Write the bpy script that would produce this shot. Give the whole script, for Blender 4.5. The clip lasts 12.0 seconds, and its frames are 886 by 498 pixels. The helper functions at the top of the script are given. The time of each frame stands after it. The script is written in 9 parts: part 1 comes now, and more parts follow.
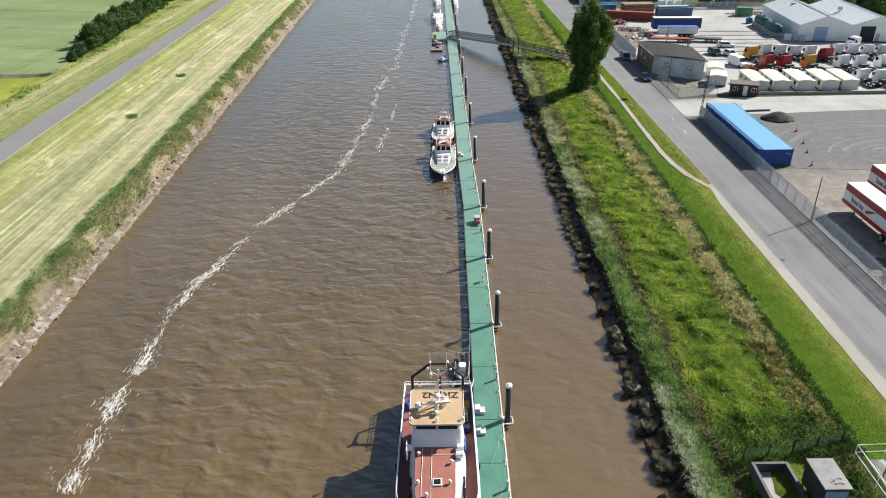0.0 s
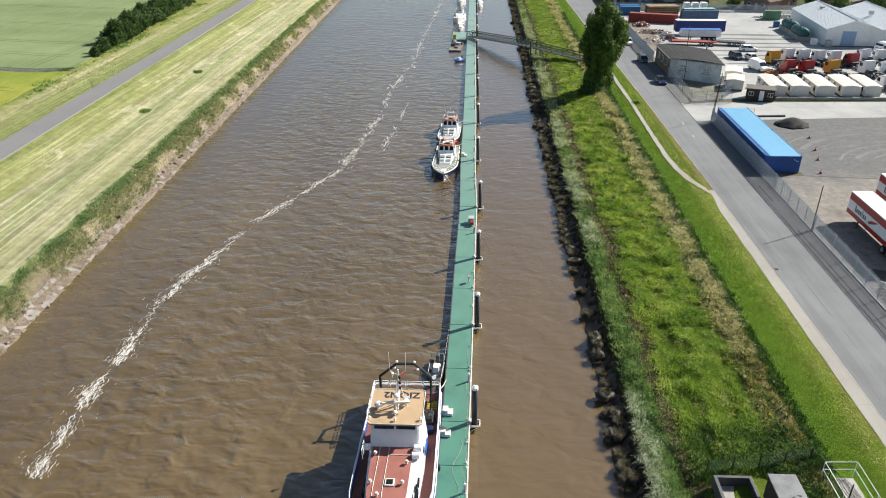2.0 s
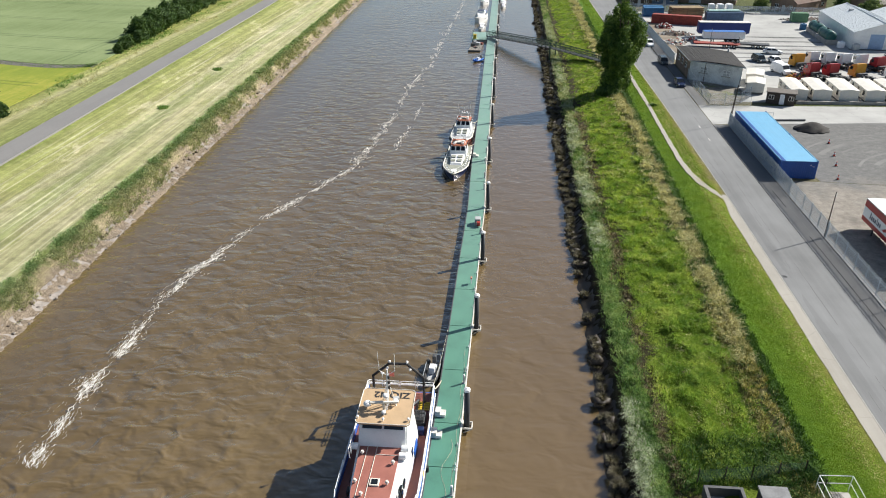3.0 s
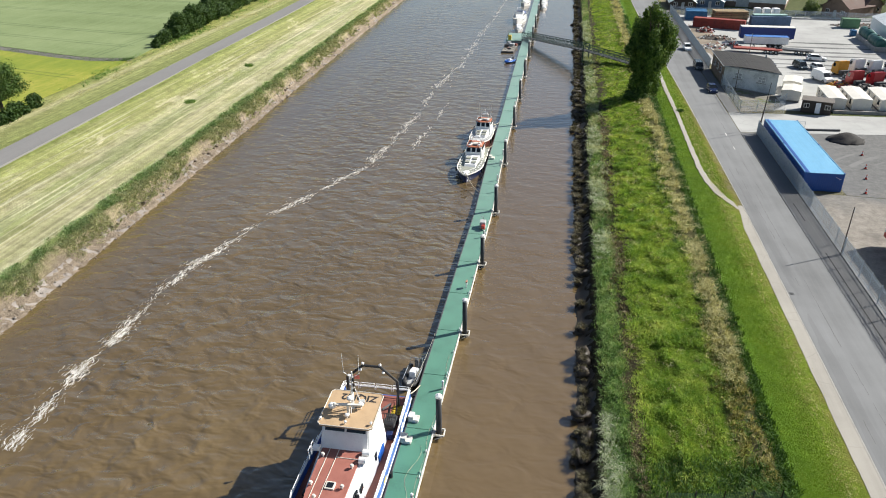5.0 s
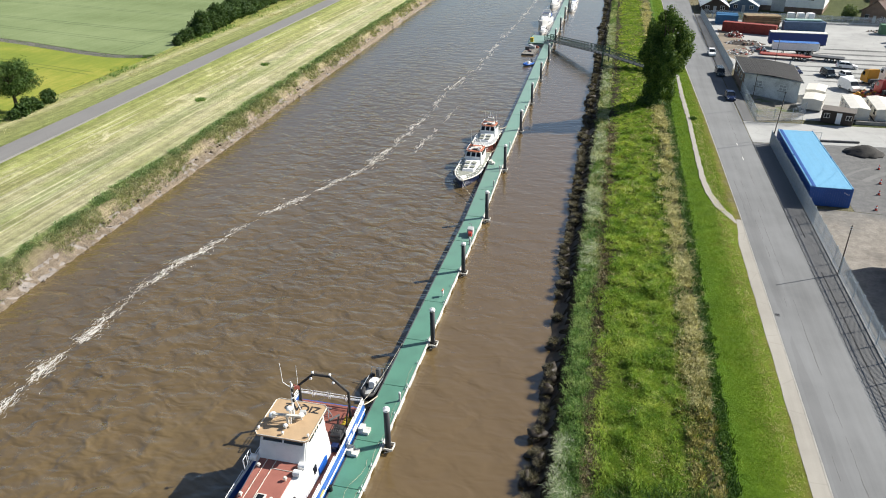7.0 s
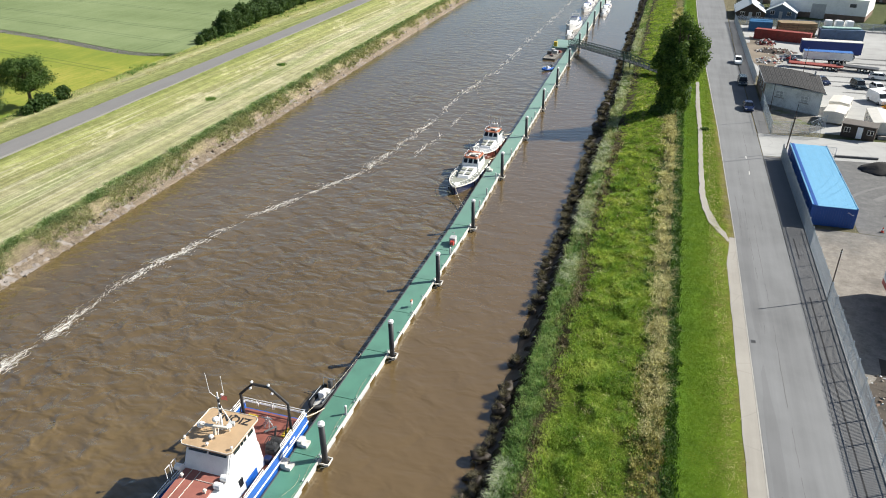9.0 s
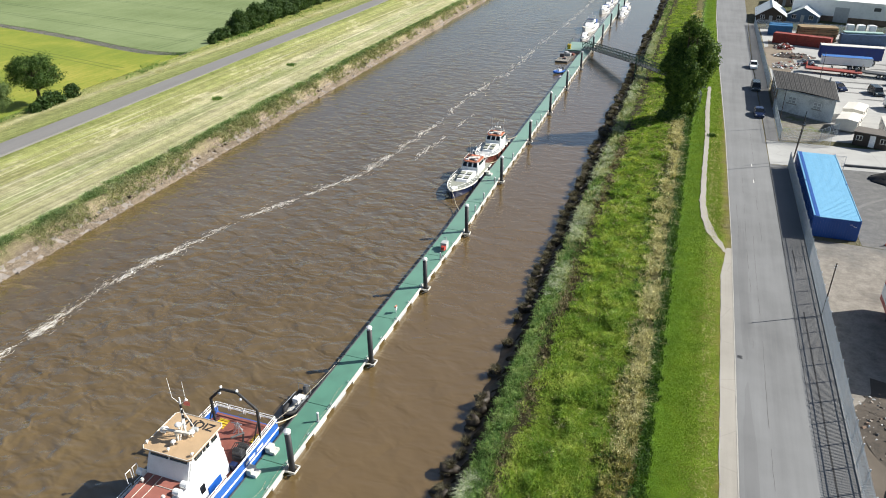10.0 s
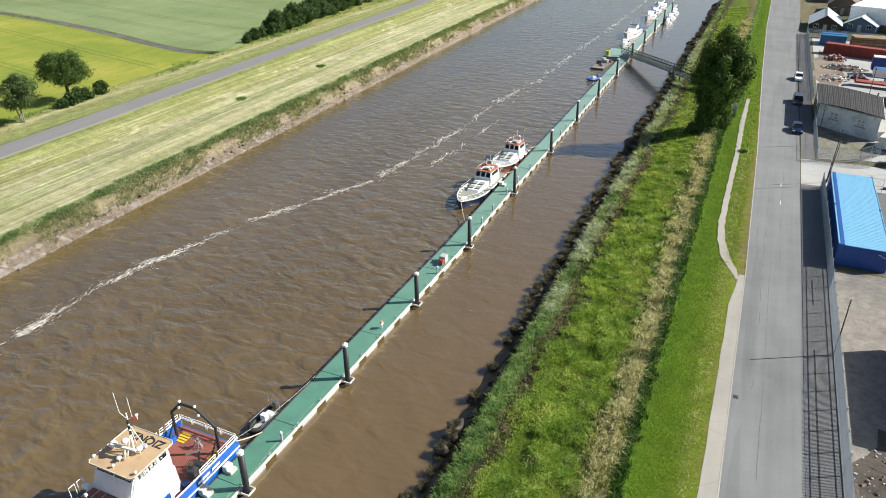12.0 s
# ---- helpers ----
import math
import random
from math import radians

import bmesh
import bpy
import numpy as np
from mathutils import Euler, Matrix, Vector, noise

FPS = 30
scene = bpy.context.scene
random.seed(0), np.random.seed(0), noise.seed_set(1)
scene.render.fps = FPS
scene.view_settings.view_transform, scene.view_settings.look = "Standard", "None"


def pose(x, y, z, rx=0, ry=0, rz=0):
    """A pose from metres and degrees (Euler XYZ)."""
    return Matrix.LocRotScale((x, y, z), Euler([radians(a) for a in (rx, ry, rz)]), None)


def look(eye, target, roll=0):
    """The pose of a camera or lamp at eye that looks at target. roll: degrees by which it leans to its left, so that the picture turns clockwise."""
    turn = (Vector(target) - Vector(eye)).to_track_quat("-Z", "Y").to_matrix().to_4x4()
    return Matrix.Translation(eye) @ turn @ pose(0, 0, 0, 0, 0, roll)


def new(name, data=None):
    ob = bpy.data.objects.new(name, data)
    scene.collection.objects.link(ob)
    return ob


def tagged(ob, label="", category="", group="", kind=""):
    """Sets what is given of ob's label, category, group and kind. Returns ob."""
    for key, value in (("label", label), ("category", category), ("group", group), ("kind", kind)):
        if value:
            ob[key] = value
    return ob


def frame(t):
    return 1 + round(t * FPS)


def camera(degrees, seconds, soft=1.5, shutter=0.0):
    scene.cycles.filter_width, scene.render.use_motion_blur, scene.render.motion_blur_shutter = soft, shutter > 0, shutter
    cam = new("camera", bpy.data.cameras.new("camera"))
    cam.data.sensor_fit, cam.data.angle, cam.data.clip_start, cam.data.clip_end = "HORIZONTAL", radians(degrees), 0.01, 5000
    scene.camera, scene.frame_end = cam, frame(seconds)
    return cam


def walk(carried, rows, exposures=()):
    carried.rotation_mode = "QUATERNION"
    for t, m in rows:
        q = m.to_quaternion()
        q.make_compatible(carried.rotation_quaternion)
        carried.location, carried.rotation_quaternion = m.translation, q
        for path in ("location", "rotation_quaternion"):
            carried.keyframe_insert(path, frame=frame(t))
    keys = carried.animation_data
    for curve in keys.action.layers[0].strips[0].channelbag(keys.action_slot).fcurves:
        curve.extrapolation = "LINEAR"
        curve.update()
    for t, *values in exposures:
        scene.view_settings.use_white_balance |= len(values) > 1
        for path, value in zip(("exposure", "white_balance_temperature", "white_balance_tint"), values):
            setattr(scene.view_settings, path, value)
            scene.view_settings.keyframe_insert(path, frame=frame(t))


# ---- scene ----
cam = camera(64.4, 12.0, 1.0)
METRES, EYE, TILT, LEAN, TURN = 42.0, 44.2, -90.0, 0.0, 0.0
ROWS = [
    (0.0, 0.0, 0.0, 0.0, 0.56, 61.81, 0.3),
    (0.5, 0.033, 0.0017, 0.0006, 0.56, 61.84, -0.38),
    (1.0, 0.0664, 0.0027, 0.0024, 0.56, 61.83, -0.8),
    (1.5, 0.0992, 0.0038, 0.0053, 0.54, 61.83, -1.57),
    (2.0, 0.1315, 0.0055, 0.0087, 0.49, 61.85, -2.77),
    (2.5, 0.1619, 0.0059, 0.0132, 0.47, 61.86, -3.92),
    (3.0, 0.1939, 0.0077, 0.0191, 0.48, 61.84, -5.09),
    (5.0, 0.3331, 0.0154, 0.0626, 0.42, 61.87, -9.48),
    (5.5, 0.3707, 0.0158, 0.0789, 0.41, 61.86, -10.47),
    (6.0, 0.4099, 0.0168, 0.097, 0.41, 61.87, -11.33),
    (6.5, 0.4511, 0.0169, 0.1173, 0.41, 61.87, -12.2),
    (7.0, 0.494, 0.0167, 0.1391, 0.43, 61.87, -13.15),
    (9.0, 0.6706, 0.0167, 0.2381, 0.38, 61.96, -17.21),
    (9.5, 0.7142, 0.016, 0.2665, 0.38, 61.97, -18.28),
    (10.0, 0.7565, 0.0156, 0.2972, 0.33, 61.99, -19.4),
    (10.5, 0.7939, 0.0155, 0.3309, 0.27, 62.07, -20.49),
    (11.0, 0.8247, 0.0162, 0.3642, 0.22, 62.09, -21.63),
    (11.5, 0.8492, 0.0158, 0.3964, 0.21, 62.1, -22.81),
    (12.0, 0.8684, 0.0159, 0.4283, 0.18, 62.11, -24.01),
]
walk(cam, [(t, pose(0, 0, EYE, TILT, LEAN, TURN) @ pose(METRES * x, METRES * y, METRES * z, 90 + pitch, roll, yaw)) for t, x, y, z, yaw, pitch, roll in ROWS])

# ---- light ----
SUN = Vector((0.70, 0.385, 0.60)).normalized()
world = bpy.data.worlds.new("sky")
scene.world = world
world.use_nodes = True
wn = world.node_tree.nodes
sky = wn.new("ShaderNodeTexSky")
sky.sky_type = "NISHITA"
sky.sun_disc = False
sky.sun_elevation = math.asin(SUN.z)
sky.sun_rotation = math.atan2(SUN.x, SUN.y)
sky.air_density, sky.dust_density, sky.ozone_density = 1.0, 1.3, 1.0
sky.altitude = 300
wn["Background"].inputs["Strength"].default_value = 0.063
world.node_tree.links.new(sky.outputs["Color"], wn["Background"].inputs["Color"])
sun_data = bpy.data.lights.new("sun", "SUN")
sun_data.energy, sun_data.angle, sun_data.color = 5.0, radians(0.53), (1.0, 0.96, 0.885)
sun_ob = new("sun", sun_data)
sun_ob.matrix_world = look(SUN * 300, (0, 0, 0))
scene.view_settings.exposure = 0.72


# ---- materials ----
class Nodes:
    """A short way to wire a material."""

    def __init__(self, name):
        self.mat = bpy.data.materials.new(name)
        self.mat.use_nodes = True
        self.tree = self.mat.node_tree
        self.bsdf = self.tree.nodes["Principled BSDF"]

    def add(self, kind, **values):
        n = self.tree.nodes.new(kind)
        for k, v in values.items():
            n.inputs[k].default_value = v
        return n

    def link(self, a, b):
        self.tree.links.new(a, b)

    def place(self):
        return self.add("ShaderNodeNewGeometry").outputs["Position"]

    def local(self):
        return self.add("ShaderNodeTexCoord").outputs["Object"]

    def noise(self, vec, scale, detail=4.0, rough=0.6, distortion=0.0):
        n = self.add("ShaderNodeTexNoise", Scale=scale, Detail=detail, Roughness=rough, Distortion=distortion)
        self.link(vec, n.inputs["Vector"])
        return n.outputs["Fac"]

    def scaled(self, vec, sx, sy, sz, rz=0.0):
        n = self.add("ShaderNodeMapping")
        n.inputs["Scale"].default_value = (sx, sy, sz)
        n.inputs["Rotation"].default_value = (0, 0, radians(rz))
        self.link(vec, n.inputs["Vector"])
        return n.outputs["Vector"]

    def ramp(self, fac, stops, linear=True):
        n = self.add("ShaderNodeValToRGB")
        e = n.color_ramp.elements
        while len(e) < len(stops):
            e.new(0.5)
        for k, (p, c) in zip(e, stops):
            k.position = p
            k.color = (*c, 1.0) if isinstance(c, tuple) else (c, c, c, 1.0)
        if not linear:
            n.color_ramp.interpolation = "CONSTANT"
        self.link(fac, n.inputs["Fac"])
        return n.outputs["Color"]

    def mix(self, fac, a, b, mode="MIX"):
        n = self.tree.nodes.new("ShaderNodeMix")
        n.data_type, n.blend_type = "RGBA", mode
        for v, sock in ((fac, n.inputs[0]), (a, n.inputs[6]), (b, n.inputs[7])):
            if hasattr(v, "is_output"):
                self.link(v, sock)
            elif isinstance(v, tuple):
                sock.default_value = (*v, 1.0)
            else:
                sock.default_value = v
        return n.outputs[2]

    def calc(self, op, a, b=0.0, c=0.0):
        n = self.tree.nodes.new("ShaderNodeMath")
        n.operation = op
        for v, sock in zip((a, b, c), n.inputs):
            if hasattr(v, "is_output"):
                self.link(v, sock)
            else:
                sock.default_value = v
        return n.outputs[0]

    def span(self, v, a, b, c=0.0, d=1.0):
        n = self.add("ShaderNodeMapRange")
        n.inputs[1].default_value, n.inputs[2].default_value = a, b
        n.inputs[3].default_value, n.inputs[4].default_value = c, d
        self.link(v, n.inputs[0])
        return n.outputs[0]

    def bump(self, height, strength, distance):
        n = self.add("ShaderNodeBump", Strength=strength, Distance=distance)
        self.link(height, n.inputs["Height"])
        self.link(n.outputs["Normal"], self.bsdf.inputs["Normal"])

    def done(self, colour, rough=0.8, metal=0.0, spec=0.5):
        for v, key in ((colour, "Base Color"), (rough, "Roughness"), (metal, "Metallic"), (spec, "Specular IOR Level")):
            if hasattr(v, "is_output"):
                self.link(v, self.bsdf.inputs[key])
            else:
                self.bsdf.inputs[key].default_value = (*v, 1.0) if isinstance(v, tuple) else v
        return self.mat


def scale_colour(c, k):
    return tuple(min(1.0, v * k) for v in c)


def plain(name, colour, rough=0.5, metal=0.0, grime=0.18, size=1.2, fine=9.0, relief=0.15, vary=0.0):
    """A painted, cast or moulded surface with soiling at two scales."""
    n = Nodes(name)
    p = n.local()
    big = n.noise(p, size, 5.0, 0.65)
    small = n.noise(p, fine, 4.0, 0.7)
    m = n.calc("ADD", n.calc("MULTIPLY", big, 0.65), n.calc("MULTIPLY", small, 0.35))
    col = n.ramp(m, [(0.33, scale_colour(colour, 1.0 - 1.6 * grime)), (0.52, colour), (0.7, scale_colour(colour, 1.0 + grime * 0.7))])
    if vary:
        rnd = n.add("ShaderNodeObjectInfo").outputs["Random"]
        col = n.mix(1.0, col, n.ramp(rnd, [(0.0, 1.0 - vary), (1.0, 1.0)]), "MULTIPLY")
    if relief:
        n.bump(small, relief, 0.02)
    r = n.span(big, 0.3, 0.7, max(0.05, rough - 0.1), min(1.0, rough + 0.15))
    return n.done(col, r, metal)


def metal(name, colour, rough=0.45):
    return plain(name, colour, rough, 0.85, 0.2, 3.0, 30.0, 0.1)


def corrugated(name, colour, pitch, axis, rough=0.5, streaks=0.2):
    """Painted sheet with rust and rain streaks; the ribs themselves are modelled."""
    n = Nodes(name)
    p = n.local()
    big = n.noise(p, 0.7, 5.0, 0.65)
    st = n.noise(n.scaled(p, 3.0 if axis == "x" else 0.25, 0.25 if axis == "x" else 3.0, 0.25), 2.0, 5.0, 0.7)
    col = n.ramp(n.calc("ADD", n.calc("MULTIPLY", big, 0.5), n.calc("MULTIPLY", st, 0.5)),
                 [(0.3, scale_colour(colour, 1 - 1.8 * streaks)), (0.5, colour), (0.72, scale_colour(colour, 1 + streaks))])
    n.bump(n.noise(p, pitch, 3.0), 0.12, 0.02)
    return n.done(col, rough, 0.0)


def leaf_stuff(name, lo, mid, hi, size=0.25, rough=0.6, through_light=0.35, speckle=0.38):
    """Leaves and blades: colour changes from clump to clump and from place to place."""
    n = Nodes(name)
    p = n.place()
    isl = n.add("ShaderNodeNewGeometry").outputs["Random Per Island"]
    f = n.calc("ADD", n.calc("MULTIPLY", n.noise(p, size, 4.0, 0.65), 1.0 - speckle), n.calc("MULTIPLY", isl, speckle))
    col = n.ramp(f, [(0.3, lo), (0.5, mid), (0.72, hi)])
    thin = n.add("ShaderNodeBsdfTranslucent")
    n.link(n.mix(1.0, col, (1.25, 1.15, 0.7), "MULTIPLY"), thin.inputs["Color"])
    both = n.add("ShaderNodeMixShader", Fac=through_light)
    n.link(n.bsdf.outputs[0], both.inputs[1])
    n.link(thin.outputs[0], both.inputs[2])
    n.link(both.outputs[0], n.tree.nodes["Material Output"].inputs["Surface"])
    return n.done(col, rough, 0.0, 0.25)


# river: opaque silty water with wind ripples, calmer in the lee of the pontoon
n = Nodes("river water")
p = n.place()
w1 = n.noise(n.scaled(p, 0.66, 1.0, 1.0, 10), 0.5, 2.0, 0.45, 0.5)
w2 = n.noise(n.scaled(p, 0.66, 1.0, 1.0, -12), 1.05, 1.0, 0.4, 0.15)
w3 = n.noise(n.scaled(p, 0.8, 1.0, 1.0, 6), 3.2, 1.0, 0.5)
patch = n.noise(n.scaled(p, 1.0, 0.35, 1.0), 0.045, 3.0, 0.6)
sep = n.add("ShaderNodeSeparateXYZ")
n.link(p, sep.inputs[0])
lee = n.calc("MULTIPLY", n.span(sep.outputs["X"], 3.0, 6.0, 1.0, 0.34), n.span(sep.outputs["X"], -42.0, -30.0, 0.5, 1.0))
h = n.calc("ADD", n.calc("ADD", n.calc("MULTIPLY", w1, 1.0), n.calc("MULTIPLY", w2, 0.26)), n.calc("MULTIPLY", w3, 0.018))
n.bump(n.calc("MULTIPLY", n.calc("MULTIPLY", h, n.span(patch, 0.35, 0.65, 0.6, 1.2)), n.calc("MULTIPLY", lee, n.span(sep.outputs["Y"], 85.0, 220.0, 1.0, 0.3))), 1.0, 0.54)
silt = n.ramp(n.calc("ADD", n.calc("MULTIPLY", n.noise(n.scaled(p, 1.0, 0.3, 1.0, 8), 0.07, 5.0, 0.65), 0.75), n.calc("MULTIPLY", w1, 0.25)), [(0.3, (0.092, 0.062, 0.025)), (0.5, (0.119, 0.081, 0.033)), (0.72, (0.150, 0.105, 0.044))])
silt = n.mix(n.span(sep.outputs["X"], 3.0, 9.0, 0.0, 0.6), silt, (0.132, 0.086, 0.037))
n.bsdf.inputs["IOR"].default_value = 1.55
n.bsdf.inputs["Coat Weight"].default_value = 1.0
n.bsdf.inputs["Coat IOR"].default_value = 1.6
n.bsdf.inputs["Coat Roughness"].default_value = 0.17
n.link(n.bsdf.inputs["Normal"].links[0].from_socket, n.bsdf.inputs["Coat Normal"])
M_WATER = n.done(silt, n.span(patch, 0.3, 0.7, 0.19, 0.27), 0.0, 0.5)

# the two banks and the fields
n = Nodes("bank grass and soil")
p = n.place()
att = n.add("ShaderNodeAttribute")
att.attribute_name = "across"
wob = n.calc("MULTIPLY", n.calc("SUBTRACT", n.noise(p, 0.28, 5.0, 0.65), 0.5), 3.4)
wob2 = n.calc("MULTIPLY", n.calc("SUBTRACT", n.noise(p, 1.6, 3.0, 0.6), 0.5), 1.3)
w = n.calc("ADD", n.calc("ADD", att.outputs["Fac"], wob), wob2)
# the dark stop at 0.45 paints the bank step's shadow under the nettles
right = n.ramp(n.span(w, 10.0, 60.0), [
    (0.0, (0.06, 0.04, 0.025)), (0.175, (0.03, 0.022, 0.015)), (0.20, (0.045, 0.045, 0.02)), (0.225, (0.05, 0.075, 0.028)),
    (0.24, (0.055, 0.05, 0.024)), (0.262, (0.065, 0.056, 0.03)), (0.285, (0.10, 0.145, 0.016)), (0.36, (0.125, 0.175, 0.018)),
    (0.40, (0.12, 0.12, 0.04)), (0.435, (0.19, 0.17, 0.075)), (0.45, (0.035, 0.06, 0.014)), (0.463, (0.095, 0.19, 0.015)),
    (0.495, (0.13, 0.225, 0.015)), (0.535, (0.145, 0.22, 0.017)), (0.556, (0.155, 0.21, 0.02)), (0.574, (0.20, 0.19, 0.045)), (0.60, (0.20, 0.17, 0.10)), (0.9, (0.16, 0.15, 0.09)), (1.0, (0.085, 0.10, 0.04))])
left = n.ramp(n.span(w, -90.0, -40.0), [
    (0.0, (0.25, 0.28, 0.075)), (0.10, (0.26, 0.28, 0.08)), (0.17, (0.33, 0.34, 0.13)), (0.2, (0.48, 0.45, 0.25)), (0.24, (0.34, 0.36, 0.14)),
    (0.47, (0.20, 0.24, 0.07)), (0.50, (0.28, 0.30, 0.105)), (0.60, (0.31, 0.31, 0.135)), (0.635, (0.44, 0.41, 0.245)), (0.66, (0.34, 0.35, 0.18)),
    (0.70, (0.33, 0.355, 0.165)), (0.725, (0.39, 0.39, 0.20)), (0.755, (0.45, 0.42, 0.235)), (0.79, (0.40, 0.39, 0.205)), (0.825, (0.42, 0.405, 0.225)), (0.845, (0.15, 0.19, 0.06)), (0.868, (0.10, 0.12, 0.045)),
    (0.882, (0.28, 0.24, 0.14)), (0.90, (0.24, 0.195, 0.145)), (1.0, (0.24, 0.195, 0.155))])
# patches of pale cut hay and of yellow regrowth on the mown berm
hay = n.noise(n.scaled(p, 1.0, 0.3, 1.0, -3.0), 0.22, 7.0, 0.75, 0.6)
berm = n.calc("MULTIPLY", n.span(att.outputs["Fac"], -66.0, -62.0), n.span(att.outputs["Fac"], -48.6, -47.8, 1.0, 0.0))
left = n.mix(n.calc("MULTIPLY", berm, n.span(hay, 0.53, 0.60, 0.0, 0.85)), left, (0.54, 0.50, 0.31))
left = n.mix(n.calc("MULTIPLY", berm, n.span(hay, 0.46, 0.36, 0.0, 0.6)), left, (0.27, 0.31, 0.09))
thin = n.noise(n.scaled(p, 1.0, 0.012, 1.0, -1.4), 1.9, 3.0, 0.6)
left = n.mix(n.calc("MULTIPLY", berm, n.span(thin, 0.57, 0.64, 0.0, 0.75)), left, (0.56, 0.53, 0.36))
side = n.span(att.outputs["Fac"], -15.0, -14.0)
col = n.mix(side, left, right)
# hay swaths and mower lines that run with the river
lines = n.noise(n.scaled(p, 1.0, 0.02, 1.0, -1.4), 1.1, 5.0, 0.75)
swath = n.calc("MULTIPLY", n.span(lines, 0.4, 0.62, 0.72, 1.27), 1.0)
col = n.mix(n.mix(side, (0.85, 0.85, 0.85), (0.12, 0.12, 0.12)), col, n.mix(1.0, col, swath, "MULTIPLY"))
mott = n.calc("ADD", n.calc("MULTIPLY", n.noise(p, 0.7, 6.0, 0.7), 0.55), n.calc("MULTIPLY", n.noise(p, 4.5, 5.0, 0.75), 0.45))
col = n.mix(1.0, col, n.ramp(mott, [(0.3, 0.55), (0.5, 0.97), (0.68, 1.35)]), "MULTIPLY")
n.bump(n.calc("ADD", n.noise(p, 3.0, 5.0, 0.75), n.noise(p, 12.0, 3.0, 0.7)), 0.9, 0.16)
M_GROUND = n.done(col, 0.95, 0.0, 0.15)


def crop_material(name, lo, mid, hi, turn):
    n = Nodes(name)
    p = n.place()
    rows = n.noise(n.scaled(p, 1.0, 0.06, 1.0, turn), 0.9, 4.0, 0.7)
    f = n.calc("ADD", n.calc("MULTIPLY", n.noise(n.scaled(p, 0.5, 1.0, 1.0, turn), 0.05, 6.0, 0.68), 0.55), n.calc("ADD", n.calc("MULTIPLY", rows, 0.27), n.calc("MULTIPLY", n.noise(p, 1.5, 4.0, 0.7), 0.18)))
    col = n.ramp(f, [(0.39, lo), (0.5, mid), (0.61, hi)])
    n.bump(n.noise(p, 4.0, 4.0, 0.7), 0.6, 0.1)
    return n.done(col, 0.9, 0.0, 0.2)


M_WHEAT = crop_material("green wheat", (0.145, 0.19, 0.078), (0.185, 0.235, 0.105), (0.225, 0.275, 0.13), 72)
M_YELLOW = crop_material("yellow green crop", (0.15, 0.205, 0.03), (0.215, 0.25, 0.036), (0.33, 0.31, 0.062), 60)


def paving(name, colour, patchy=0.2, streak=0.25, along="y", cracks=0.3):
    n = Nodes(name)
    p = n.place()
    big = n.noise(p, 0.12, 5.0, 0.62)
    run = n.noise(n.scaled(p, 1.0 if along == "y" else 0.04, 0.04 if along == "y" else 1.0, 1.0), 0.9, 4.0, 0.65)
    fine = n.noise(p, 14.0, 3.0, 0.8)
    v = n.add("ShaderNodeTexVoronoi", Scale=0.16)
    v.feature = "DISTANCE_TO_EDGE"
    nz = n.add("ShaderNodeTexNoise", Scale=0.8, Detail=4.0)
    n.link(p, nz.inputs["Vector"])
    n.link(n.mix(0.14, p, nz.outputs["Color"], "ADD"), v.inputs["Vector"])
    crack = n.ramp(v.outputs["Distance"], [(0.0, 1.0 - cracks), (0.012, 1.0)])
    f = n.calc("ADD", n.calc("ADD", n.calc("MULTIPLY", big, patchy), n.calc("MULTIPLY", run, streak)), n.calc("MULTIPLY", fine, 0.1))
    s = (patchy + streak + 0.1) * 0.5
    col = n.ramp(n.calc("ADD", f, 0.5 - s), [(0.35, scale_colour(colour, 0.72)), (0.5, colour), (0.65, scale_colour(colour, 1.22))])
    n.bump(fine, 0.25, 0.02)
    return n.done(n.mix(1.0, col, crack, "MULTIPLY"), 0.9, 0.0, 0.3)


M_ROAD = paving("worn asphalt", (0.184, 0.188, 0.189), 0.4, 0.3, cracks=0.0)
M_LROAD = paving("grey lane asphalt", (0.20, 0.195, 0.19), 0.12, 0.14, cracks=0.05)
M_FOOT = paving("pale gravel footway", (0.33, 0.31, 0.272), 0.35, 0.25, cracks=0.12)
# asphalt colour lowered to hold the shadow that the fence throws on it
M_SHADEFOOT = paving("fence shaded asphalt footway", (0.155, 0.156, 0.155), 0.3, 0.2, cracks=0.0)
M_YARD = paving("pale yard concrete", (0.36, 0.36, 0.345), 0.5, 0.15, "x", 0.2)
M_TARMAC = paving("dark yard tarmac", (0.143, 0.144, 0.142), 0.8, 0.15, "x", 0.1)
n = Nodes("dusty yard ground")
p = n.place()
sep = n.add("ShaderNodeSeparateXYZ")
n.link(p, sep.inputs[0])
drift = n.noise(p, 0.16, 7.0, 0.7, 0.5)
line = n.calc("ADD", n.calc("ADD", sep.outputs["Y"], n.calc("MULTIPLY", sep.outputs["X"], 0.08)), n.calc("MULTIPLY", drift, 26.0))
grit = n.calc("ADD", n.calc("MULTIPLY", n.noise(p, 0.9, 7.0, 0.75), 0.6), n.calc("MULTIPLY", n.noise(p, 7.0, 4.0, 0.8), 0.4))
dirt = n.ramp(grit, [(0.32, (0.13, 0.118, 0.10)), (0.5, (0.235, 0.215, 0.187)), (0.66, (0.33, 0.305, 0.27))])
tar = n.ramp(grit, [(0.32, (0.10, 0.10, 0.098)), (0.5, (0.143, 0.143, 0.139)), (0.66, (0.20, 0.196, 0.186))])
damp = n.span(n.noise(p, 0.11, 5.0, 0.65), 0.56, 0.64)
dirt = n.mix(n.calc("MULTIPLY", damp, 0.7), dirt, (0.125, 0.117, 0.105))
n.bump(n.noise(p, 5.0, 5.0, 0.75), 0.5, 0.08)
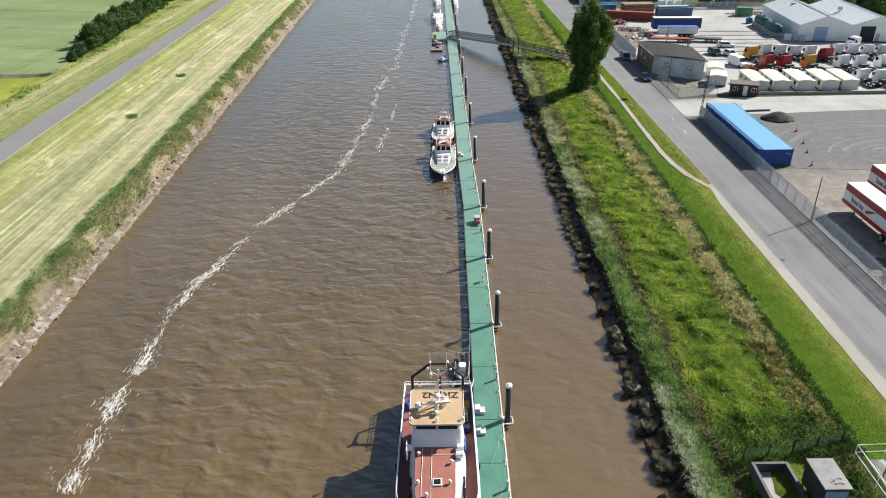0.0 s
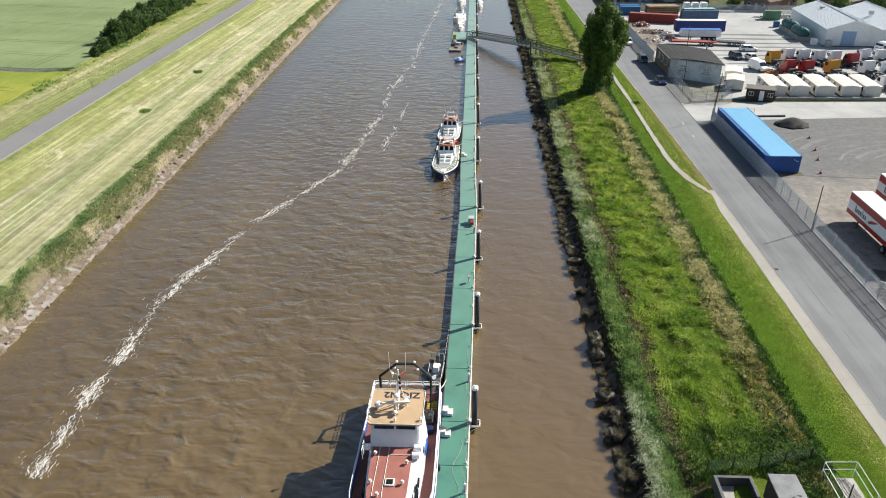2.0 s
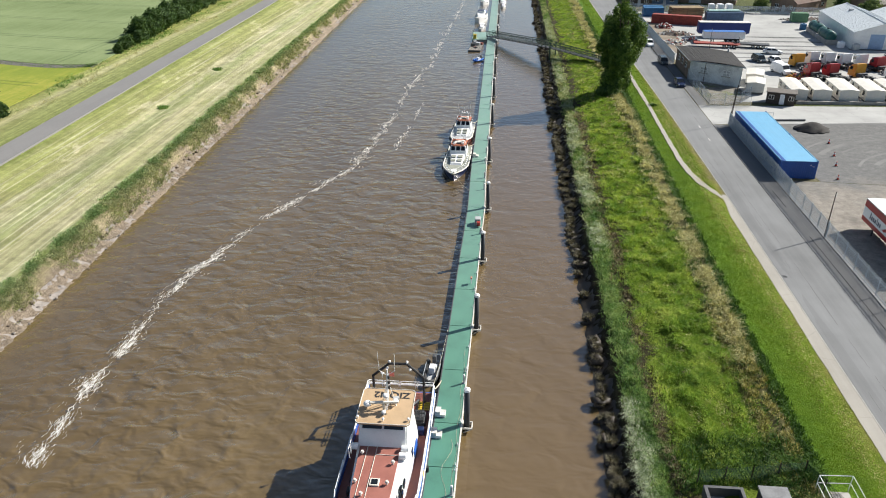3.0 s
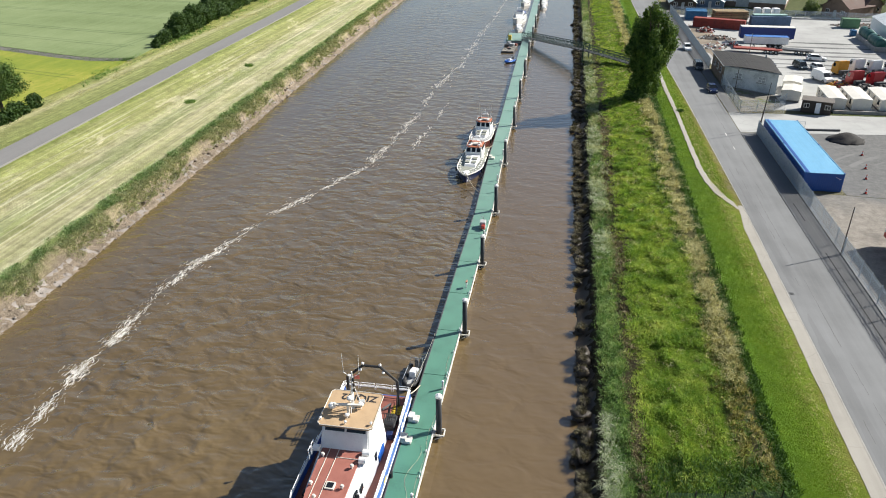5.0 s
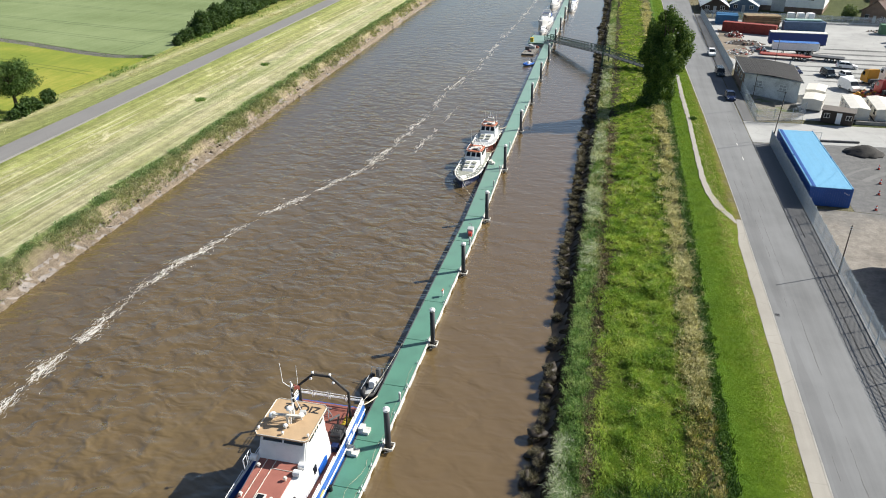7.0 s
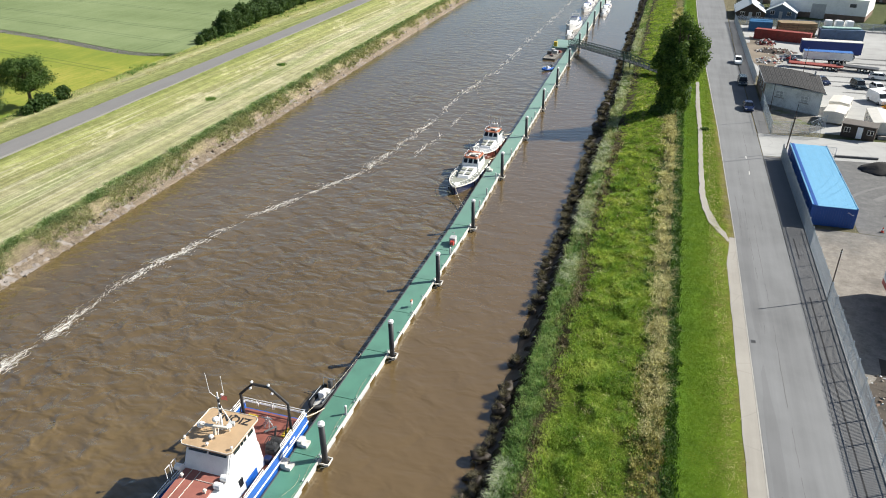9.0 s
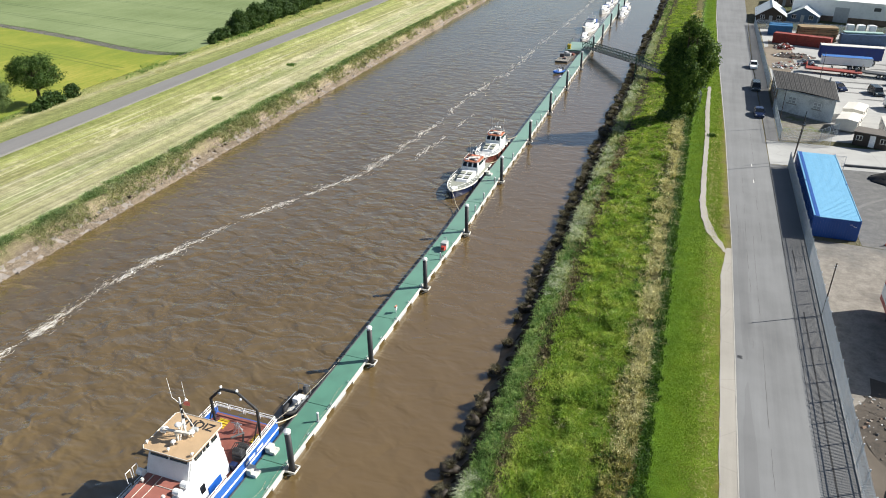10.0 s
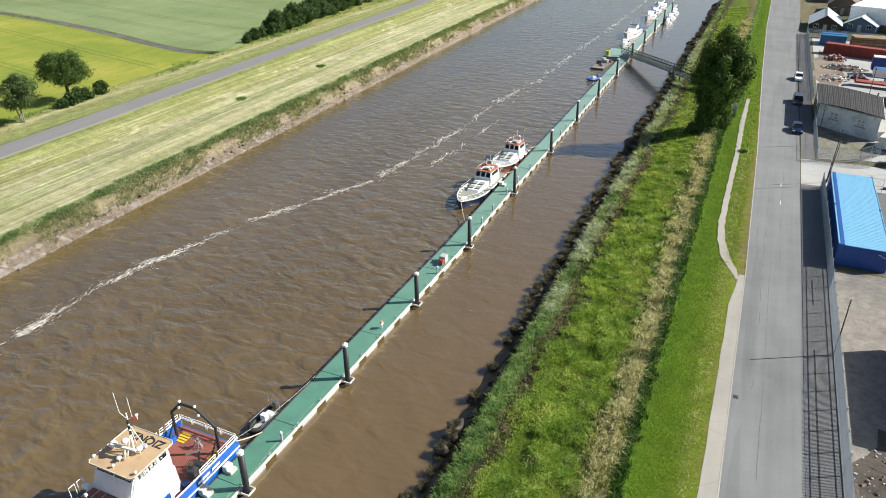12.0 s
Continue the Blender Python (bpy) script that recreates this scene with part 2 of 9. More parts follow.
M_DIRT = n.done(n.mix(n.span(line, 112.0, 121.0), dirt, tar), 0.95, 0.0, 0.2)
M_KERB = plain("concrete kerb", (0.38, 0.365, 0.33), 0.85, grime=0.2)
M_LINE = plain("worn road paint", (0.62, 0.61, 0.57), 0.7, grime=0.35, fine=14.0)
M_CONCRETE = plain("weathered concrete", (0.36, 0.34, 0.31), 0.85, grime=0.3, size=0.6)
M_WHITE = plain("white paint", (0.81, 0.81, 0.80), 0.4, grime=0.07)
M_CREAM = plain("cream cladding", (0.66, 0.63, 0.56), 0.5, grime=0.1)
M_GREY = plain("light grey paint", (0.42, 0.43, 0.43), 0.5, grime=0.15)
M_DGREY = plain("dark grey paint", (0.07, 0.072, 0.075), 0.5, grime=0.2)
M_BLACK = plain("black rubber", (0.018, 0.018, 0.019), 0.65, grime=0.3)
M_DECK = plain("green non slip deck", (0.048, 0.198, 0.128), 0.42, grime=0.18, size=0.5, fine=7.0, vary=0.12)
M_DECK.node_tree.nodes["Principled BSDF"].inputs["Sheen Weight"].default_value = 0.5
M_FLOAT = plain("stained white fender beam", (0.60, 0.585, 0.53), 0.6, grime=0.3, size=0.8)
M_PILE = plain("dark tarred steel pile", (0.022, 0.024, 0.028), 0.5, grime=0.35, size=0.8)
M_STEEL = metal("galvanised steel", (0.46, 0.49, 0.51), 0.5)
M_GLASS = plain("dark tinted glass", (0.012, 0.015, 0.018), 0.08, grime=0.05, relief=0.0)
M_ROPE = plain("pale mooring rope", (0.5, 0.45, 0.34), 0.9, grime=0.2, fine=40.0)
M_RED = plain("red brown deck paint", (0.235, 0.080, 0.058), 0.6, grime=0.2, size=0.8)
M_BUFF = plain("buff roof paint", (0.45, 0.315, 0.185), 0.6, grime=0.1)
M_HULL = plain("royal blue hull paint", (0.012, 0.10, 0.42), 0.35, grime=0.15)
M_ORANGE = plain("orange cabin paint", (0.46, 0.16, 0.085), 0.45, grime=0.12)
M_YELLOWP = plain("yellow paint", (0.62, 0.44, 0.03), 0.5, grime=0.15)
M_NAVY = plain("navy hull paint", (0.012, 0.022, 0.075), 0.35, grime=0.15)


# ---- building helpers ----
def thing(name, label, category, group="", kind="", at=None):
    ob = new(name)
    if at is not None:
        ob.matrix_basis = at
    return tagged(ob, label, category, group, kind)


def part(name, bm, material, parent, label=""):
    me = bpy.data.meshes.new(name)
    bm.to_mesh(me)
    bm.free()
    for m in (material if isinstance(material, (list, tuple)) else (material,)):
        me.materials.append(m)
    ob = new(name, me)
    ob.parent = parent
    return tagged(ob, label)


def solo(name, bm, material, label, category, group="", kind=""):
    ob = part(name, bm, material, None)
    return tagged(ob, label, category, group, kind)


def box(bm, x, y, z, sx, sy, sz, rz=0.0, bevel=0.0, top=1.0):
    """A box with its centre at (x, y) and its foot at z; top tapers its upper face."""
    verts = []
    c, s = math.cos(radians(rz)), math.sin(radians(rz))
    for k, f in ((0, 1.0), (1, top)):
        for ax, ay in ((-1, -1), (1, -1), (1, 1), (-1, 1)):
            px, py = ax * sx / 2 * f, ay * sy / 2 * f
            verts.append(bm.verts.new((x + px * c - py * s, y + px * s + py * c, z + k * sz)))
    faces = [(3, 2, 1, 0), (4, 5, 6, 7), (0, 1, 5, 4), (1, 2, 6, 5), (2, 3, 7, 6), (3, 0, 4, 7)]
    made = [bm.faces.new([verts[i] for i in f]) for f in faces]
    if bevel:
        edges = list({e for f in made for e in f.edges})
        bmesh.ops.bevel(bm, geom=edges, offset=bevel, segments=2, affect="EDGES", profile=0.6)
    return bm


def prism(bm, pts, z0, z1, top=None):
    """An upright block over a plan outline (counter-clockwise); top gives other plan points for the upper rim."""
    lo = [bm.verts.new((x, y, z0)) for x, y in pts]
    hi = [bm.verts.new((x, y, z1)) for x, y in (top or pts)]
    k = len(pts)
    bm.faces.new(hi)
    bm.faces.new(lo[::-1])
    for i in range(k):
        j = (i + 1) % k
        bm.faces.new((lo[i], lo[j], hi[j], hi[i]))
    return bm


def loft(bm, rings, caps=True, closed=True):
    rows = [[bm.verts.new(q) for q in r] for r in rings]
    k = len(rows[0])
    for a, b in zip(rows, rows[1:]):
        for i in range(k if closed else k - 1):
            j = (i + 1) % k
            bm.faces.new((a[i], a[j], b[j], b[i]))
    if caps:
        bm.faces.new(rows[0][::-1])
        bm.faces.new(rows[-1])
    return bm


def rod(bm, a, b, r, r2=None, sides=8):
    a, b = Vector(a), Vector(b)
    d = (b - a).normalized()
    u = d.orthogonal().normalized()
    v = d.cross(u)
    rings = []
    for q, rr in ((a, r), (b, r if r2 is None else r2)):
        rings.append([q + (u * math.cos(t) + v * math.sin(t)) * rr for t in (2 * math.pi * i / sides for i in range(sides))])
    return loft(bm, rings)


def rail(bm, pts, r, sides=6):
    """One bent tube through pts."""
    pts = [Vector(p) for p in pts]
    rings = []
    u = (pts[1] - pts[0]).orthogonal().normalized()
    for i, p in enumerate(pts):
        d = (pts[min(i + 1, len(pts) - 1)] - p).normalized() + (p - pts[max(i - 1, 0)]).normalized()
        d = d.normalized() if d.length > 1e-6 else (p - pts[i - 1]).normalized()
        u = u - d * u.dot(d)
        u = u.normalized() if u.length > 1e-4 else d.orthogonal().normalized()
        v = d.cross(u)
        rings.append([p + (u * math.cos(t) + v * math.sin(t)) * r for t in (2 * math.pi * k / sides for k in range(sides))])
    return loft(bm, rings)


def ball(bm, x, y, z, r, squash=1.0, sub=1):
    bmesh.ops.create_icosphere(bm, subdivisions=sub, radius=1.0, matrix=Matrix.Translation((x, y, z)) @ Matrix.Diagonal((r, r, r * squash, 1)))
    return bm


def sheet_mesh(name, verts, faces, material):
    me = bpy.data.meshes.new(name)
    me.from_pydata(verts, [], faces)
    me.materials.append(material)
    me.update()
    return me


def smooth(ob):
    for q in ob.data.polygons:
        q.use_smooth = True
    return ob


def left_water(y):
    return -43.6 - 0.0245 * (y - 50.0)


def right_water(y):
    return 18.3 - 0.0022 * (y - 50.0)


# heights across the banks: metres at y = 50, shifted with each waterline
PROFILE = [(-700, 5.0), (-92, 5.0), (-84, 5.05), (-76, 5.35), (-72, 5.75), (-66.3, 5.75), (-62, 4.4), (-58, 3.5), (-52, 3.2), (-47.6, 3.0), (-46.0, 2.3),
           (-44.8, 0.75), (-43.6, 0.0), (-40, -1.6), (-36, -2.2), (10, -2.2), (16, -1.2), (18.3, 0.0), (18.8, 0.65), (19.5, 1.25), (20.5, 1.6), (22.5, 2.1), (26, 2.75),
           (30, 3.15), (32, 3.55), (33.4, 3.3), (37.5, 3.43), (39, 3.465), (700, 3.44)]
PX, PZ = np.array([q[0] for q in PROFILE]), np.array([q[1] for q in PROFILE])


def across(x, y):
    return np.where(x < -12, x - (left_water(y) + 43.6) * np.clip((-x - 12) / 20, 0, 1), x - (right_water(y) - 18.3) * np.clip((40 - x) / 15, 0, 1) * (x > -12))


def tufty(a, y):
    """Hummocks of the rough grass on the works bank, in metres."""
    if a < 19.3 or a > 33.0:
        return 0.0
    k = min(1.0, (a - 19.3) / 1.2, (33.0 - a) / 0.8)
    return k * (0.30 * noise.noise(Vector((a * 0.55, y * 0.42, 1.7))) + 0.22 * noise.noise(Vector((a * 1.3, y * 1.0, 8.2))))


def ground_z(x, y):
    a = float(across(np.float64(x), np.float64(y)))
    return float(np.interp(a, PX, PZ)) + tufty(a, y)


# ---- ground ----
gx = np.unique(np.concatenate([np.arange(-52, -38, 0.5), np.arange(14, 36, 0.5), np.arange(-120, -52, 3.0), np.arange(-38, 14, 8.0), np.arange(36, 70, 3.0),
                               np.array([-3000, -1500, -700, -400, -250, -180, -150, 90, 130, 180, 260, 400, 800, 1500, 3000])]))
gy = np.unique(np.concatenate([np.arange(28, 130, 0.5), np.arange(0, 200, 1.0), np.arange(200, 420, 4.0), np.array([-1500, -600, -250, -120, -60, -30, -10, 460, 520, 600, 750, 1000, 1500, 2500, 4000])]))
X, Y = np.meshgrid(gx, gy)
A = across(X, Y)
rng = np.random.default_rng(3)
rough_band = ((A > -46.5) & (A < -43.4)) | ((A > 18.0) & (A < 19.3))
Z = np.interp(A, PX, PZ) + rough_band * rng.normal(0, 0.16, A.shape) + np.vectorize(tufty)(A, Y)
nx, ny = len(gx), len(gy)
verts = np.stack([X.ravel(), Y.ravel(), Z.ravel()], 1)
idx = np.arange(nx * ny).reshape(ny, nx)
quads = np.stack([idx[:-1, :-1], idx[:-1, 1:], idx[1:, 1:], idx[1:, :-1]], -1).reshape(-1, 4)
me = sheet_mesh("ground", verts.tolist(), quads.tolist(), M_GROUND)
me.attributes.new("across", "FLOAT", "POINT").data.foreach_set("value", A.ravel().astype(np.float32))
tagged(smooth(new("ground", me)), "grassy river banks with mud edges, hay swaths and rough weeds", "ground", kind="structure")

wy = [-1500, -300, 0, 150, 300, 500, 900, 4000]
wv = [(-60 - 0.02 * max(y, 0), y, 0.0) for y in wy] + [(30, y, 0.0) for y in wy]
me = sheet_mesh("river", wv, [(i + 8, i + 9, i + 1, i) for i in range(7)], M_WATER)
tagged(new("river", me), "brown silty tidal river with wind ripples", "water", kind="structure")


def strip(name, rows, z, material, label, category, thick=0.05):
    """A paved strip between two edges given as (y, x_left, x_right)."""
    bm = bmesh.new()
    rings = [[(a, y, z - thick), (b, y, z - thick), (b, y, z), (a, y, z)] for y, a, b in rows]
    loft(bm, rings)
    bmesh.ops.recalc_face_normals(bm, faces=bm.faces)
    return solo(name, bm, material, label, category, kind="structure")


strip("road", [(-200, 39.72, 45.6), (60, 39.72, 45.5), (95, 39.62, 45.4), (140, 39.0, 45.3), (200, 37.6, 45.0), (260, 36.6, 45.6), (330, 36.4, 46.0), (900, 36, 48)], 3.50, M_ROAD,
      "worn grey asphalt industrial road with patches", "road", 0.3)
edge = [(-200.0, 38.4, 39.6)]
for y in np.arange(20.0, 95.5, 0.8):
    edge.append((float(y), float(np.interp(y, [20, 30, 70, 88, 95], [38.25, 38.25, 38.3, 38.3, 38.9])) + 0.07 * noise.noise(Vector((4.0, y * 0.3, 0.0))) + 0.03 * noise.noise(Vector((6.0, y * 2.1, 0.0))), 39.6 - 0.08 * max(0.0, min(1.0, (y - 60) / 35))))
strip("pavement", edge, 3.474, M_FOOT, "pale gravel footway beside the road", "pavement", 0.3)
strip("pavement", [(-200, 45.75, 50.0), (60, 45.62, 48.6), (127, 45.5, 48.6)], 3.515, M_SHADEFOOT, "asphalt footway along the fence, darkened with painted fence shade", "pavement", 0.3)
strip("pavement", [(139, 45.5, 47.4), (200, 45.2, 47.4), (252, 45.7, 47.2)], 3.525, M_SHADEFOOT, "asphalt footway along the fence, darkened with painted fence shade", "pavement", 0.3)
strip("kerb", [(-200, 39.6, 39.72), (60, 39.6, 39.72), (95, 39.52, 39.62), (140, 38.85, 39.02), (200, 37.4, 37.62), (260, 36.4, 36.62), (330, 36.2, 36.42)], 3.49, M_KERB, "pale worn concrete kerb", "kerb", 0.3)
strip("kerb", [(-200, 45.6, 45.75), (60, 45.5, 45.62), (127, 45.4, 45.5)], 3.52, M_SHADEFOOT, "flush kerb along the fence footway, darkened with painted fence shade", "kerb", 0.3)
rows = [(94, 38.6, 39.1), (99, 36.6, 37.7), (103, 35.9, 36.8), (108, 35.5, 36.3), (122, 35.5, 36.2), (138, 35.6, 36.3), (154, 35.3, 36.1), (172, 35.5, 36.1)]
fine = []
for y in np.arange(94.0, 172.5, 0.8):
    a, b = float(np.interp(y, [r[0] for r in rows], [r[1] for r in rows])), float(np.interp(y, [r[0] for r in rows], [r[2] for r in rows]))
    fine.append((float(y), a + 0.22 * noise.noise(Vector((1.0, y * 0.7, 0.0))), b + 0.22 * noise.noise(Vector((9.0, y * 0.7, 0.0)))))
strip("footpath", fine, 3.47, M_FOOT, "trodden pale footpath across mown grass", "path", 0.3)
strip("lane", [(-300, -71.0 + 8.5, -66.4 + 8.5), (50, -71.0, -66.2), (100, -72.3, -67.5), (180, -74.2, -69.5), (256, -76.6, -71.7), (400, -80.5, -75.6), (900, -92, -87)], 5.80, M_LROAD,
      "smooth grey lane on top of the flood bank", "road", 0.3)


def slab(name, pts, z, material, label, category, thick=0.25):
    bm = bmesh.new()
    prism(bm, pts, z - thick, z)
    return solo(name, bm, material, label, category, kind="structure")


slab("yard", [(45.45, 127.2), (130, 134), (130, 141.5), (45.45, 138.9)], 3.50, M_YARD, "pale dusty concrete access way", "yard")
slab("yard", [(48.7, 141.5), (130, 144.4), (130, 245), (48.7, 245)], 3.49, M_YARD, "pale concrete lorry yard with tyre marks", "yard")
slab("yard", [(54.5, 101), (130, 95), (130, 133.9), (54.5, 128.4)], 3.48, M_DIRT, "dark dusty tarmac yard with tyre arcs", "yard")
slab("yard", [(48.6, -60), (130, -60), (130, 95), (54.5, 100.9), (48.6, 101)], 3.47, M_DIRT, "dusty trodden dirt yard", "yard")
# the ditch bends from the lane into the fields
DITCH = [(-87.4, 157.0), (-92.0, 156.0), (-97.0, 155.8), (-101.7, 156.5), (-108.0, 158.0), (-114.8, 160.0), (-129.6, 164.4), (-144.4, 168.0), (-163.0, 171.9), (-191.0, 176.4), (-330.0, 196.0), (-700.0, 245.0)]
slab("ditch", [(x, y + 1.7) for x, y in DITCH] + [(x, y - 1.3) for x, y in DITCH[::-1]], 5.10, plain("grey ditch earth", (0.16, 0.15, 0.138), 0.95, grime=0.25, size=0.3, fine=3.0, relief=0.5), "bare grey strip between the two fields", "ditch", 0.5)
slab("crop", [(x, y - 1.35) for x, y in DITCH] + [(-700, -300), (-60, -300), (-80, 60), (-86.5, 112)], 5.14, M_YELLOW, "yellow green ripening crop field", "field", 0.6)
slab("crop", [(x, y + 1.75) for x, y in DITCH[::-1]] + [(-92, 200), (-97, 262), (-118, 900), (-160, 2500), (-700, 2500)], 5.16, M_WHEAT, "green wheat field with tramlines", "field", 0.65)


# ---- pontoon and piles ----
PILE_Y = [48.6, 63.9, 79.1, 94.6, 114.0, 134.0, 152.9, 172.4, 193.0, 213.0, 232.5, 252.0, 272.0, 292.0]


def pont_x(y):
    """The left edge of the pontoon's deck."""
    return float(np.interp(y, [0, 40, 48, 63.5, 78.7, 94, 103, 113, 130, 152, 172, 192, 215, 300], [2.4, 2.6, 2.66, 2.8, 2.88, 3.05, 2.85, 2.65, 2.65, 2.45, 2.25, 2.05, 1.95, 1.3]))


def pontoon(y0, y1):
    xa, xb = pont_x(y0), pont_x(y1)
    ob = thing("pontoon", "green non slip pontoon section with stained white side beams", "pontoon", "pontoon sections along the river", at=pose(xa, y0, 0, 0, 0, math.degrees(math.atan2(xa - xb, y1 - y0))))
    L = math.hypot(xb - xa, y1 - y0) - 0.06
    bm = bmesh.new()
    box(bm, 1.27, L / 2, 0.55, 2.36, L, 0.15, bevel=0.015)
    part("deck", bm, M_DECK, ob)
    for x, nm in ((0.04, "side_beam"), (2.52, "side_beam")):
        bm = bmesh.new()
        box(bm, x, L / 2, 0.48, 0.12, L, 0.27, bevel=0.02)
        part(nm, bm, M_FLOAT if x > 1 else M_DGREY, ob, "stained white timber rubbing beam" if x > 1 else "dark rubbing beam")
    k = max(2, round(L / 3.6))
    for i in range(k):
        bm = bmesh.new()
        yc = (i + 0.5) * L / k
        box(bm, 1.27, yc, -0.25, 2.4, L / k * 0.62, 0.74, bevel=0.06)
        part("float", bm, M_FLOAT if i % 2 else M_GREY, ob, "grey stained flotation tank")
    for y in (0.25, L * 0.5, L - 0.25):
        bm = bmesh.new()
        box(bm, 2.38, y, 0.70, 0.12, 0.12, 0.03)
        rod(bm, (2.38, y, 0.73), (2.38, y, 0.86), 0.03)
        rod(bm, (2.38, y - 0.16, 0.86), (2.38, y + 0.16, 0.86), 0.03)
        part("cleat", bm, M_STEEL, ob)
    return ob


seams = [28.0, 38.0] + PILE_Y + [310.0]
for a, b in zip(seams, seams[1:]):
    m = (a + b) / 2
    pontoon(a, m)
    pontoon(m, b)


def mooring_pile(y, top=4.4):
    x = pont_x(y) + 2.98
    ob = thing("mooring_pile", "dark tarred steel mooring pile with a white cap", "pile", "mooring piles", at=pose(x, y, 0))
    bm = bmesh.new()
    rod(bm, (0, 0, -2.5), (0, 0, top), 0.255, sides=18)
    smooth(part("shaft", bm, M_PILE, ob))
    bm = bmesh.new()
    rod(bm, (0, 0, top), (0, 0, top + 0.22), 0.285, sides=18)
    rod(bm, (0, 0, top + 0.22), (0, 0, top + 0.36), 0.285, 0.06, sides=18)
    part("cap", bm, M_WHITE, ob, "white conical plastic cap")
    bm = bmesh.new()
    for sy in (-0.42, 0.42):
        box(bm, 0.02, sy, 0.42, 0.95, 0.1, 0.16, bevel=0.015)
    box(bm, 0.47, 0, 0.42, 0.1, 0.74, 0.16, bevel=0.015)
    box(bm, -0.36, 0, 0.38, 0.12, 1.0, 0.24, bevel=0.02)
    for sy in (-0.42, 0.42):
        rod(bm, (-0.3, sy, 0.0), (0.4, sy, 0.42), 0.035)
    part("pile_guide", bm, M_FLOAT, ob, "pale galvanised guide frame")
    for a in range(4):
        bm = bmesh.new()
        c, s = math.cos(a * math.pi / 2), math.sin(a * math.pi / 2)
        box(bm, c * 0.33, s * 0.33, 0.44, 0.12, 0.12, 0.14, bevel=0.02)
        part("roller", bm, M_BLACK, ob)
    return ob


for i, y in enumerate(PILE_Y):
    mooring_pile(y, 4.4 + 0.12 * math.sin(i * 2.3))


def bollard_post(y):
    ob = thing("service_post", "short white service post on the pontoon edge", "post", "pontoon service posts", at=pose(pont_x(y) + 2.33, y, 0.7))
    bm = bmesh.new()
    box(bm, 0, 0, 0, 0.3, 0.3, 0.05, bevel=0.01)
    part("base", bm, M_STEEL, ob)
    bm = bmesh.new()
    rod(bm, (0, 0, 0.05), (0, 0, 0.9), 0.1, sides=12)
    part("column", bm, M_GREY, ob)
    bm = bmesh.new()
    rod(bm, (0, 0, 0.9), (0, 0, 1.02), 0.125, 0.07, sides=12)
    part("cap", bm, M_WHITE, ob)


for y in (40.4, 54.2, 86.0, 101.2, 105.9, 112.4, 117.6, 124.0, 143.0, 147.0, 162.0, 181.0, 202.0):
    bollard_post(y)


# ---- boats ----
def half_beam(t, B, full=0.55, stern=0.92):
    """Half breadth at t from the bow (0) to the stern (1)."""
    if t < full:
        return B / 2 * (1 - (1 - t / full) ** 2.2)
    return B / 2 * (1 - (1 - stern) * ((t - full) / (1 - full)) ** 2)


def hull_shell(L, B, sheer_bow, sheer_stern, draft=0.7, full=0.55, stern=0.92, flare=0.8, steps=14):
    """A closed hull, bow at y = -L / 2."""
    rings = []
    for i in range(steps + 1):
        t = max(0.012, i / steps)
        y = -L / 2 + L * t
        hb = max(0.03, half_beam(t, B, full, stern))
        zt = sheer_stern + (sheer_bow - sheer_stern) * (1 - t) ** 2
        wl = hb * (flare + (1 - flare) * min(1.0, t * 1.4))
        rings.append([(-hb, y, zt), (-wl, y + 0.25 * (1 - t), 0.05), (-wl * 0.6, y + 0.5 * (1 - t), -draft * 0.7), (0, y + 0.6 * (1 - t), -draft),
                      (wl * 0.6, y + 0.5 * (1 - t), -draft * 0.7), (wl, y + 0.25 * (1 - t), 0.05), (hb, y, zt)])
    bm = bmesh.new()
    loft(bm, rings)
    bmesh.ops.recalc_face_normals(bm, faces=bm.faces)
    return bm


def outline(L, B, inset, z_bow, z_stern, full=0.55, stern=0.92, steps=14, start=0.012):
    pts_l, pts_r = [], []
    for i in range(steps + 1):
        t = max(start, i / steps)
        y = -L / 2 + L * t
        hb = max(0.02, half_beam(t, B, full, stern) - inset)
        z = z_stern + (z_bow - z_stern) * (1 - t) ** 2
        pts_l.append((-hb, y, z))
        pts_r.append((hb, y, z))
    return pts_l, pts_r


def deck_sheet(L, B, inset, z_bow, z_stern, full=0.55, stern=0.92, t0=0.03, t1=1.0, thick=0.05):
    bm = bmesh.new()
    rings = []
    for i in range(13):
        t = t0 + (t1 - t0) * i / 12
        y = -L / 2 + L * t
        hb = max(0.02, half_beam(t, B, full, stern) - inset)
        z = z_stern + (z_bow - z_stern) * (1 - t) ** 2
        rings.append([(-hb, y, z - thick), (hb, y, z - thick), (hb, y, z), (-hb, y, z)])
    loft(bm, rings)
    bmesh.ops.recalc_face_normals(bm, faces=bm.faces)
    return bm


def bulwark_wall(L, B, z0b, z0s, h, thick, full=0.55, stern=0.92):
    """A low wall round the deck."""
    bm = bmesh.new()
    al, ar = outline(L, B, 0.0, z0b, z0s, full, stern)
    bl, br = outline(L, B, thick, z0b, z0s, full, stern)
    out = al[::-1] + ar
    inn = bl[::-1] + br
    rings = [[(*o[:2], o[2]), (*o[:2], o[2] + h), (*q[:2], q[2] + h), (*q[:2], q[2])] for o, q in zip(out, inn)]
    loft(bm, rings)
    bmesh.ops.recalc_face_normals(bm, faces=bm.faces)
    return bm


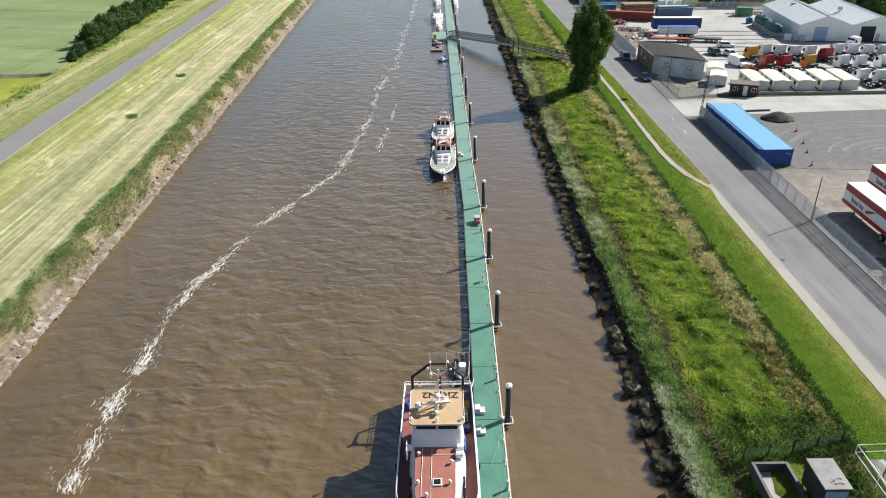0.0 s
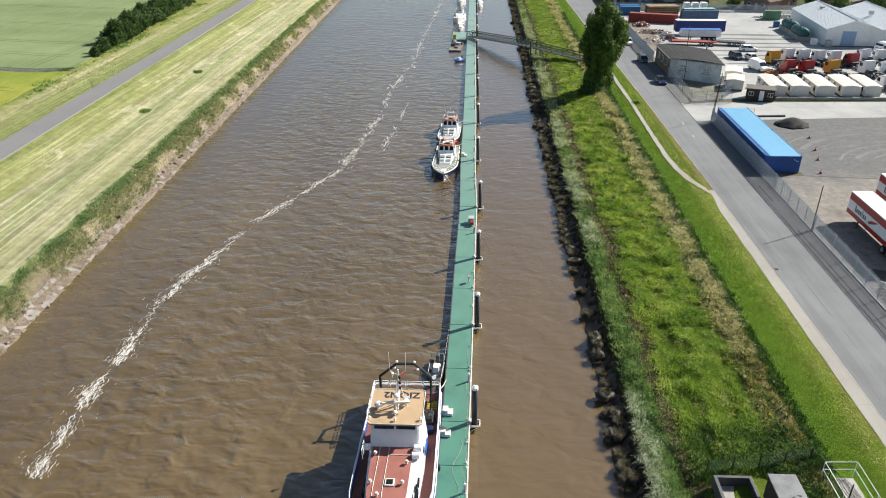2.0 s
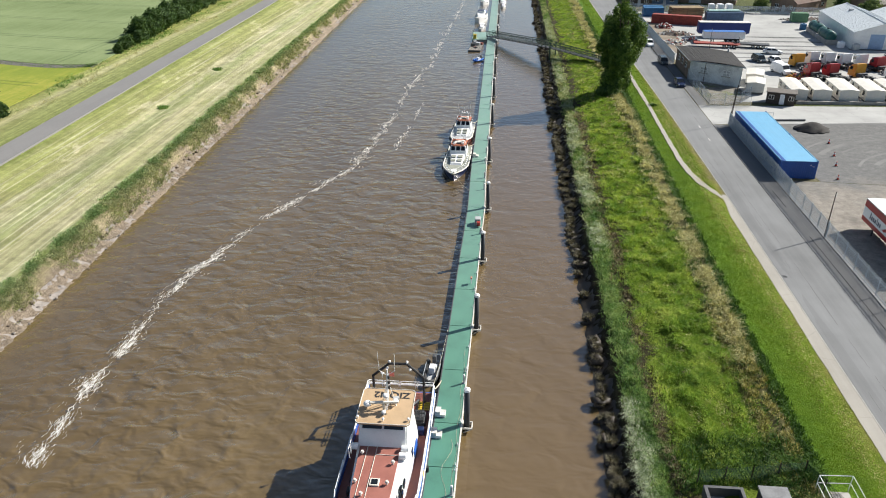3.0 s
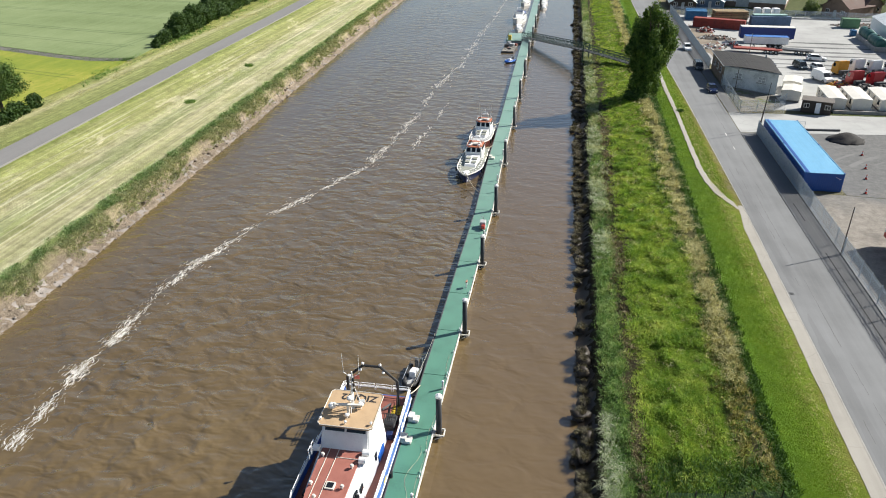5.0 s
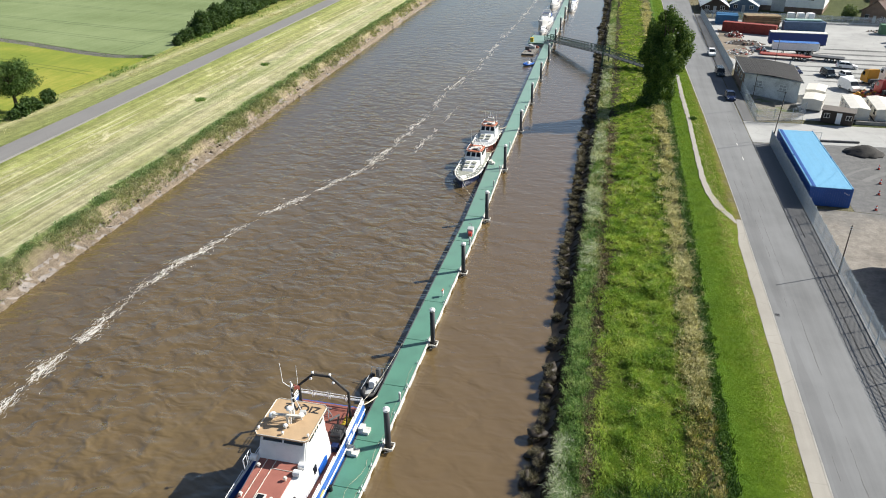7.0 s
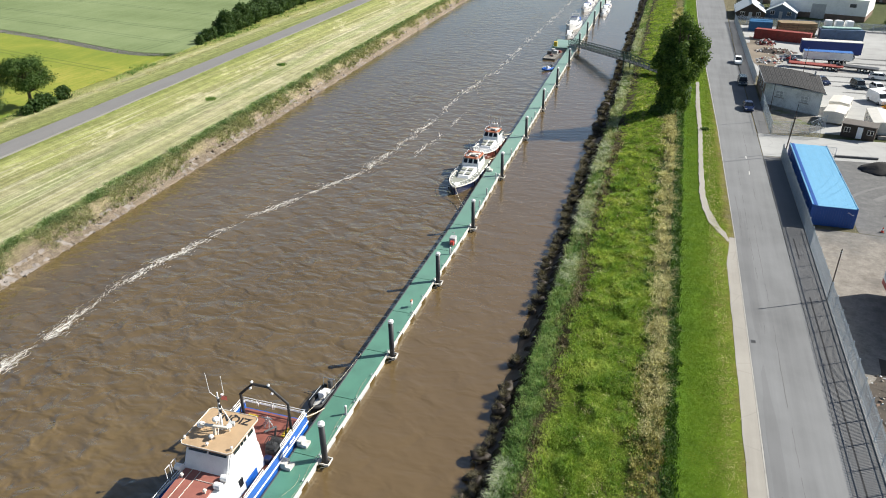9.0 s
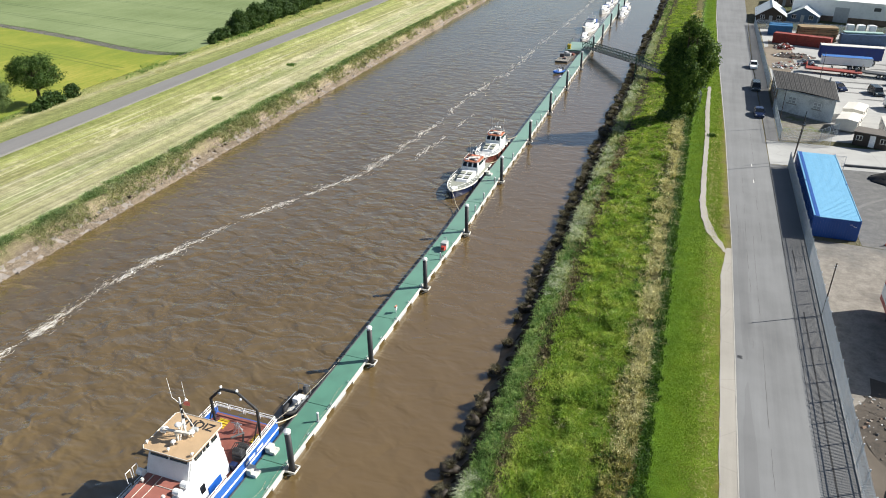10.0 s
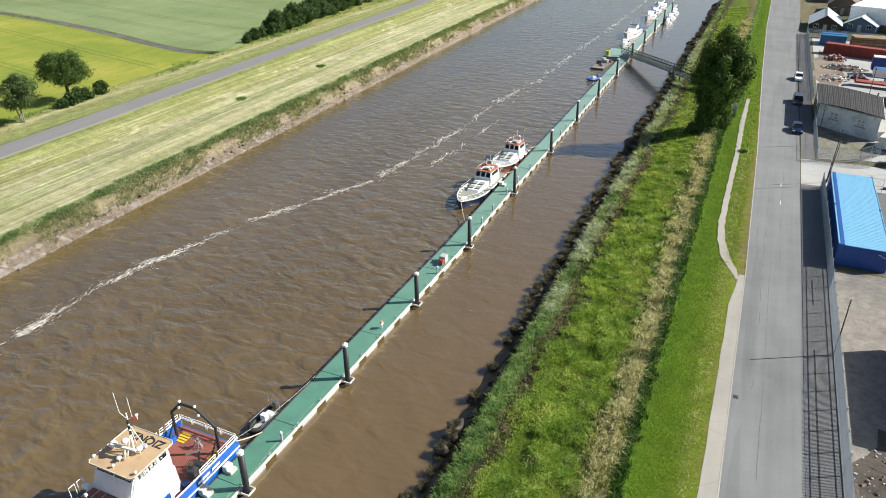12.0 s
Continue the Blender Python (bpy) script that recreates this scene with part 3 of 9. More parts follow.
def lettering(name, text, size, material, m, parent, depth=0.006, label=""):
    cu = bpy.data.curves.new(name, "FONT")
    cu.offset = size * 0.026
    cu.body, cu.size, cu.extrude, cu.align_x, cu.align_y = text, size, depth, "CENTER", "CENTER"
    tmp = bpy.data.objects.new(name, cu)
    scene.collection.objects.link(tmp)
    me = bpy.data.meshes.new_from_object(tmp.evaluated_get(bpy.context.evaluated_depsgraph_get()))
    bpy.data.objects.remove(tmp)
    me.materials.clear()
    me.materials.append(material)
    ob = new(name, me)
    ob.parent = parent
    ob.matrix_basis = m
    return tagged(ob, label)


# coach roof red, lighter than the deck's
M_LIGHTRED = plain("lighter red deck paint", (0.31, 0.118, 0.09), 0.55, grime=0.14, size=0.8)


def workboat():
    ob = thing("survey_vessel", "blue and white workboat with red decks and a buff wheelhouse roof", "boat", at=pose(-0.62, 41.2, 0))
    L, B = 21.2, 6.45
    part("hull", hull_shell(L, B, 2.5, 1.35, 1.0, 0.42, 0.96, 0.72, 18), M_HULL, ob)
    part("deck", deck_sheet(L, B, 0.12, 2.54, 1.39, 0.42, 0.96, 0.03, 0.994), M_RED, ob, "red brown painted deck")
    bw = part("bulwark", bulwark_wall(L, B, 2.5, 1.35, 0.75, 0.10, 0.42, 0.96), M_HULL, ob, "blue bulwark")
    bm = bmesh.new()
    a, b = outline(L, B, 0.05, 3.27, 2.12, 0.42, 0.96)
    rail(bm, a[::-1] + b + [a[-1]], 0.075)
    part("capping_rail", bm, M_WHITE, bw, "white capping rail")
    for side in outline(L, B, -0.04, 2.45, 1.28, 0.42, 0.96):
        bm = bmesh.new()
        rings = [[(x, y, z - 0.07), (x * 1.02, y, z - 0.05), (x * 1.02, y, z + 0.05), (x, y, z + 0.07)] for x, y, z in side]
        loft(bm, rings)
        bmesh.ops.recalc_face_normals(bm, faces=bm.faces)
        part("rubbing_strake", bm, M_WHITE, bw, "white rubbing strake")
    # stern rails in bays
    for x0, x1 in ((-3.0, -1.75), (-1.6, -0.2), (-0.05, 1.35), (1.5, 3.0)):
        bm = bmesh.new()
        y = L / 2 - 0.12
        for z in (2.35, 2.58):
            rod(bm, (x0, y, z), (x1, y, z), 0.035)
        for x in (x0, x1):
            rod(bm, (x, y, 1.9), (x, y, 2.58), 0.035)
        part("stern_rail", bm, M_WHITE, ob)
    for sx in (-1, 1):
        for y0, y1 in ((8.2, 10.3), (6.0, 7.9), (0.4, 3.2), (-2.8, 0.1), (-6.2, -3.1)):
            bm = bmesh.new()
            hx0, hx1 = (sx * (half_beam((q + L / 2) / L, B, 0.42, 0.96) - 0.06) for q in (y0, y1))
            zz = 2.15 + max(0.0, (-y0) * 0.06)
            for z in (zz + 0.28, zz + 0.52):
                rod(bm, (hx0, y0, z), (hx1, y1, z), 0.032)
            for f in (0, 0.5, 1):
                x, y = hx0 + (hx1 - hx0) * f, y0 + (y1 - y0) * f
                rod(bm, (x, y, zz - 0.05), (x, y, zz + 0.52), 0.032)
            part("side_rail", bm, M_WHITE, ob)
    # deckhouse with the red coach roof
    bm = bmesh.new()
    rings = []
    for y, hw in ((-7.4, 1.35), (-6.2, 1.75), (-3.0, 2.15), (0.6, 2.35), (4.9, 2.3)):
        rings.append([(-hw, y, 1.35), (hw, y, 1.35), (hw - 0.32, y + (0.2 if y < -7 else 0), 3.82), (-hw + 0.32, y + (0.2 if y < -7 else 0), 3.82)])
    loft(bm, rings)
    bmesh.ops.recalc_face_normals(bm, faces=bm.faces)
    bmesh.ops.bevel(bm, geom=[e for e in bm.edges if len(e.link_faces) == 2 and e.calc_face_angle(0) > 0.6], offset=0.12, segments=3, affect="EDGES")
    house = part("deckhouse", bm, M_WHITE, ob, "white deckhouse with rounded edges")
    bm = bmesh.new()
    prism(bm, [(-1.2, -7.0), (1.0, -7.0), (1.35, -4.0), (1.45, 0.9), (-1.8, 0.9), (-1.65, -4.0)], 3.80, 3.95)
    part("coach_roof", bm, M_LIGHTRED, house, "red brown coach roof")
    for x in (-1.15, -0.42):
        bm = bmesh.new()
        rail(bm, [(x, 0.6, 3.98), (x - 0.06, -3.6, 3.98), (x - 0.05, -6.5, 3.98)], 0.028)
        part("deck_seam", bm, M_CREAM, house)
    bm = bmesh.new()
    rail(bm, [(-0.42, -0.25, 3.98), (1.35, -0.25, 3.98)], 0.028)
    part("deck_seam", bm, M_CREAM, house)
    for x, y in ((-1.45, -0.3), (-1.45, -3.2), (1.1, -1.15), (0.95, -3.2), (-0.8, -4.4)):
        bm = bmesh.new()
        rod(bm, (x, y, 3.94), (x, y, 4.2), 0.07)
        rod(bm, (x, y, 4.2), (x, y, 4.34), 0.16, 0.1, 12)
        part("vent", bm, M_CREAM, house, "mushroom vent")
    bm = bmesh.new()
    box(bm, 0.0, -3.1, 3.94, 0.72, 0.72, 0.13, bevel=0.03)
    hatch = part("hatch", bm, M_CREAM, house, "cream hatch with dark glass")
    bm = bmesh.new()
    box(bm, 0.0, -3.1, 4.072, 0.5, 0.5, 0.015)
    part("glass", bm, M_GLASS, hatch)
    for sx in (-1, 1):
        for y in (-4.3, -3.2, -2.1):
            bm = bmesh.new()
            box(bm, sx * 2.04, y, 2.75, 0.16, 0.62, 0.5, bevel=0.05)
            part("port_window", bm, M_GLASS, house)
    # wheelhouse
    bm = bmesh.new()
    rings = [[(-1.98, 0.55, 3.8), (1.92, 0.55, 3.8), (2.0, 4.75, 3.8), (-2.06, 4.75, 3.8)],
             [(-1.95, 1.15, 5.15), (1.88, 1.15, 5.15), (1.93, 4.75, 5.15), (-2.0, 4.75, 5.15)],
             [(-1.9, 1.6, 5.85), (1.83, 1.6, 5.85), (1.86, 4.7, 5.85), (-1.92, 4.7, 5.85)]]
    loft(bm, rings)
    bmesh.ops.recalc_face_normals(bm, faces=bm.faces)
    bmesh.ops.bevel(bm, geom=[e for e in bm.edges if len(e.link_faces) == 2 and e.calc_face_angle(0) > 0.9], offset=0.1, segments=2, affect="EDGES")
    wh = part("wheelhouse", bm, M_WHITE, ob, "white wheelhouse with raked dark windows")
    for x0, x1 in ((-1.66, -0.1), (0.08, 1.6)):
        bm = bmesh.new()
        loft(bm, [[(x0, 1.17, 5.3), (x1, 1.17, 5.3), (x1, 1.45, 5.74), (x0, 1.45, 5.74)], [(x0, 1.3, 5.3), (x1, 1.3, 5.3), (x1, 1.6, 5.74), (x0, 1.6, 5.74)]])
        bmesh.ops.recalc_face_normals(bm, faces=bm.faces)
        part("window", bm, M_GLASS, wh)
    for y in (-3.9, -3.2):
        for z in (3.0, 3.45):
            bm = bmesh.new()
            box(bm, 2.06 - 0.13 * (z - 2.75), y, z, 0.14, 0.5, 0.32, bevel=0.04)
            part("flank_window", bm, M_GLASS, wh)
    for sx in (-1, 1):
        for y0, y1 in ((1.75, 2.55), (2.7, 3.0), (3.12, 3.45), (3.75, 4.4)):
            bm = bmesh.new()
            xa = sx * 1.93 - 0.03
            box(bm, xa, (y0 + y1) / 2, 5.2, 0.12, y1 - y0, 0.46, bevel=0.03)
            part("window", bm, M_GLASS, wh)
        bm = bmesh.new()
        box(bm, sx * 2.17, 1.6, 2.2, 0.12, 0.55, 0.75, bevel=0.05)
        part("window", bm, M_GLASS, wh)
    bm = bmesh.new()
    prism(bm, [(-2.2, 1.2), (-1.95, 0.95), (1.9, 0.95), (2.15, 1.2), (2.15, 4.95), (1.9, 5.2), (-1.95, 5.2), (-2.2, 4.95)], 5.82, 5.98)
    bmesh.ops.bevel(bm, geom=[e for e in bm.edges if abs(e.verts[0].co.z - e.verts[1].co.z) < 0.01], offset=0.03, segments=2, affect="EDGES")
    roof = part("wheelhouse_roof", bm, M_BUFF, ob, "buff painted roof with black lettering")
    lettering("roof_lettering", "ZIQN2", 1.0, M_BLACK, pose(0.25, 4.5, 5.988, 0, 0, 180), roof, label="black painted call sign")
    bm = bmesh.new()
    rail(bm, [(-2.2, 1.2, 6.0), (-1.95, 0.95, 6.0), (1.9, 0.95, 6.0), (2.15, 1.2, 6.0), (2.15, 4.95, 6.0), (1.9, 5.2, 6.0), (-1.95, 5.2, 6.0), (-2.2, 4.95, 6.0), (-2.2, 1.2, 6.0)], 0.035)
    part("roof_edge", bm, M_CREAM, roof)
    for x, y in ((-2.05, 1.5), (2.0, 1.5), (0.0, 1.35)):
        bm = bmesh.new()
        rod(bm, (x, y, 5.98), (x, y, 6.12), 0.04)
        ball(bm, x, y, 6.2, 0.13, 0.9)
        part("searchlight", bm, M_WHITE, roof)
    # mast
    mast = part("mast", rod(bmesh.new(), (0.1, 3.2, 5.98), (0.15, 3.35, 9.5), 0.11, 0.06), M_WHITE, ob, "white mast with aerials and lamps")
    bm = bmesh.new()
    for x in (-0.35, 0.55):
        rod(bm, (x, 3.9, 5.98), (0.13, 3.3, 8.6), 0.035)
    rod(bm, (0.1, 2.6, 5.98), (0.12, 3.25, 7.6), 0.04)
    part("mast_stay", bm, M_WHITE, mast)
    bm = bmesh.new()
    for sx in (-1, 1):
        rail(bm, [(0.14, 3.35, 8.9), (0.14 + sx * 0.62, 3.3, 9.4), (0.14 + sx * 0.66, 3.25, 11.2)], 0.024)
    part("whip_aerial", bm, M_WHITE, mast)
    for x, y, z, r in ((0.05, 2.75, 7.35, 0.27), (-1.5, 2.85, 6.35, 0.33), (0.75, 3.2, 6.45, 0.25), (-0.05, 2.0, 6.3, 0.2), (-0.5, 4.6, 8.1, 0.14)):
        bm = bmesh.new()
        rod(bm, (x, y, 5.98 if z < 7 else z - 0.4), (x, y, z), 0.05)
        ball(bm, x, y, z, r, 0.72, 2)
        part("radome", bm, M_WHITE, mast)
    bm = bmesh.new()
    box(bm, -0.1, 2.55, 6.75, 2.35, 0.22, 0.16, 6, bevel=0.04)
    rod(bm, (-0.1, 2.55, 5.98), (-0.1, 2.55, 6.75), 0.12)
    part("radar_scanner", bm, M_CREAM, mast)
    for z in (7.7, 8.2, 8.7):
        bm = bmesh.new()
        rod(bm, (0.28, 3.2, z), (0.28, 3.2, z + 0.25), 0.09)
        rod(bm, (0.1, 3.3, z + 0.1), (0.28, 3.2, z + 0.1), 0.03)
        part("lamp", bm, M_BLACK, mast)
    bm = bmesh.new()
    box(bm, 0.72, 3.6, 6.2, 0.5, 0.34, 0.3, 20, bevel=0.04)
    part("equipment_box", bm, M_GREY, mast)
    bm = bmesh.new()
    loft(bm, [[(0.3, 3.5, 8.7), (0.32, 3.5, 8.7), (0.32, 3.5, 9.15), (0.3, 3.5, 9.15)], [(0.62, 3.75, 8.5), (0.64, 3.75, 8.5), (0.64, 3.75, 8.9), (0.62, 3.75, 8.9)]])
    part("pennant", bm, plain("faded red cloth", (0.5, 0.13, 0.1), 0.9, grime=0.3), mast)
    # stern gantry
    bm = bmesh.new()
    pts = [(-2.25, 9.15, 1.4), (-2.28, 9.2, 4.15), (-0.66, 8.85, 5.85), (0.9, 8.85, 5.85), (2.28, 9.2, 4.15), (2.3, 9.1, 1.4)]
    rail(bm, pts, 0.125, 8)
    rail(bm, [(-2.27, 9.2, 3.2), (-2.3, 8.0, 1.4)], 0.07)
    rail(bm, [(2.28, 9.2, 3.2), (2.3, 8.0, 1.4)], 0.07)
    gantry = part("stern_gantry", bm, M_BLACK, ob, "black steel stern gantry")
    for x, z in ((-0.66, 6.1), (0.9, 6.1), (-0.9, 5.4), (1.15, 5.3)):
        bm = bmesh.new()
        ball(bm, x, 8.8, z, 0.15)
        part("floodlight", bm, M_WHITE, gantry)
    # aft deck gear
    bm = bmesh.new()
    box(bm, 2.15, 6.6, 1.4, 1.0, 1.5, 0.5, bevel=0.08)
    rod(bm, (1.75, 6.2, 2.15), (2.6, 6.2, 2.15), 0.33, sides=14)
    rod(bm, (1.75, 6.9, 2.0), (2.6, 6.9, 2.0), 0.28, sides=14)
    rail(bm, [(1.8, 7.3, 1.9), (2.0, 7.4, 3.1), (1.6, 6.3, 3.4)], 0.1)
    winch = part("winch", bm, M_DGREY, ob, "dark winch machinery")
    bm = bmesh.new()
    for k in range(5):
        rail(bm, [(1.7 + 0.18 * k, 5.9, 2.5), (1.75 + 0.17 * k, 6.5, 2.75), (1.7 + 0.2 * k, 7.2, 2.2)], 0.035)
    part("hose", bm, M_BLACK, winch)
    for x, y, sx, sy, sz, mt, nm in ((2.45, 5.0, 0.55, 0.5, 0.7, M_NAVY, "locker"), (-2.35, 8.4, 0.8, 0.9, 0.6, M_HULL, "locker"), (2.3, 2.8, 0.1, 1.6, 0.9, M_HULL, "gate_panel")):
        bm = bmesh.new()
        box(bm, x, y, 1.39, sx, sy, sz, bevel=0.05)
        part(nm, bm, mt, ob, "blue painted steel")
    for x, y in ((-1.75, 9.3), (2.35, 8.6)):
        bm = bmesh.new()
        for i in range(4):
            box(bm, x, y - 0.45 + i * 0.3, 1.40, 1.0, 0.2, 0.05)
        part("yellow_grating", bm, M_YELLOWP, ob, "yellow grating")
    bm = bmesh.new()
    for i in range(6):
        a = i * 1.05
        rail(bm, [(0.2 + 0.5 * math.cos(a), 8.9 + 0.35 * math.sin(a), 1.4), (0.2 + 0.2 * math.cos(a + 2), 8.9 + 0.2 * math.sin(a + 2), 2.3)], 0.04)
    rail(bm, [(-0.3, 8.9, 2.3), (0.7, 8.9, 2.3)], 0.05)
    part("frame_rack", bm, M_STEEL, ob)
    for x, y, z in ((-2.15, 0.4, 4.0), (1.85, 0.35, 4.05), (1.75, -0.4, 4.0)):
        bm = bmesh.new()
        rod(bm, (x - 0.3, y, z + 0.1), (x + 0.25, y, z + 0.1), 0.27, sides=12)
        part("liferaft_canister", bm, M_WHITE, ob)
    for y in (-0.1, -0.8):
        bm = bmesh.new()
        rail(bm, [(-2.35, y, 4.0), (-2.4, y, 4.9), (-2.4, y + 0.5, 4.9), (-2.35, y + 0.5, 4.0)], 0.035)
        part("ladder_loop", bm, M_WHITE, ob)
    for sx in (-1, 1):
        for y in (-7.5, -3.5, 1.5, 6.0):
            bm = bmesh.new()
            x = sx * (half_beam((y + L / 2) / L, B, 0.42, 0.96) + 0.14)
            rod(bm, (x, y, 0.45), (x, y, 1.2), 0.16, sides=10)
            part("fender", bm, M_BLACK, ob)
    for k, (y, w) in enumerate(((7.6, 0.9), (6.2, 1.3), (0.2, 0.7))):
        bm = bmesh.new()
        box(bm, 3.235, y, 1.62, 0.03, w, 0.22)
        part("name_bar", bm, M_WHITE if k < 2 else M_YELLOWP, ob)
    return ob


workboat()


def pilot_boat(x, y, L, B, rz, hull_m, deck_m, label):
    ob = thing("pilot_boat", label, "boat", "pilot boats at the pontoon", at=pose(x, y, 0, 0, 0, rz))
    part("hull", hull_shell(L, B, 1.3, 0.85, 0.8, 0.4, 0.93), hull_m, ob)
    part("deck", deck_sheet(L, B, 0.1, 1.34, 0.89, 0.4, 0.93), deck_m, ob)
    bm = bmesh.new()
    a, b = outline(L, B, 0.0, 1.34, 0.89, 0.4, 0.93)
    rail(bm, a[::-1] + b + [a[-1]], 0.11)
    part("gunwale", bm, M_CREAM, ob)
    for side in outline(L, B, 0.22, 2.0, 1.5, 0.4, 0.93):
        pts = [q for q in side if q[1] < L * 0.15]
        grd = part("guard_rail", rail(bmesh.new(), pts, 0.022), M_WHITE, ob)
        for q in pts[::2]:
            part("stanchion", rod(bmesh.new(), (q[0], q[1], 1.2), q, 0.02), M_WHITE, grd)
    bm = bmesh.new()
    loft(bm, [[(-1.0, -L * 0.18, 0.95), (1.0, -L * 0.18, 0.95), (0.85, -L * 0.15, 1.4), (-0.85, -L * 0.15, 1.4)],
              [(-1.3, L * 0.11, 0.9), (1.3, L * 0.11, 0.9), (1.1, L * 0.11, 1.7), (-1.1, L * 0.11, 1.7)]])
    bmesh.ops.recalc_face_normals(bm, faces=bm.faces)
    trunk = part("trunk_cabin", bm, M_WHITE, ob)
    for x2 in (-0.55, 0.55):
        for y2 in (-L * 0.09, L * 0.01):
            bm = bmesh.new()
            box(bm, x2, y2, 1.46 + 0.14 * (y2 > -L * 0.04), 0.78, 0.95, 0.14, bevel=0.04)
            part("hatch", bm, M_SAGE, trunk)
    bm = bmesh.new()
    prism(bm, [(-0.6, -L * 0.385), (0.0, -L * 0.44), (0.6, -L * 0.385), (0.25, -L * 0.34), (-0.25, -L * 0.34)], 1.2, 1.36)
    part("anchor_locker", bm, M_WHITE, ob)
    bm = bmesh.new()
    y0, y1 = L * 0.11, L * 0.37
    loft(bm, [[(-1.45, y0 - 0.1, 0.85), (1.45, y0 - 0.1, 0.85), (1.45, y1, 0.85), (-1.45, y1, 0.85)],
              [(-1.4, y0 + 0.1, 2.1), (1.4, y0 + 0.1, 2.1), (1.4, y1, 2.1), (-1.4, y1, 2.1)],
              [(-1.25, y0 + 0.55, 2.85), (1.25, y0 + 0.55, 2.85), (1.28, y1 - 0.2, 2.85), (-1.28, y1 - 0.2, 2.85)]])
    bmesh.ops.recalc_face_normals(bm, faces=bm.faces)
    bmesh.ops.bevel(bm, geom=[e for e in bm.edges if len(e.link_faces) == 2 and e.calc_face_angle(0) > 0.8], offset=0.08, segments=2, affect="EDGES")
    cabin = part("wheelhouse", bm, M_WHITE, ob)
    for x2 in (-0.85, 0.0, 0.85):
        bm = bmesh.new()
        loft(bm, [[(x2 - 0.33, y0 + 0.1, 2.15), (x2 + 0.33, y0 + 0.1, 2.15), (x2 + 0.3, y0 + 0.48, 2.75), (x2 - 0.3, y0 + 0.48, 2.75)],
                  [(x2 - 0.33, y0 + 0.3, 2.15), (x2 + 0.33, y0 + 0.3, 2.15), (x2 + 0.3, y0 + 0.6, 2.75), (x2 - 0.3, y0 + 0.6, 2.75)]])
        bmesh.ops.recalc_face_normals(bm, faces=bm.faces)
        part("window", bm, M_GLASS, cabin)
    for sx in (-1, 1):
        for k in range(3):
            bm = bmesh.new()
            box(bm, sx * 1.35, y0 + 1.1 + k * (y1 - y0 - 1.5) / 2.6, 2.2, 0.14, 0.65, 0.5, bevel=0.03)
            part("window", bm, M_GLASS, cabin)
    bm = bmesh.new()
    prism(bm, [(-1.35, y0 + 0.35), (1.35, y0 + 0.35), (1.4, y1), (-1.4, y1)], 2.83, 2.95)
    bmesh.ops.bevel(bm, geom=[e for e in bm.edges if abs(e.verts[0].co.z - e.verts[1].co.z) > 0.05], offset=0.4, segments=3, affect="EDGES")
    bmesh.ops.bevel(bm, geom=[e for e in bm.edges if e.verts[0].co.z > 2.94 and e.verts[1].co.z > 2.94], offset=0.05, segments=2, affect="EDGES")
    roof = part("cabin_roof", bm, M_ORANGE, ob, "faded orange cabin roof")
    bm = bmesh.new()
    box(bm, 0.1, y0 + 1.3, 2.95, 0.75, 0.6, 0.2, bevel=0.05)
    part("roof_hatch", bm, M_DGREY, roof)
    bm = bmesh.new()
    box(bm, -0.1, (y0 + y1) / 2 + 0.35, 2.95, 1.3, 1.3, 0.05, bevel=0.02)
    part("roof_panel", bm, M_CREAM, roof, "pale non slip panel")
    for sx in (-1, 1):
        bm = bmesh.new()
        for k in range(12):
            q = k / 12 * 6.2832
            p = (sx * 0.95 + 0.3 * math.cos(q), y1 - 0.6 + 0.3 * math.sin(q), 3.02)
            e = (sx * 0.95 + 0.3 * math.cos(q + 0.5236), y1 - 0.6 + 0.3 * math.sin(q + 0.5236), 3.02)
            rod(bm, p, e, 0.06, sides=6)
        part("lifebuoy", bm, M_ORANGE, roof)
    for x2, y2, sx2, sy2, sz2, mt in ((-0.75, y0 + 0.95, 0.5, 0.3, 0.22, M_WHITE), (0.8, y0 + 1.0, 0.35, 0.35, 0.3, M_WHITE), (0.75, (y0 + y1) / 2 + 0.3, 0.4, 0.7, 0.26, M_CREAM), (-0.9, (y0 + y1) / 2, 0.3, 0.5, 0.2, M_DGREY)):
        bm = bmesh.new()
        box(bm, x2, y2, 2.95, sx2, sy2, sz2, bevel=0.06)
        part("roof_box", bm, mt, roof)
    for sx in (-1, 1):
        bm = bmesh.new()
        rail(bm, [(sx * 1.2, y0 + 0.6, 2.95), (sx * 1.2, y0 + 0.65, 3.3), (sx * 1.2, y1 - 0.3, 3.3), (sx * 1.2, y1 - 0.25, 2.95)], 0.03)
        part("roof_rail", bm, M_WHITE, roof)
        part("whip_aerial", rod(bmesh.new(), (sx * 1.0, y1 - 0.3, 2.95), (sx * 1.15, y1 - 0.1, 5.4), 0.025, 0.01, 5), M_WHITE, roof)
    for k in range(9):
        for sx in (-1, 1):
            t = 0.06 + k * 0.075
            q = sx * (half_beam(t, B, 0.4, 0.93) - 0.42)
            bm = bmesh.new()
            box(bm, q, -L / 2 + t * L, 1.33 - 0.45 * t, 0.2, 0.3, 0.06, bevel=0.02)
            part("deck_cleat", bm, M_WHITE, ob)
    bm = bmesh.new()
    rail(bm, [(-0.7, y1 - 0.5, 2.9), (-0.65, y1 - 0.4, 3.7), (0.65, y1 - 0.4, 3.7), (0.7, y1 - 0.5, 2.9)], 0.06)
    rod(bm, (0, y1 - 0.4, 3.7), (0, y1 - 0.4, 4.7), 0.035)
    box(bm, 0.0, y1 - 0.5, 3.7, 1.2, 0.15, 0.1)
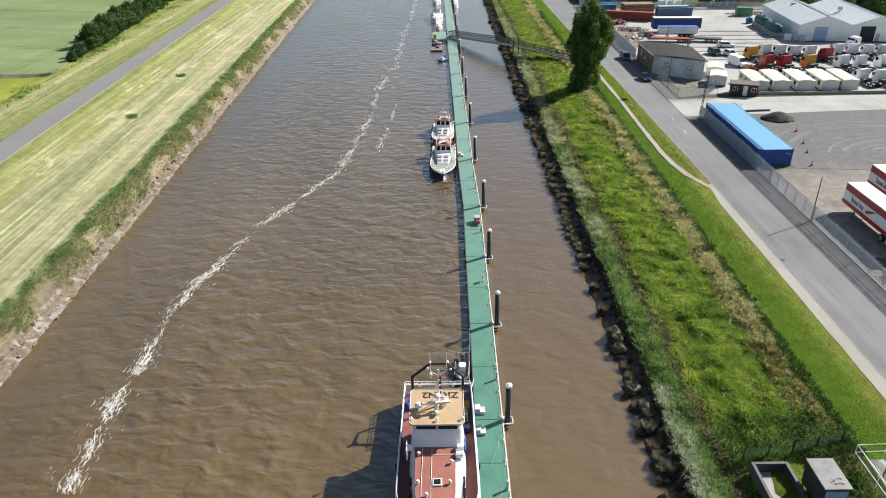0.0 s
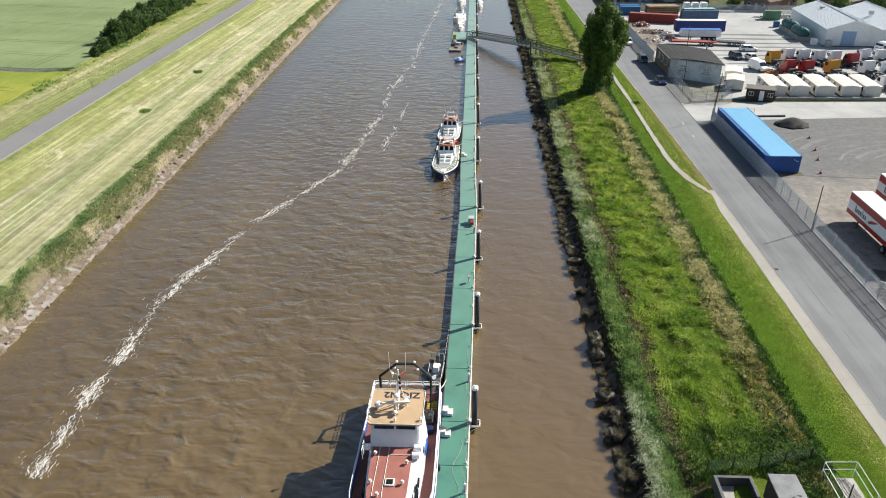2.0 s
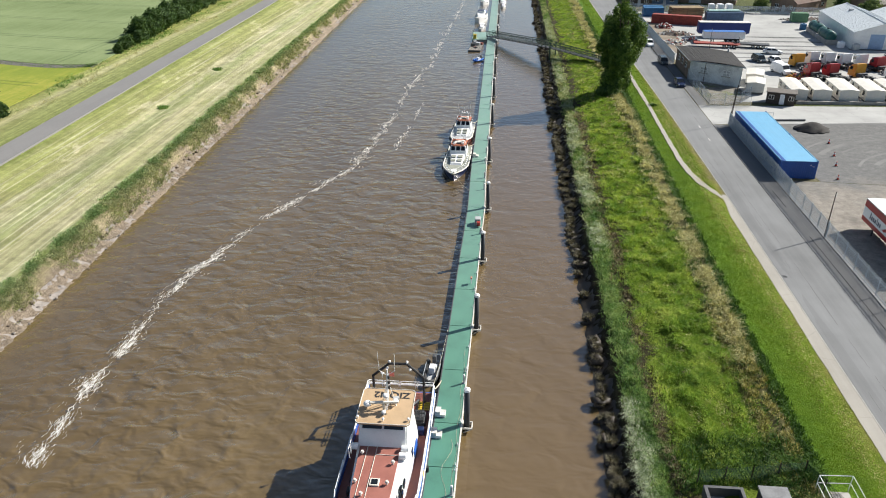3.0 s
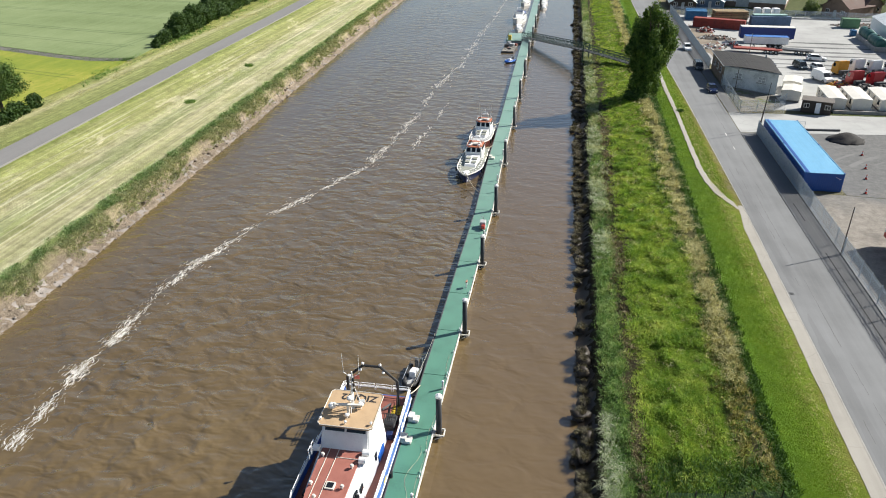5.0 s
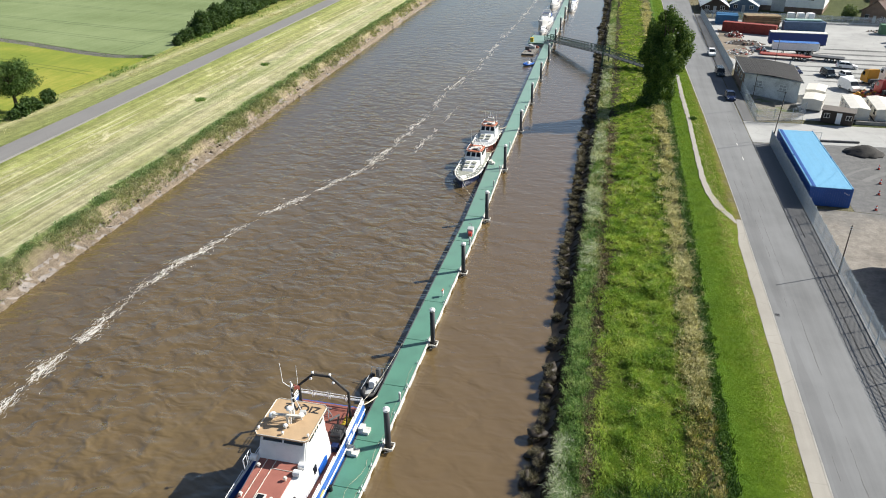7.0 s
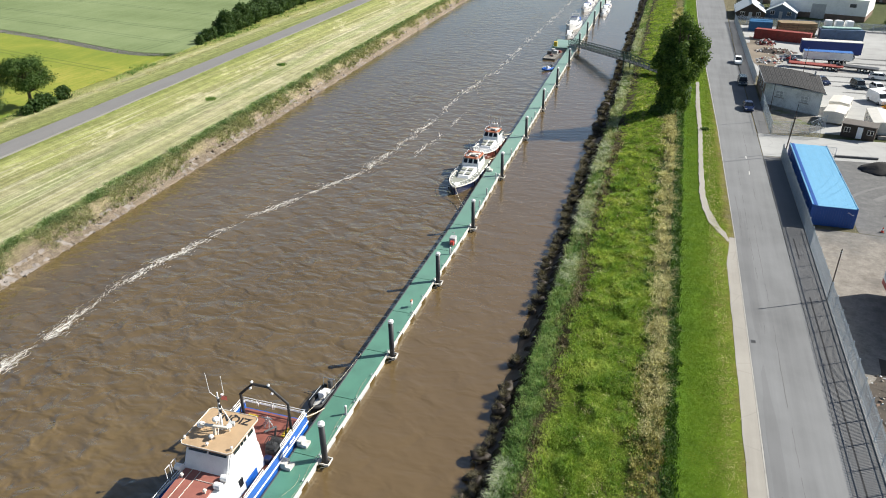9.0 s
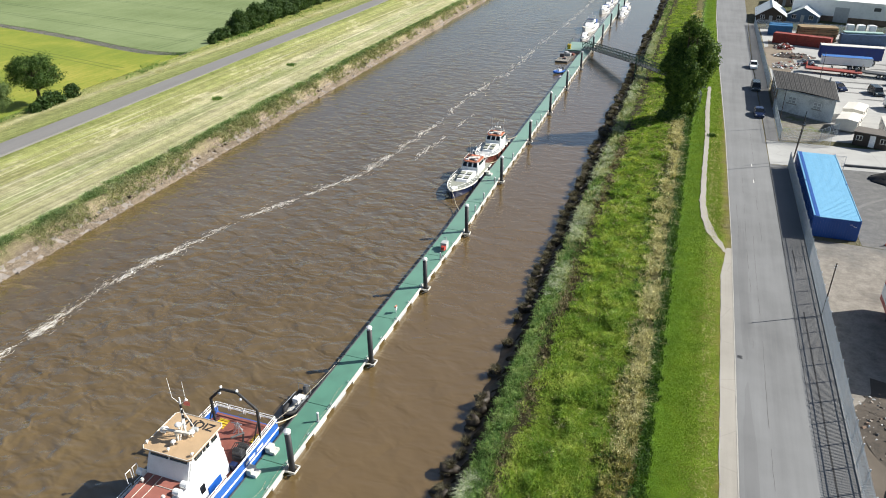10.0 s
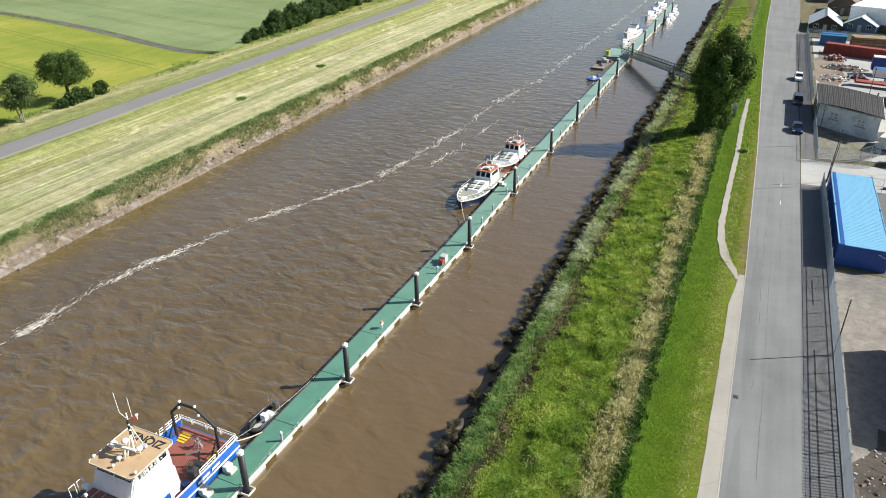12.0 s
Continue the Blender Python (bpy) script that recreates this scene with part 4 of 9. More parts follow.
    ball(bm, 0.45, y1 - 0.6, 3.85, 0.2)
    ball(bm, -0.45, y1 - 0.5, 3.8, 0.16)
    part("radar_mast", bm, M_WHITE, roof)
    bm = bmesh.new()
    for k in range(4):
        rail(bm, [(-1.2 + 0.8 * k, L * 0.42, 1.15), (-1.2 + 0.8 * k, L * 0.44, 2.0), (-0.6 + 0.7 * k, L * 0.46, 2.0)], 0.035)
    part("aft_rail", bm, M_WHITE, ob)
    for sx in (-1, 1):
        for y2 in (-L * 0.2, 0.0, L * 0.2, L * 0.36):
            bm = bmesh.new()
            q = sx * (half_beam((y2 + L / 2) / L, B, 0.4, 0.93) + 0.13)
            rod(bm, (q, y2, 0.4), (q, y2, 1.1), 0.15, sides=10)
            part("fender", bm, M_BLACK, ob)
    return ob


M_SAGE = plain("grey green deck paint", (0.27, 0.28, 0.235), 0.7, grime=0.15)
pilot_boat(0.2, 112.6, 14.2, 4.2, -1.5, M_NAVY, M_SAGE, "pilot boat with grey decks, navy hull and an orange cabin roof")
pilot_boat(0.2, 126.6, 12.0, 4.0, -2.0, plain("red brown hull paint", (0.2, 0.055, 0.04), 0.45), M_GREY, "pilot boat with pale decks and an orange cabin roof")


def cruiser(x, y, L, B, rz, label, flybridge=True, canopy=None):
    ob = thing("motor_cruiser", label, "boat", "leisure boats at the pontoon", at=pose(x, y, 0, 0, 0, rz))
    part("hull", hull_shell(L, B, 1.55 * L / 11, 1.05 * L / 11, 0.5, 0.5, 0.9), M_WHITE, ob)
    part("deck", deck_sheet(L, B, 0.1, 1.6 * L / 11, 1.09 * L / 11, 0.5, 0.9), M_CREAM, ob)
    z = 1.1 * L / 11
    bm = bmesh.new()
    loft(bm, [[(-B * 0.2, -L * 0.3, z), (B * 0.2, -L * 0.3, z), (B * 0.15, -L * 0.26, z + 0.5), (-B * 0.15, -L * 0.26, z + 0.5)],
              [(-B * 0.37, -L * 0.02, z), (B * 0.37, -L * 0.02, z), (B * 0.33, L * 0.05, z + 1.25), (-B * 0.33, L * 0.05, z + 1.25)],
              [(-B * 0.37, L * 0.28, z), (B * 0.37, L * 0.28, z), (B * 0.33, L * 0.25, z + 1.25), (-B * 0.33, L * 0.25, z + 1.25)]])
    bmesh.ops.recalc_face_normals(bm, faces=bm.faces)
    sup = part("superstructure", bm, M_WHITE, ob)
    bm = bmesh.new()
    loft(bm, [[(-B * 0.3, -L * 0.09, z + 0.72), (B * 0.3, -L * 0.09, z + 0.72), (B * 0.3, -L * 0.02, z + 1.1), (-B * 0.3, -L * 0.02, z + 1.1)],
              [(-B * 0.3, 0, z + 0.6), (B * 0.3, 0, z + 0.6), (B * 0.3, L * 0.02, z + 1.1), (-B * 0.3, L * 0.02, z + 1.1)]])
    bmesh.ops.recalc_face_normals(bm, faces=bm.faces)
    part("windscreen", bm, M_GLASS, sup)
    for sx in (-1, 1):
        bm = bmesh.new()
        box(bm, sx * B * 0.35, L * 0.13, z + 0.42, 0.16, L * 0.24, 0.58, bevel=0.04)
        part("side_window", bm, M_GLASS, sup)
        bm = bmesh.new()
        loft(bm, [[(sx * (half_beam(t, B, 0.5, 0.9) + 0.015), -L / 2 + t * L, 0.95 * L / 11 + dz) for dz in (-0.1, 0.1)] + [(sx * (half_beam(t, B, 0.5, 0.9) - 0.12), -L / 2 + t * L, 0.95 * L / 11 + dz) for dz in (0.1, -0.1)] for t in (0.25, 0.4, 0.6, 0.8, 0.97)])
        bmesh.ops.recalc_face_normals(bm, faces=bm.faces)
        part("hull_band", bm, M_NAVY, sup, "navy hull band")
    bm = bmesh.new()
    box(bm, 0, L * 0.4, z - 0.02, B * 0.62, L * 0.12, 0.06)
    part("cockpit_floor", bm, M_TIMBER, ob)
    if flybridge:
        bm = bmesh.new()
        box(bm, 0, L * 0.13, z + 1.72, B * 0.52, L * 0.15, 0.12, bevel=0.03)
        part("flybridge_cover", bm, M_NAVY, ob, "navy cover")
        bm = bmesh.new()
        box(bm, 0, L * 0.14, z + 1.25, B * 0.6, L * 0.2, 0.5, bevel=0.12)
        part("flybridge", bm, M_WHITE, ob)
        bm = bmesh.new()
        rail(bm, [(-B * 0.3, L * 0.24, z + 1.2), (-B * 0.26, L * 0.27, z + 2.6), (B * 0.26, L * 0.27, z + 2.6), (B * 0.3, L * 0.24, z + 1.2)], 0.07)
        rod(bm, (0, L * 0.27, z + 2.6), (0, L * 0.27, z + 3.6), 0.03)
        part("radar_arch", bm, M_WHITE, ob)
    if canopy:
        bm = bmesh.new()
        box(bm, 0, L * 0.34, z, B * 0.68, L * 0.22, 1.25, bevel=0.15)
        part("canopy", bm, canopy, ob, "blue canvas canopy")
    bm = bmesh.new()
    for side in outline(L, B, 0.15, 2.3 * L / 11, 1.7 * L / 11, 0.5, 0.9):
        pts = [q for q in side if q[1] < L * 0.1]
        rail(bm, pts, 0.025)
        for q in pts[::2]:
            rod(bm, (q[0], q[1], q[2] - 0.75 * L / 11), q, 0.02)
    part("bow_rail", bm, M_STEEL, ob)
    return ob


M_TIMBER = plain("grey weathered timber", (0.27, 0.25, 0.22), 0.9, grime=0.35, size=1.5, vary=0.3)
M_CANVAS = plain("blue canvas", (0.02, 0.07, 0.28), 0.9, grime=0.2)
cruiser(-0.3, 230.3, 6.0, 2.3, -2, "small white open cruiser", False)
cruiser(-1.3, 245.8, 13.0, 4.1, -3, "large white motor cruiser with a flybridge", True, M_CANVAS)
cruiser(-1.4, 280.3, 9.0, 3.2, -3, "white motor cruiser with a blue canopy", False, M_CANVAS)
cruiser(-1.5, 292.3, 8.5, 3.0, -3, "white motor cruiser with a blue canopy", True, M_CANVAS)
cruiser(-1.7, 304.8, 10.0, 3.3, -3, "white motor cruiser with a flybridge", True)
cruiser(5.9, 271.3, 5.0, 2.0, -3, "small white open cruiser", False)
cruiser(5.6, 280.3, 7.0, 2.5, -3, "white cruiser with a dark blue canopy", False, M_CANVAS)
cruiser(5.4, 290.8, 6.5, 2.4, -3, "small white motor cruiser at the pontoon", False)


def inflatable(x, y, L, B, rz, tube_m, label):
    ob = thing("inflatable_boat", label, "boat", at=pose(x, y, 0, 0, 0, rz))
    bm = bmesh.new()
    pts = [(-B * 0.4, L * 0.5, 0.35), (-B * 0.42, -L * 0.1, 0.36), (-B * 0.3, -L * 0.35, 0.42), (0, -L * 0.5, 0.52), (B * 0.3, -L * 0.35, 0.42), (B * 0.42, -L * 0.1, 0.36), (B * 0.4, L * 0.5, 0.35)]
    rail(bm, pts, 0.24, 10)
    smooth(part("tube", bm, tube_m, ob, "inflated side tube"))
    bm = bmesh.new()
    prism(bm, [(-B * 0.35, L * 0.42), (-B * 0.35, -L * 0.2), (0, -L * 0.42), (B * 0.35, -L * 0.2), (B * 0.35, L * 0.42)][::-1], 0.15, 0.25)
    part("floor", bm, M_GREY, ob)
    bm = bmesh.new()
    box(bm, 0, 0.1, 0.25, 0.6, 0.5, 0.75, bevel=0.08)
    box(bm, 0, 0.8, 0.25, 0.7, 0.5, 0.45, bevel=0.08)
    part("console", bm, M_WHITE, ob)
    bm = bmesh.new()
    box(bm, 0, L * 0.47, 0.3, 0.4, 0.5, 0.95, bevel=0.12)
    part("outboard_motor", bm, M_DGREY, ob)
    bm = bmesh.new()
    for sx in (-1, 1):
        rail(bm, [(sx * B * 0.4, L * 0.4, 0.5), (sx * B * 0.38, L * 0.42, 1.5)], 0.03)
        rail(bm, [(sx * B * 0.42, -L * 0.3, 0.75), (sx * B * 0.45, L * 0.3, 0.75)], 0.035)
    rail(bm, [(-B * 0.38, L * 0.42, 1.5), (B * 0.38, L * 0.42, 1.5)], 0.03)
    part("roll_bar", bm, M_STEEL, ob)
    return ob


inflatable(1.75, 56.00, 3.61, 1.61, -4, M_BLACK, "dark inflatable workboat with a white console")
inflatable(0.3, 188.0, 3.6, 1.8, -30, M_HULL, "small blue dinghy tied to the pontoon")


def work_raft():
    ob = thing("work_raft", "weathered timber work raft with scrap on deck", "raft", at=pose(-0.9, 203.6, 0, 0, 0, -4))
    bm = bmesh.new()
    box(bm, 0, 0, -0.4, 3.4, 9.2, 0.75, bevel=0.08)
    part("hull", bm, M_DGREY, ob)
    for i in range(18):
        bm = bmesh.new()
        box(bm, 0, -4.33 + i * 0.51, 0.36, 3.3, 0.44, 0.08, bevel=0.01)
        part("plank", bm, M_TIMBER, ob)
    rr = random.Random(5)
    for i in range(7):
        bm = bmesh.new()
        box(bm, rr.uniform(-1.1, 1.1), rr.uniform(-2.5, 4), 0.44, rr.uniform(0.4, 1.2), rr.uniform(0.4, 1.3), rr.uniform(0.2, 0.9), rr.uniform(0, 90), bevel=0.03)
        part("deck_box", bm, (M_GREY, M_DGREY, M_RED)[i % 3], ob)
    return ob


work_raft()


def landing_stage():
    ob = thing("landing_stage", "green deck landing stage at the footbridge", "pontoon", at=pose(-0.2, 217.4, 0))
    bm = bmesh.new()
    box(bm, -0.2, 0, 0.5, 4.4, 11.0, 0.22, bevel=0.02)
    part("deck", bm, M_DECK, ob)
    for y in (-4, 0, 4):
        bm = bmesh.new()
        box(bm, -0.2, y, -0.3, 4.2, 2.6, 0.8, bevel=0.06)
        part("float", bm, M_GREY, ob)
    bm = bmesh.new()
    for y in (-5.2, -2.6, 0, 2.6, 5.2):
        rod(bm, (-2.3, y, 0.7), (-2.3, y, 1.75), 0.035)
    for z in (1.2, 1.75):
        rod(bm, (-2.3, -5.2, z), (-2.3, 5.2, z), 0.03)
    part("handrail", bm, M_DGREEN, ob)
    return ob


M_DGREEN = plain("dark green painted steel", (0.016, 0.06, 0.042), 0.5, grime=0.25)
landing_stage()
bm = bmesh.new()
box(bm, -1.7, 213.2, 0.72, 0.9, 0.9, 1.15, bevel=0.1)
box(bm, -1.7, 213.2, 1.87, 0.98, 0.98, 0.12, bevel=0.05)
solo("storage_bin", bm, M_YELLOWP, "yellow plastic storage bin on the landing stage", "bin")


def fender_step(x, y):
    ob = thing("boarding_step", "white moulded boarding step on the pontoon", "step", "boarding steps", at=pose(x, y, 0.7, 0, 0, -3))
    bm = bmesh.new()
    box(bm, 0, 0, 0, 0.95, 0.75, 0.3, bevel=0.04)
    part("tread", bm, M_FLOAT, ob)
    bm = bmesh.new()
    box(bm, -0.22, 0, 0.3, 0.5, 0.75, 0.3, bevel=0.04)
    part("tread", bm, M_FLOAT, ob)


fender_step(3.2, 49.6)
fender_step(3.1, 46.9)
fender_step(3.25, 115.4)


def pump_unit(x, y):
    ob = thing("pump_unit", "grey service cabinet with red hose reel on the pontoon", "cabinet", at=pose(x, y, 0.7))
    bm = bmesh.new()
    box(bm, 0, 0, 0, 0.8, 1.0, 0.95, bevel=0.05)
    part("cabinet", bm, M_GREY, ob)
    bm = bmesh.new()
    rod(bm, (-0.1, -0.85, 0.45), (0.35, -0.85, 0.45), 0.33, sides=14)
    part("hose_reel", bm, plain("red plastic", (0.42, 0.05, 0.035), 0.5), ob)
    bm = bmesh.new()
    rail(bm, [(0, 0.7, 0), (0, 0.7, 1.2), (-0.4, 0.7, 1.25)], 0.05)
    part("tap_stand", bm, M_STEEL, ob)


pump_unit(4.8, 89.0)


def hose_post(x, y):
    ob = thing("lifebuoy_post", "small red and white lifebuoy housing on the pontoon", "lifebuoy", at=pose(x, y, 0.7))
    bm = bmesh.new()
    rod(bm, (0, 0, 0), (0, 0, 0.9), 0.05)
    part("post", bm, M_WHITE, ob)
    bm = bmesh.new()
    box(bm, 0, 0, 0.35, 0.16, 0.42, 0.42, bevel=0.06)
    part("housing", bm, M_WHITE, ob)
    bm = bmesh.new()
    box(bm, 0, 0.0, 0.77, 0.2, 0.45, 0.12, bevel=0.03)
    part("lid", bm, M_ORANGE, ob)


hose_post(4.75, 72.8)


def rope(pts, label, r=0.032, material=None, sag=0.0):
    bm = bmesh.new()
    a, b = Vector(pts[0]), Vector(pts[-1])
    if len(pts) == 2:
        pts = [a.lerp(b, i / 10) - Vector((0, 0, sag * 4 * (i / 10) * (1 - i / 10))) for i in range(11)]
    rail(bm, pts, r, 5)
    return solo("mooring_rope", bm, material or M_ROPE, label, "rope", "mooring ropes")


rope([(2.3, 51.4, 2.1), (2.75, 62.9, 0.75)], "pale mooring rope from vessel to pontoon", sag=0.4, r=0.018)
rope([(2.5, 51.5, 2.0), (2.85, 54.3, 0.78)], "pale mooring rope from vessel to pontoon", sag=0.1, r=0.05)
rope([(0.1, 105.7, 1.7), (3.0, 100.6, 0.75)], "pale mooring rope from pilot boat to pontoon", sag=0.5, r=0.05)
rope([(1.5, 119.2, 1.2), (2.8, 122.0, 0.75)], "pale mooring rope from pilot boat to pontoon", sag=0.2, r=0.05)
rope([(1.8, 132.4, 1.2), (2.75, 135.6, 0.75)], "pale mooring rope from pilot boat to pontoon", sag=0.2, r=0.05)
rope([(4.1 + 0.35 * math.sin(i * 0.9) + 0.02 * i, 39.0 + i * 0.75, 0.725) for i in range(11)], "thin pale hose lying loose on the pontoon", r=0.011)
rope([(4.9 + 0.12 * math.sin(i * 1.3), 38.5 + i * 1.1, 0.725) for i in range(20)], "thin pale hose lying loose on the pontoon", r=0.010)


# ---- works side: fence, poles, buildings, vehicles ----
G = 3.5
M_FENCE = plain("dull galvanised fence steel", (0.40, 0.45, 0.50), 0.55, 0.25, 0.2, 2.0, 20.0, 0.1)
M_BLUEROOF = corrugated("light blue roof sheet", (0.17, 0.41, 0.60), 6.0, "x", 0.45, 0.12)
M_BLUEWALL = corrugated("deep blue steel sheet", (0.012, 0.075, 0.30), 6.0, "x", 0.45, 0.15)
M_PALE = corrugated("pale grey roof sheet", (0.62, 0.66, 0.67), 3.0, "y", 0.5, 0.1)
M_WALLW = corrugated("off white wall sheet", (0.82, 0.82, 0.80), 3.0, "y", 0.6, 0.1)
M_ASBESTOS = corrugated("dark weathered roof sheet", (0.034, 0.033, 0.032), 5.0, "y", 0.9, 0.45)
M_RENDER = plain("stained pale render", (0.68, 0.69, 0.68), 0.9, grime=0.3, size=0.5, fine=5.0)
M_BRICK = plain("dull brown brick", (0.21, 0.145, 0.105), 0.9, grime=0.3, size=0.7, fine=12.0)
M_TILE = plain("brown roof tile", (0.12, 0.075, 0.06), 0.85, grime=0.25, size=0.8, fine=8.0)
M_TILE2 = plain("grey brown roof tile", (0.13, 0.115, 0.10), 0.85, grime=0.25, size=0.8, fine=8.0)
M_RUST = plain("rusty red steel", (0.26, 0.045, 0.032), 0.75, grime=0.35, size=0.9, fine=7.0)
M_TRUCKRED = plain("lorry red paint", (0.36, 0.02, 0.025), 0.35, grime=0.12)
M_AMBER = plain("lorry amber paint", (0.58, 0.27, 0.02), 0.4, grime=0.15)
M_TANKGREEN = plain("green tank paint", (0.02, 0.10, 0.085), 0.45, grime=0.2)
M_CONTGREEN = plain("green container paint", (0.10, 0.22, 0.12), 0.55, grime=0.25)
M_CONTBLUE = plain("blue container paint", (0.02, 0.13, 0.28), 0.5, grime=0.25)
M_WOOD = plain("stacked sawn timber", (0.33, 0.24, 0.13), 0.85, grime=0.3, size=1.2, fine=10.0, vary=0.3)
M_DWOOD = plain("dark stained boards", (0.06, 0.045, 0.035), 0.8, grime=0.3)
M_CARBLUE = plain("dark blue car paint", (0.007, 0.016, 0.055), 0.22, grime=0.08, relief=0.0)
M_CARGREY = plain("dark grey car paint", (0.03, 0.045, 0.055), 0.22, grime=0.08, relief=0.0)
M_CARWHITE = plain("white car paint", (0.84, 0.84, 0.83), 0.22, grime=0.05, relief=0.0)
M_PALEBLUE = plain("pale blue door paint", (0.30, 0.42, 0.60), 0.6, grime=0.12)
M_GRAVEL = plain("dark gravel", (0.04, 0.037, 0.034), 0.95, grime=0.4, size=2.0, fine=14.0, relief=0.6)
M_RUBBLE = plain("broken concrete", (0.34, 0.30, 0.25), 0.95, grime=0.35, size=1.5, fine=8.0, relief=0.4, vary=0.5)
M_SOIL = plain("dark broken soil", (0.085, 0.07, 0.055), 0.95, grime=0.4, size=1.5, fine=8.0, relief=0.5)
M_REDLAMP = plain("red lamp glass", (0.35, 0.01, 0.01), 0.2, relief=0.0)
M_LAMP = plain("clear lamp glass", (0.7, 0.7, 0.68), 0.15, relief=0.0)

# roads' worn centre marks, drain and patches
for y0, y1 in ((118.0, 119.4), (125.0, 126.2)):
    bm = bmesh.new()
    box(bm, 42.9 - 0.006 * (y0 - 100), (y0 + y1) / 2, G - 0.02, 0.12, y1 - y0, 0.025)
    solo("lane_mark", bm, M_LINE, "worn white centre line dash", "road marking", kind="structure")
bm = bmesh.new()
box(bm, 40.05, 72.3, G - 0.02, 0.45, 0.5, 0.03)
for i in range(5):
    box(bm, 40.05, 72.12 + 0.09 * i, G + 0.01, 0.4, 0.03, 0.012)
solo("drain_cover", bm, M_DGREY, "dark iron drain cover in the road", "drain")


def flat_patch(x, y, sx, sy, rz, z, material, label, name="road_patch", seed=1, points=14):
    rr = random.Random(seed)
    bm = bmesh.new()
    pts = []
    c, s = math.cos(radians(rz)), math.sin(radians(rz))
    for i in range(points):
        a = 2 * math.pi * i / points
        k = 1 + rr.uniform(-0.18, 0.18)
        px, py = sx / 2 * math.cos(a) * k, sy / 2 * math.sin(a) * k
        pts.append((x + px * c - py * s, y + px * s + py * c))
    prism(bm, pts, z - 0.03, z)
    return solo(name, bm, material, label, "patch", kind="structure")


M_CRACK = plain("dark road crack", (0.105, 0.101, 0.096), 0.95)
M_WORN = paving("worn asphalt wheel track", (0.168, 0.171, 0.172), 0.3, 0.25, cracks=0.0)
flat_patch(40.7, 88, 1.1, 30, 0, G + 0.004, M_WORN, "darker worn asphalt wheel track", seed=3, points=26)
flat_patch(40.6, 55, 1.2, 24, 0, G + 0.004, M_WORN, "darker worn asphalt wheel track", seed=4, points=26)
for seed, xs, y0, y1 in ((1, 40.55, 38, 76), (2, 42.15, 30, 96), (3, 41.3, 74, 118), (4, 43.0, 96, 150), (5, 40.3, 96, 108)):
    rr = random.Random(seed)
    bm = bmesh.new()
    y = y0
    while y < y1:
        e = y + rr.uniform(1.0, 5.0)
        pts = [(xs + 0.22 * noise.noise(Vector((seed * 3.1, q * 0.06, 0.0))) + 0.07 * noise.noise(Vector((seed * 5.7, q * 0.9, 0.0))), q, G - 0.012) for q in np.linspace(y, e, max(3, int((e - y) / 0.5)))]
        rail(bm, pts, rr.uniform(0.014, 0.026), 4)
        y = e + (rr.uniform(0.2, 2.5) if rr.random() < 0.55 else 0.0)
    tagged(solo("road_crack", bm, M_CRACK, "thin dark crack along the asphalt road", "road crack", kind="structure"), kind="structure")
bm = bmesh.new()
y = 74.0
rr = random.Random(8)
while y < 101:
    e = y + rr.uniform(2.0, 6.0)
    box(bm, 46.95, (y + e) / 2, 3.508, 0.05, e - y, 0.012)
    y = e + rr.uniform(0.2, 1.2)
solo("footway_joint", bm, M_ROAD, "thin broken pale joint in the fence footway", "road seam", kind="structure")
for k, (x, y, sx, sy) in enumerate(((71, 176, 17, 1.3), (72.5, 180, 21, 1.5), (74, 185, 24, 1.5), (76, 189.5, 25, 1.6), (78, 194, 25, 1.5), (80, 199.5, 24, 1.6), (82, 205, 20, 1.6), (70, 171.5, 12, 1.1))):
    flat_patch(x, y, sx, sy, -2, 3.496, M_TARMAC, "dark tyre worn lane across the lorry yard", "yard_band", seed=20 + k)
M_ARC = paving("paler tyre swept tarmac", (0.163, 0.162, 0.156), 0.9, 0.1, "x", 0.0)
for k, (rad, w) in enumerate(((9.0, 0.5), (10.4, 0.35), (12.2, 0.8), (14.5, 0.45), (16.0, 0.7), (18.6, 0.4), (20.5, 0.9), (23.5, 0.5))):
    bm = bmesh.new()
    a0, a1 = 0.5 + 0.13 * (k % 3), 2.2 + 0.17 * (k % 4)
    loft(bm, [[(76 + (rad + q) * math.cos(t), 102 + 0.9 * (rad + q) * math.sin(t), z) for q, z in ((0, 3.46), (w, 3.46), (w, 3.484), (0, 3.484))] for t in np.linspace(a0, a1, 22)])
    bmesh.ops.recalc_face_normals(bm, faces=bm.faces)
    solo("tyre_arc", bm, M_ARC, "pale dusty tyre arc on the tarmac yard", "tyre mark", kind="structure")
flat_patch(51.6, 207, 6.5, 46, -2, 3.497, paving("brown rubble dirt", (0.20, 0.165, 0.125), 0.9, 0.1, "x", 0.0), "brown rubble strewn dirt along the fence", "yard_band", seed=80, points=40)
n = Nodes("weedy grey gravel")
p = n.place()
grit = n.calc("ADD", n.calc("MULTIPLY", n.noise(p, 0.8, 6.0, 0.75), 0.6), n.calc("MULTIPLY", n.noise(p, 6.0, 4.0, 0.8), 0.4))
col = n.ramp(grit, [(0.34, (0.085, 0.078, 0.062)), (0.5, (0.185, 0.172, 0.145)), (0.66, (0.29, 0.275, 0.24))])
col = n.mix(n.span(n.noise(p, 0.35, 6.0, 0.7, 0.4), 0.52, 0.62, 0.0, 0.8), col, (0.115, 0.145, 0.04))
n.bump(n.noise(p, 6.0, 4.0, 0.75), 0.6, 0.08)
